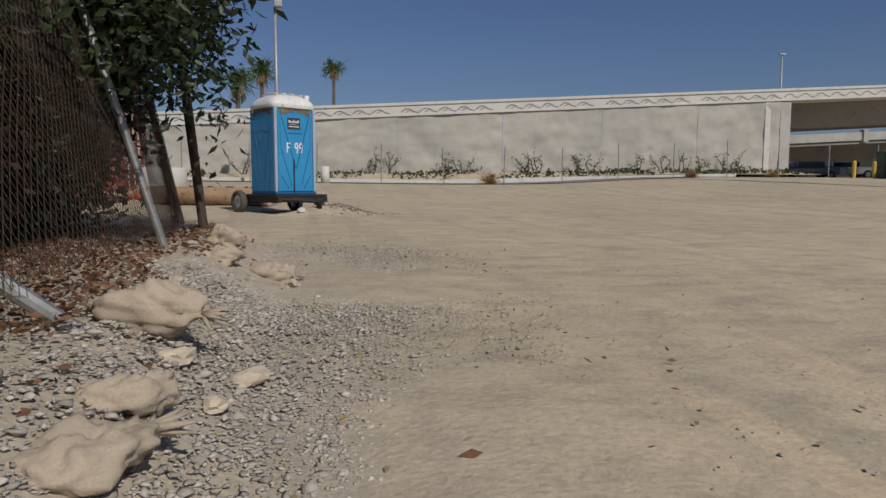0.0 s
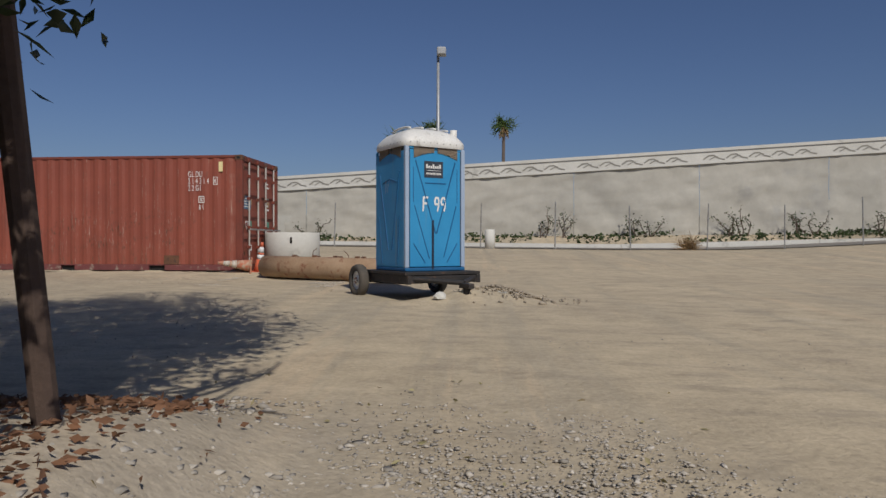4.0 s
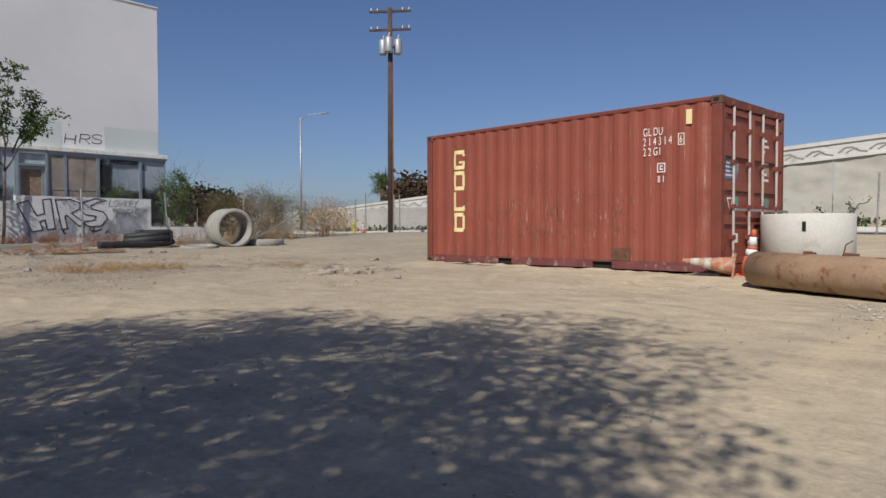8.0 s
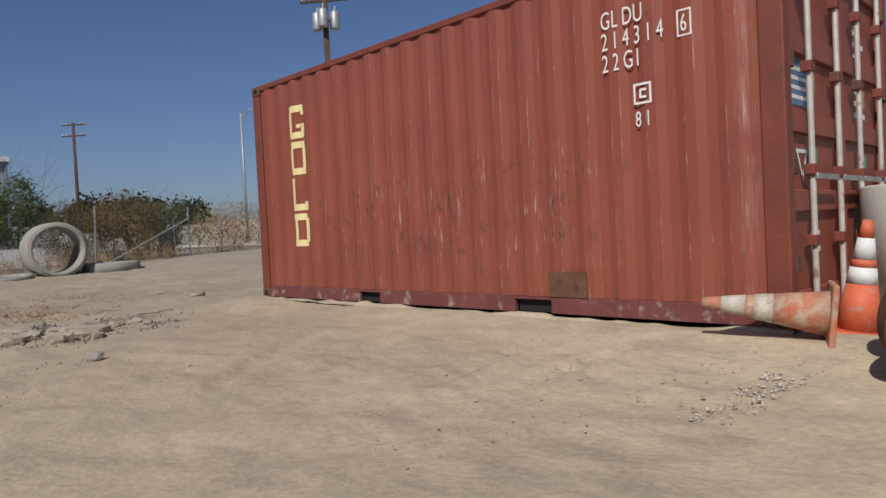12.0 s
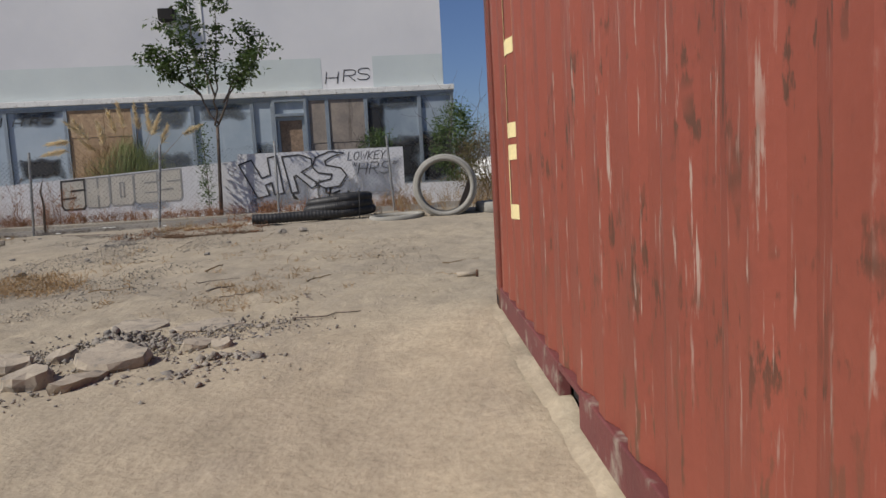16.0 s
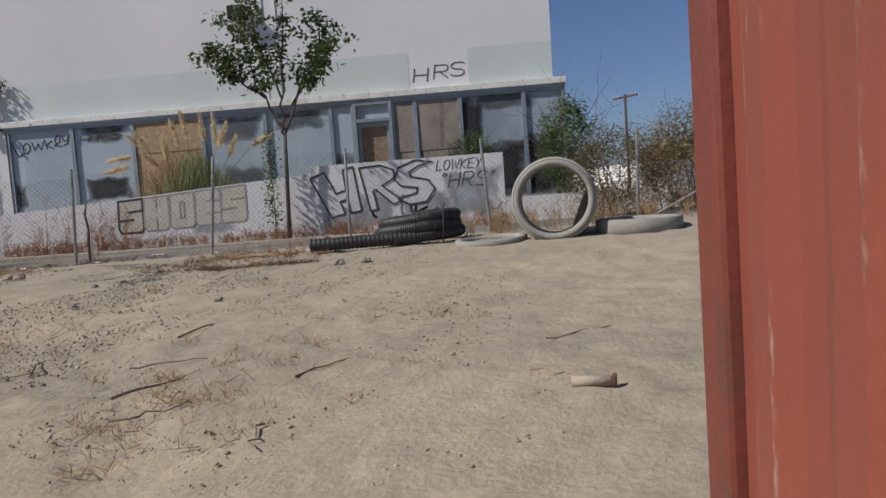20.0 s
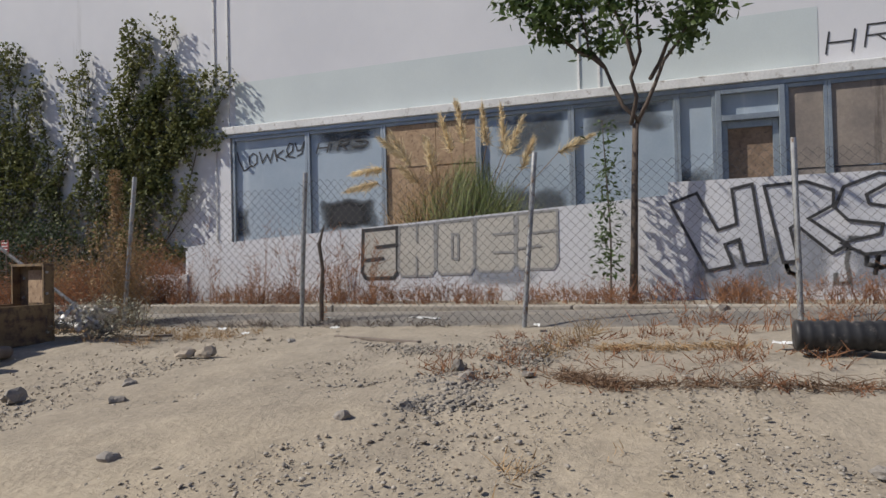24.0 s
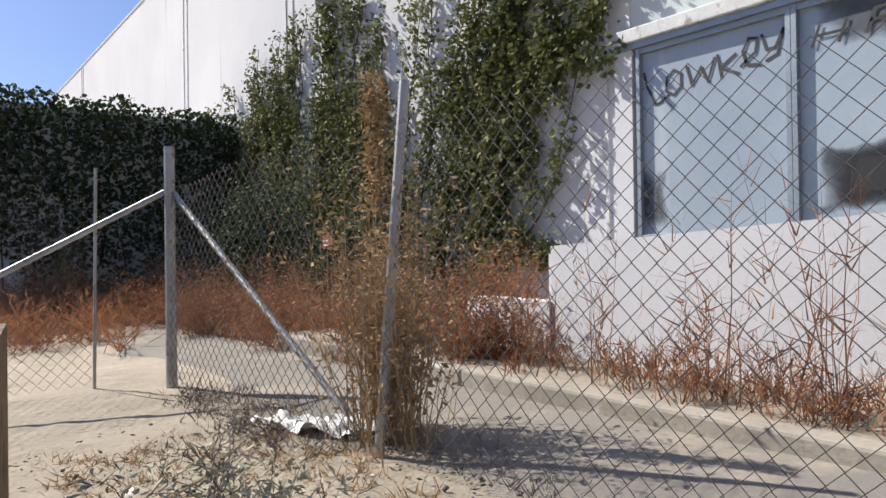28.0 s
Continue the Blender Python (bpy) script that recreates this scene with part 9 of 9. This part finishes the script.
for x, y, sx_, sy_, seed in ((-18.68, 14.83, 0.042, 0.036, 401), (-19.34, 14.97, 0.055, 0.045, 402), (-19.20, 14.90, 0.032, 0.028, 403), (-15.71, 14.93, 0.085, 0.07, 404), (-22.73, 16.53, 0.11, 0.08, 405), (-18.5, 13.03, 0.055, 0.045, 406), (-18.42, 12.28, 0.08, 0.05, 407), (-18.0, 11.86, 0.12, 0.07, 408), (-18.89, 12.75, 0.05, 0.04, 409), (-16.67, 16.9, 0.045, 0.04, 410), (-18.93, 17.62, 0.07, 0.05, 411), (-18.93, 17.97, 0.08, 0.05, 412), (-19.67, 14.79, 0.06, 0.045, 414), (-17.31, 11.17, 0.14, 0.09, 415)):
    rock(x, y, (sx_, sy_), seed, ASPHALT_CHUNK, "dark broken clod on the rubble", "rubble lumps")
for x, y, seed in ((-19.84, 12.40, 421), (-19.86, 12.57, 422)):
    rock(x, y, (0.085, 0.05), seed, SLAB_TOP, "dusty grey broken stone on the dirt", "rubble lumps", 0.01)
weeds("dry_weeds", "flattened straw and torn leaves by the gate", -21.7, -20.5, 8.7, 10.6, 700, 0.022, DRY_TAN, 54, None, 0.006, 2.6, 2)
n_ = 300
lx, ly = r6.uniform(-21.9, -20.1, n_), r6.uniform(8.3, 11.2, n_)
alone("leaf_litter", leaves("leaf_litter", np.stack([lx, ly, ground_z(lx, ly) + r6.uniform(0.005, 0.02, n_)], -1), 0.035, 0.012, 0.0, 0.25, r6), OLIVE, "grey-green withered leaves by the gate", "leaf litter", kind="stuff")
for k, (xa, ya, xb, yb, bow) in enumerate(((-14.03, 16.78, -14.47, 16.58, 0.03), (-14.6, 15.9, -15.3, 15.5, 0.06), (-14.2, 15.6, -14.7, 16.1, -0.05), (-14.9, 15.0, -15.4, 15.6, 0.08), (-21.2, 9.3, -20.6, 10.5, 0.12), (-20.5, 11.4, -20.9, 11.2, 0.05), (-14.9, 17.3, -15.6, 17.5, 0.05), (-13.3, 17.7, -13.9, 17.9, 0.04))):
    f_ = np.linspace(0, 1, 9)
    px_, py_ = xa + (xb - xa) * f_ + bow * np.sin(3.1 * f_), ya + (yb - ya) * f_ + bow * np.sin(6.2 * f_) * 0.5
    alone("dry_stick", tube_data("dry_stick", np.stack([px_, py_, ground_z(px_, py_) + 0.02 + 0.02 * np.sin(5 * f_ + k)], -1), np.linspace(0.009, 0.003, 9), 5), WOOD_GREY if k % 2 else DRY_TAN, "thin dry stick lying on the dirt", "stick", group="dry sticks")
for nm, n_, x0, x1, y0, y1, sz, m_, lab in (("pebbles", 26000, -21.8, -8.5, 10.5, 19.9, 0.006, PEBBLE, "small dusty pebbles over the dirt lot"), ("pebbles", 15000, -19.8, -12.5, 12.0, 17.0, 0.0075, GRAVEL_DULL, "grey gravel strewn over the dirt lot"), ("pebbles", 2200, -21.8, -12.0, 10.5, 19.7, 0.010, PEBBLE, "dusty clods and stones over the dirt lot"), ("pebbles", 1800, -21.8, -11.0, 10.5, 19.7, 0.007, ASPHALT_CHUNK, "dark stones over the dirt lot"), ("pebbles", 9000, -11.0, -1.0, 9.0, 19.6, 0.0055, PEBBLE, "small dusty pebbles on the bare dirt"), ("gravel", 7000, -5.15, -2.6, 16.6, 18.9, 0.007, GRAVEL, "pale gravel spilled round the pipes")):
    a, b = r6.uniform(x0, x1, n_), r6.uniform(y0, y1, n_)
    keep = vnoise(a, b, 0.55, 77) + 0.5 * vnoise(a, b, 1.7, 78) > (-0.1 if nm == "pebbles" else 0.0)
    a, b = a[keep], b[keep]
    alone(nm, stones(nm, np.stack([a, b, ground_z(a, b) + 0.004], -1), sz, 0.7, r6), m_, lab, "stones", kind="stuff")

# ---- street poles, lamps and distance ----
def utility_pole(x, y, z0, z1, label, arms=2, kit=True, r_=0.17):
    ob = thing("utility_pole", label, "utility pole", (x, y, z0), 36)
    h = z1 - z0
    part("pole", rod(B(), (0, 0, -0.3), (0, 0, h), r_, r_ * 0.7, 14), POLE_WOOD, ob, "", True)
    for k in range(arms):
        zc = h - 0.25 - 1.0 * k
        arm = part("crossarm", box(B(), (-1.15, -0.06, zc), (1.15, 0.06, zc + 0.12), 0.01), POLE_WOOD, ob)
        for u in (-1.05, -0.7, 0.7, 1.05):
            part("insulator", lathe(B(), [(0.0, 0.0), (0.04, 0.0), (0.055, 0.05), (0.03, 0.08), (0.045, 0.12), (0.0, 0.16)], 10, Matrix.Translation((u, 0, zc + 0.12))), CONCRETE_PALE, arm, "pale insulator")
    if kit:
        for k, (u, v) in enumerate(((-0.42, 0.1), (0.42, 0.1), (0.0, -0.42))):
            t_ = part("transformer", lathe(B(), [(0.0, 0.0), (0.2, 0.02), (0.22, 0.1), (0.22, 0.78), (0.16, 0.86), (0.0, 0.88)], 18, Matrix.Translation((u, v, h - 2.55))), STEEL_GREY, ob, "grey can transformer", True)
            part("bushing", rod(B(), (u, v, h - 1.68), (u + 0.05, v, h - 1.45), 0.03, seg=6), CONCRETE_PALE, t_)
        part("bracket", box(B(), (-0.5, -0.05, h - 2.2), (0.5, 0.05, h - 2.1)), GALV, ob)
        part("conduit", rod(B(), (0.16, -0.1, 0), (0.12, -0.08, h - 2.0), 0.04, seg=8), RUST, ob, "reddish conduit up the pole")
    return ob


utility_pole(-29.4, 35.9, 1.0, 13.3, "dark timber utility pole with crossarms and transformers")
utility_pole(-70.7, 39.7, 1.2, 12.6, "distant dark timber utility pole", 2, False)
utility_pole(-62.0, 30.0, 1.0, 8.0, "distant timber utility pole", 1, False, 0.12)
pr = thing("utility_pole", "thick dark timber pole with a pale conduit beside it", "utility pole", (23.0, 21.9, gz(23.0, 21.9)))
part("pole", rod(B(), (0, 0, -0.3), (0, 0, 15.0), 0.20, 0.17, 14), POLE_WOOD, pr, "", True)
part("conduit", rod(B(), (-0.24, -0.05, 0), (-0.22, -0.05, 12.0), 0.045, seg=8), PALE_BOX, pr, "pale steel conduit")


def street_lamp(x, y, z, h, arm, label, flood=False):
    ob = thing("street_lamp", label, "street lamp", (x, y, z))
    part("pole", rod(B(), (0, 0, -0.2), (0, 0, h), 0.10, 0.06, 12), STEEL_GREY, ob, "", True)
    if flood:
        part("lamp_head", box(B(), (-0.05, -0.35, h - 0.05), (0.35, 0.15, h + 0.28), 0.05), STEEL_GREY, ob)
    else:
        a = [(0, 0, h - 0.2), (arm[0] * 0.3, arm[1] * 0.3, h + 0.15), (arm[0], arm[1], h + 0.25)]
        part("arm", tube_data("arm", a, 0.035, 6), STEEL_GREY, ob)
        part("lamp_head", box(B(), (arm[0] - 0.3, arm[1] - 0.12, h + 0.17), (arm[0] + 0.3, arm[1] + 0.12, h + 0.30), 0.04), STEEL_GREY, ob)
    return ob


street_lamp(-42.1, 39.1, 1.3, 7.8, (1.6, 0.9), "tall grey street lamp with a curved arm")
street_lamp(-1.45, 34.4, 1.0, 8.2, (0, 0), "grey pole with a flood lamp beside the street", True)
street_lamp(56.0, 38.0, 1.6, 9.5, (-2.2, 0.0), "tall grey street lamp with a long arm")
street_lamp(40.0, 52.0, 5.0, 6.5, (0, 0), "thin pale pole rising above the bridge")


def palm(x, y, z, h, s, label, seed):
    r = np.random.default_rng(seed)
    ob = thing("palm_tree", label, "palm tree", (x, y, z))
    part("trunk", tube_data("trunk", [(0, 0, 0), (0.05, 0, h * 0.5), (0.1, 0, h)], [0.22 * s, 0.17 * s, 0.15 * s], 10), BARK, ob, "", True)
    b, t = [], []
    for k in range(46):
        a, e = r.uniform(0, 6.283), r.uniform(-0.7, 1.2)
        ax = Vector((math.cos(a) * math.cos(e), math.sin(a) * math.cos(e), math.sin(e)))
        for j in range(16):
            f_ = j / 15
            p = Vector((0.1, 0, h)) + ax * f_ * 1.1 * s - Vector((0, 0, 0.25 * f_ * f_ * s))
            b.append(tuple(p))
            t.append(tuple(p + (ax * 0.5 + Vector(r.normal(size=3)) * 0.55 - Vector((0, 0, 0.2))) * 0.5 * s))
    part("crown", blades("crown", b, t, 0.07 * s, 0.1, 2, r), LEAF_GREEN, ob, "fan of green fronds")
    b, t = [], []
    for k in range(160):
        a = r.uniform(0, 6.283)
        p = Vector((0.1 + 0.2 * s * math.cos(a), 0.2 * s * math.sin(a), h - r.uniform(0.1, 0.7) * s))
        b.append(tuple(p))
        t.append((p.x + 0.3 * s * math.cos(a), p.y + 0.3 * s * math.sin(a), p.z - r.uniform(0.4, 0.9) * s))
    part("skirt", blades("skirt", b, t, 0.06 * s, 0.1, 2, r), DRY_TAN, ob, "hanging dry fronds")
    return ob


palm(2.6, 58.0, 2.0, 8.2, 0.8, "palm tree rising behind the freeway wall", 1)
palm(-3.6, 70.0, 2.0, 9.6, 1.2, "tall palm tree behind the freeway wall", 5)
palm(-4.8, 55.0, 2.0, 6.5, 1.1, "palm tree behind the freeway wall", 2)
palm(-76.7, 78.5, 1.0, 7.2, 1.6, "distant palm tree behind the freeway", 3)
palm(-21.0, 58.0, 1.0, 3.9, 1.2, "palm crown showing over the freeway wall", 4)
for k, (x, y, s) in enumerate(((-62, 70, 3.4), (-66, 74, 3.0), (-70, 45, 1.6), (-120, 60, 4), (-135, 50, 3.5), (-100, 66, 3), (-52.0, 36.0, 1.7), (-58, 40, 1.9), (-90, 42, 2.6), (-110, 30, 3.0))):
    r = np.random.default_rng(90 + k)
    ob = thing("distant_tree", "round distant tree beyond the lot", "tree", (x, y, gz(x, y)), group="distant trees")
    part("trunk", rod(B(), (0, 0, 0), (0, 0, s), 0.12 * s, 0.08 * s, 8), BARK, ob)
    q = r.normal(size=(120, 3))
    q /= np.linalg.norm(q, axis=1)[:, None]
    q = np.array([0, 0, s * 1.35]) + q * r.uniform(0.4, 1, (120, 1)) * [s, s, s * 0.8]
    part("crown", leaves("crown", around(q, 1500, 0.18 * s, r), 0.2 * s, 0.15 * s, 0.2, r=r), LEAF_DARK if k % 3 else LEAF_RED, ob)

ang = np.radians(np.arange(-100, 261, 2.0))
co = []
for i, a in enumerate(ang):
    h = 55 + 45 * float(vnoise(np.array(i * 0.11), np.array(0.5), 1.0, 71)) + 22 * float(vnoise(np.array(i * 0.43), np.array(3.5), 1.0, 72))
    co += [(2200 * math.cos(a), 2200 * math.sin(a), -20), (2200 * math.cos(a), 2200 * math.sin(a), max(h, 14))]
hills = part("backdrop", quick_mesh("backdrop", co, [(2 * i, 2 * i + 2, 2 * i + 3, 2 * i + 1) for i in range(len(ang) - 1)]), HILL)
tagged(hills, "hazy blue distant hills", "hills", kind="structure")

# street fence, dead vines and shrubs along the freeway wall
sf = thing("street_fence", "line of slender steel fence posts along the street", "fence", kind="structure")
for k in range(34):
    x = -52 + 3.08 * k
    y = 33.2 - 0.03 * (x - 5)
    part("post", rod(B(), (x, y, gz(x, y) - 0.05), (x + r6.normal(0, 0.03), y, gz(x, y) + 1.9 + r6.uniform(-0.1, 0.1)), 0.028, seg=8), GALV, sf)
for x, y, s, lab in ((9.0, 33.6, 0.75, "dry tumbleweed caught at a fence post"), (20.0, 33.0, 0.5, "dry brown weed clump by the street"), (24.5, 32.5, 0.45, "dry brown weed clump by the street")):
    r = np.random.default_rng(int(x * 7))
    n_ = 420
    d_ = r.normal(size=(n_, 3))
    d_[:, 2] = np.abs(d_[:, 2])
    d_ /= np.linalg.norm(d_, axis=1)[:, None]
    alone("tumbleweed", blades("tumbleweed", d_ * 0.1 * s, d_ * s * r.uniform(0.6, 1.1, (n_, 1)), 0.02, 0.3, 2, r), DRY_TAN, lab, "weed", (x, y, gz(x, y) + 0.05), group="dry weed clumps")
for k, x in enumerate((-12.0, -8.5, -3.5, -1.5, 3.8, 4.8, 8.6, 9.3, 13.2, 14.0, 16.5, 17.3, 20.5, 22.0, 23.4, 24.6, 26.6, 27.4)):
    r = np.random.default_rng(300 + k)
    y = wall_y(x) - 0.9
    ob = thing("dead_vine", "dark leafless vine stump against the freeway wall", "shrub", (x, y, base_z(x) - 0.12), group="dead vines on the wall")
    tubes, tips = [], []
    for j in range(3):
        grow((r.normal(0, 0.12), 0, -0.1), (r.normal(0, 0.35), 0.1, 1), r.uniform(0.7, 1.1), 0.04, 1, r, tubes, tips, 0.35, 2, 0.7, 0.5)
    part("stem", join_tubes("stem", tubes, 5), BARK, ob)
    part("foliage", leaves("foliage", around(tips, 90, 0.10, r), 0.14, 0.07, 0.1, r=r), IVY_GROUND, ob)
tub = thing("concrete_post", "short thick concrete post by the street", "post", (0.75, 33.4, gz(0.75, 33.4)))
part("post", rod(B(), (0, 0, -0.1), (0, 0, 0.8), 0.22, 0.20, 18), CONCRETE_PALE, tub, "", True)

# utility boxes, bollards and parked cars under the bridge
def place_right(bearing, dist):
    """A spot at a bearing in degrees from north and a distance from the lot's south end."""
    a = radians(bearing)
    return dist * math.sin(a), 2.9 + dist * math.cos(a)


def cabinet(x, y, w_, d_, h_, material, label, rz=0, doors=2):
    z = max(gz(x, y), 1.0)
    ob = thing("utility_cabinet", label, "utility cabinet", (x, y, z), rz)
    part("body", box(B(), (-w_ / 2, -d_ / 2, -0.1), (w_ / 2, d_ / 2, h_), 0.03), material, ob)
    part("lid", box(B(), (-w_ / 2 - 0.05, -d_ / 2 - 0.05, h_), (w_ / 2 + 0.05, d_ / 2 + 0.05, h_ + 0.08), 0.02), material, ob)
    for k in range(doors):
        u = -w_ / 2 + w_ / doors * k
        dr = part("door", box(B(), (u + 0.03, -d_ / 2 - 0.025, 0.08), (u + w_ / doors - 0.03, -d_ / 2 - 0.002, h_ - 0.08), 0.008), material, ob)
        part("handle", box(B(), (u + w_ / doors - 0.14, -d_ / 2 - 0.06, h_ * 0.5), (u + w_ / doors - 0.10, -d_ / 2 - 0.025, h_ * 0.58)), DARK, dr)


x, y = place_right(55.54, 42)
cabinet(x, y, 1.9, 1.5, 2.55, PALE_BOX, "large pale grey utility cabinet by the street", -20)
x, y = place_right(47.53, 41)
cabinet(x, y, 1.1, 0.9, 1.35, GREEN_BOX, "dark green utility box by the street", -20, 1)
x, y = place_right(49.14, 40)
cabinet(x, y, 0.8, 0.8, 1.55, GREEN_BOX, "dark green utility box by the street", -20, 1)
proto = None
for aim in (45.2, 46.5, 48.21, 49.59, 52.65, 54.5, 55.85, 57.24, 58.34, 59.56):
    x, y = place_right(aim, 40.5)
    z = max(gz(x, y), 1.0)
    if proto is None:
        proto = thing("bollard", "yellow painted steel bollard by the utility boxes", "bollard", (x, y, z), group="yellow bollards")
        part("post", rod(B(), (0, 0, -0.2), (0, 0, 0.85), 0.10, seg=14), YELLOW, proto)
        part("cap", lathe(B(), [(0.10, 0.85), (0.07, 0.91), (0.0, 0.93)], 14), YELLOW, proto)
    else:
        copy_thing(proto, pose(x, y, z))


def car(x, y, z, rz, material, label, pickup=False):
    ob = thing("parked_car", label, "car", (x, y, z), rz, group="cars parked beyond the bridge")
    bm = box(B(), (-2.2, -0.85, 0.35), (2.2, 0.85, 0.95), 0.12)
    part("body", bm, material, ob, "", True)
    if pickup:
        bm = box(B(), (-0.3, -0.75, 0.95), (1.1, 0.75, 1.65), 0.15)
    else:
        bm = box(B(), (-1.5, -0.75, 0.95), (1.1, 0.75, 1.5), 0.2)
    part("cabin", bm, material, ob, "", True)
    part("side_glass", box(B(), (-0.2 if pickup else -1.25, -0.765, 1.05), (0.9, 0.765, 1.42), 0.02), GLASS_CAR, ob)
    for wx in (-1.4, 1.4):
        for wy in (-0.82, 0.82):
            w = part("wheel", lathe(B(), [(0.0, 0.10), (0.2, 0.10), (0.33, 0.09), (0.34, -0.09), (0.0, -0.09)], 20, Matrix.Translation((wx, wy, 0.34)) @ pose(0, 0, 0, 90, 0, 0)), BLACK, ob, "", True)
            part("rim", lathe(B(), [(0.0, 0.105), (0.2, 0.104)], 16, Matrix.Translation((wx, wy, 0.34)) @ pose(0, 0, 0, 90 if wy < 0 else -90, 0, 0)), STEEL_GREY, w)


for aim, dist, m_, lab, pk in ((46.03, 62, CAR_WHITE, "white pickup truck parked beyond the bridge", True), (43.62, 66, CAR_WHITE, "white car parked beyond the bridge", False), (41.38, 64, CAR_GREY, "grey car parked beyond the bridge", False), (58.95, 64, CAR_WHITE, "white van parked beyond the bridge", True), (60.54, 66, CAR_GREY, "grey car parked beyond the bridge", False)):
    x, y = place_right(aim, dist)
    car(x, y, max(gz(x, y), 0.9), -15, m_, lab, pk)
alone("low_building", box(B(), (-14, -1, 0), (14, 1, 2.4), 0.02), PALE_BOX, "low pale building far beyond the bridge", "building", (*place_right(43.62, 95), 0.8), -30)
hyd = thing("fire_hydrant", "yellow fire hydrant far along the street", "hydrant", (-35.5, 38.4, gz(-35.5, 38.4)))
part("body", lathe(B(), [(0.16, 0), (0.13, 0.08), (0.13, 0.6), (0.17, 0.63), (0.12, 0.78), (0.0, 0.86)], 16), YELLOW, hyd, "", True)
part("outlet", rod(B(), (-0.22, 0, 0.48), (0.22, 0, 0.48), 0.06, seg=10), YELLOW, hyd)
for x, y in ((-37.6, 37.5), (-33.0, 37.0)):
    cone("orange traffic cone far along the street", (x, y, gz(x, y) + 0.01))
alone("far_shed", box(B(), (-6, -3, 0), (6, 3, 2.6), 0.02), WHITE_PAINT, "low white building in the distance", "building", (-75, 33, 0.6), 20)
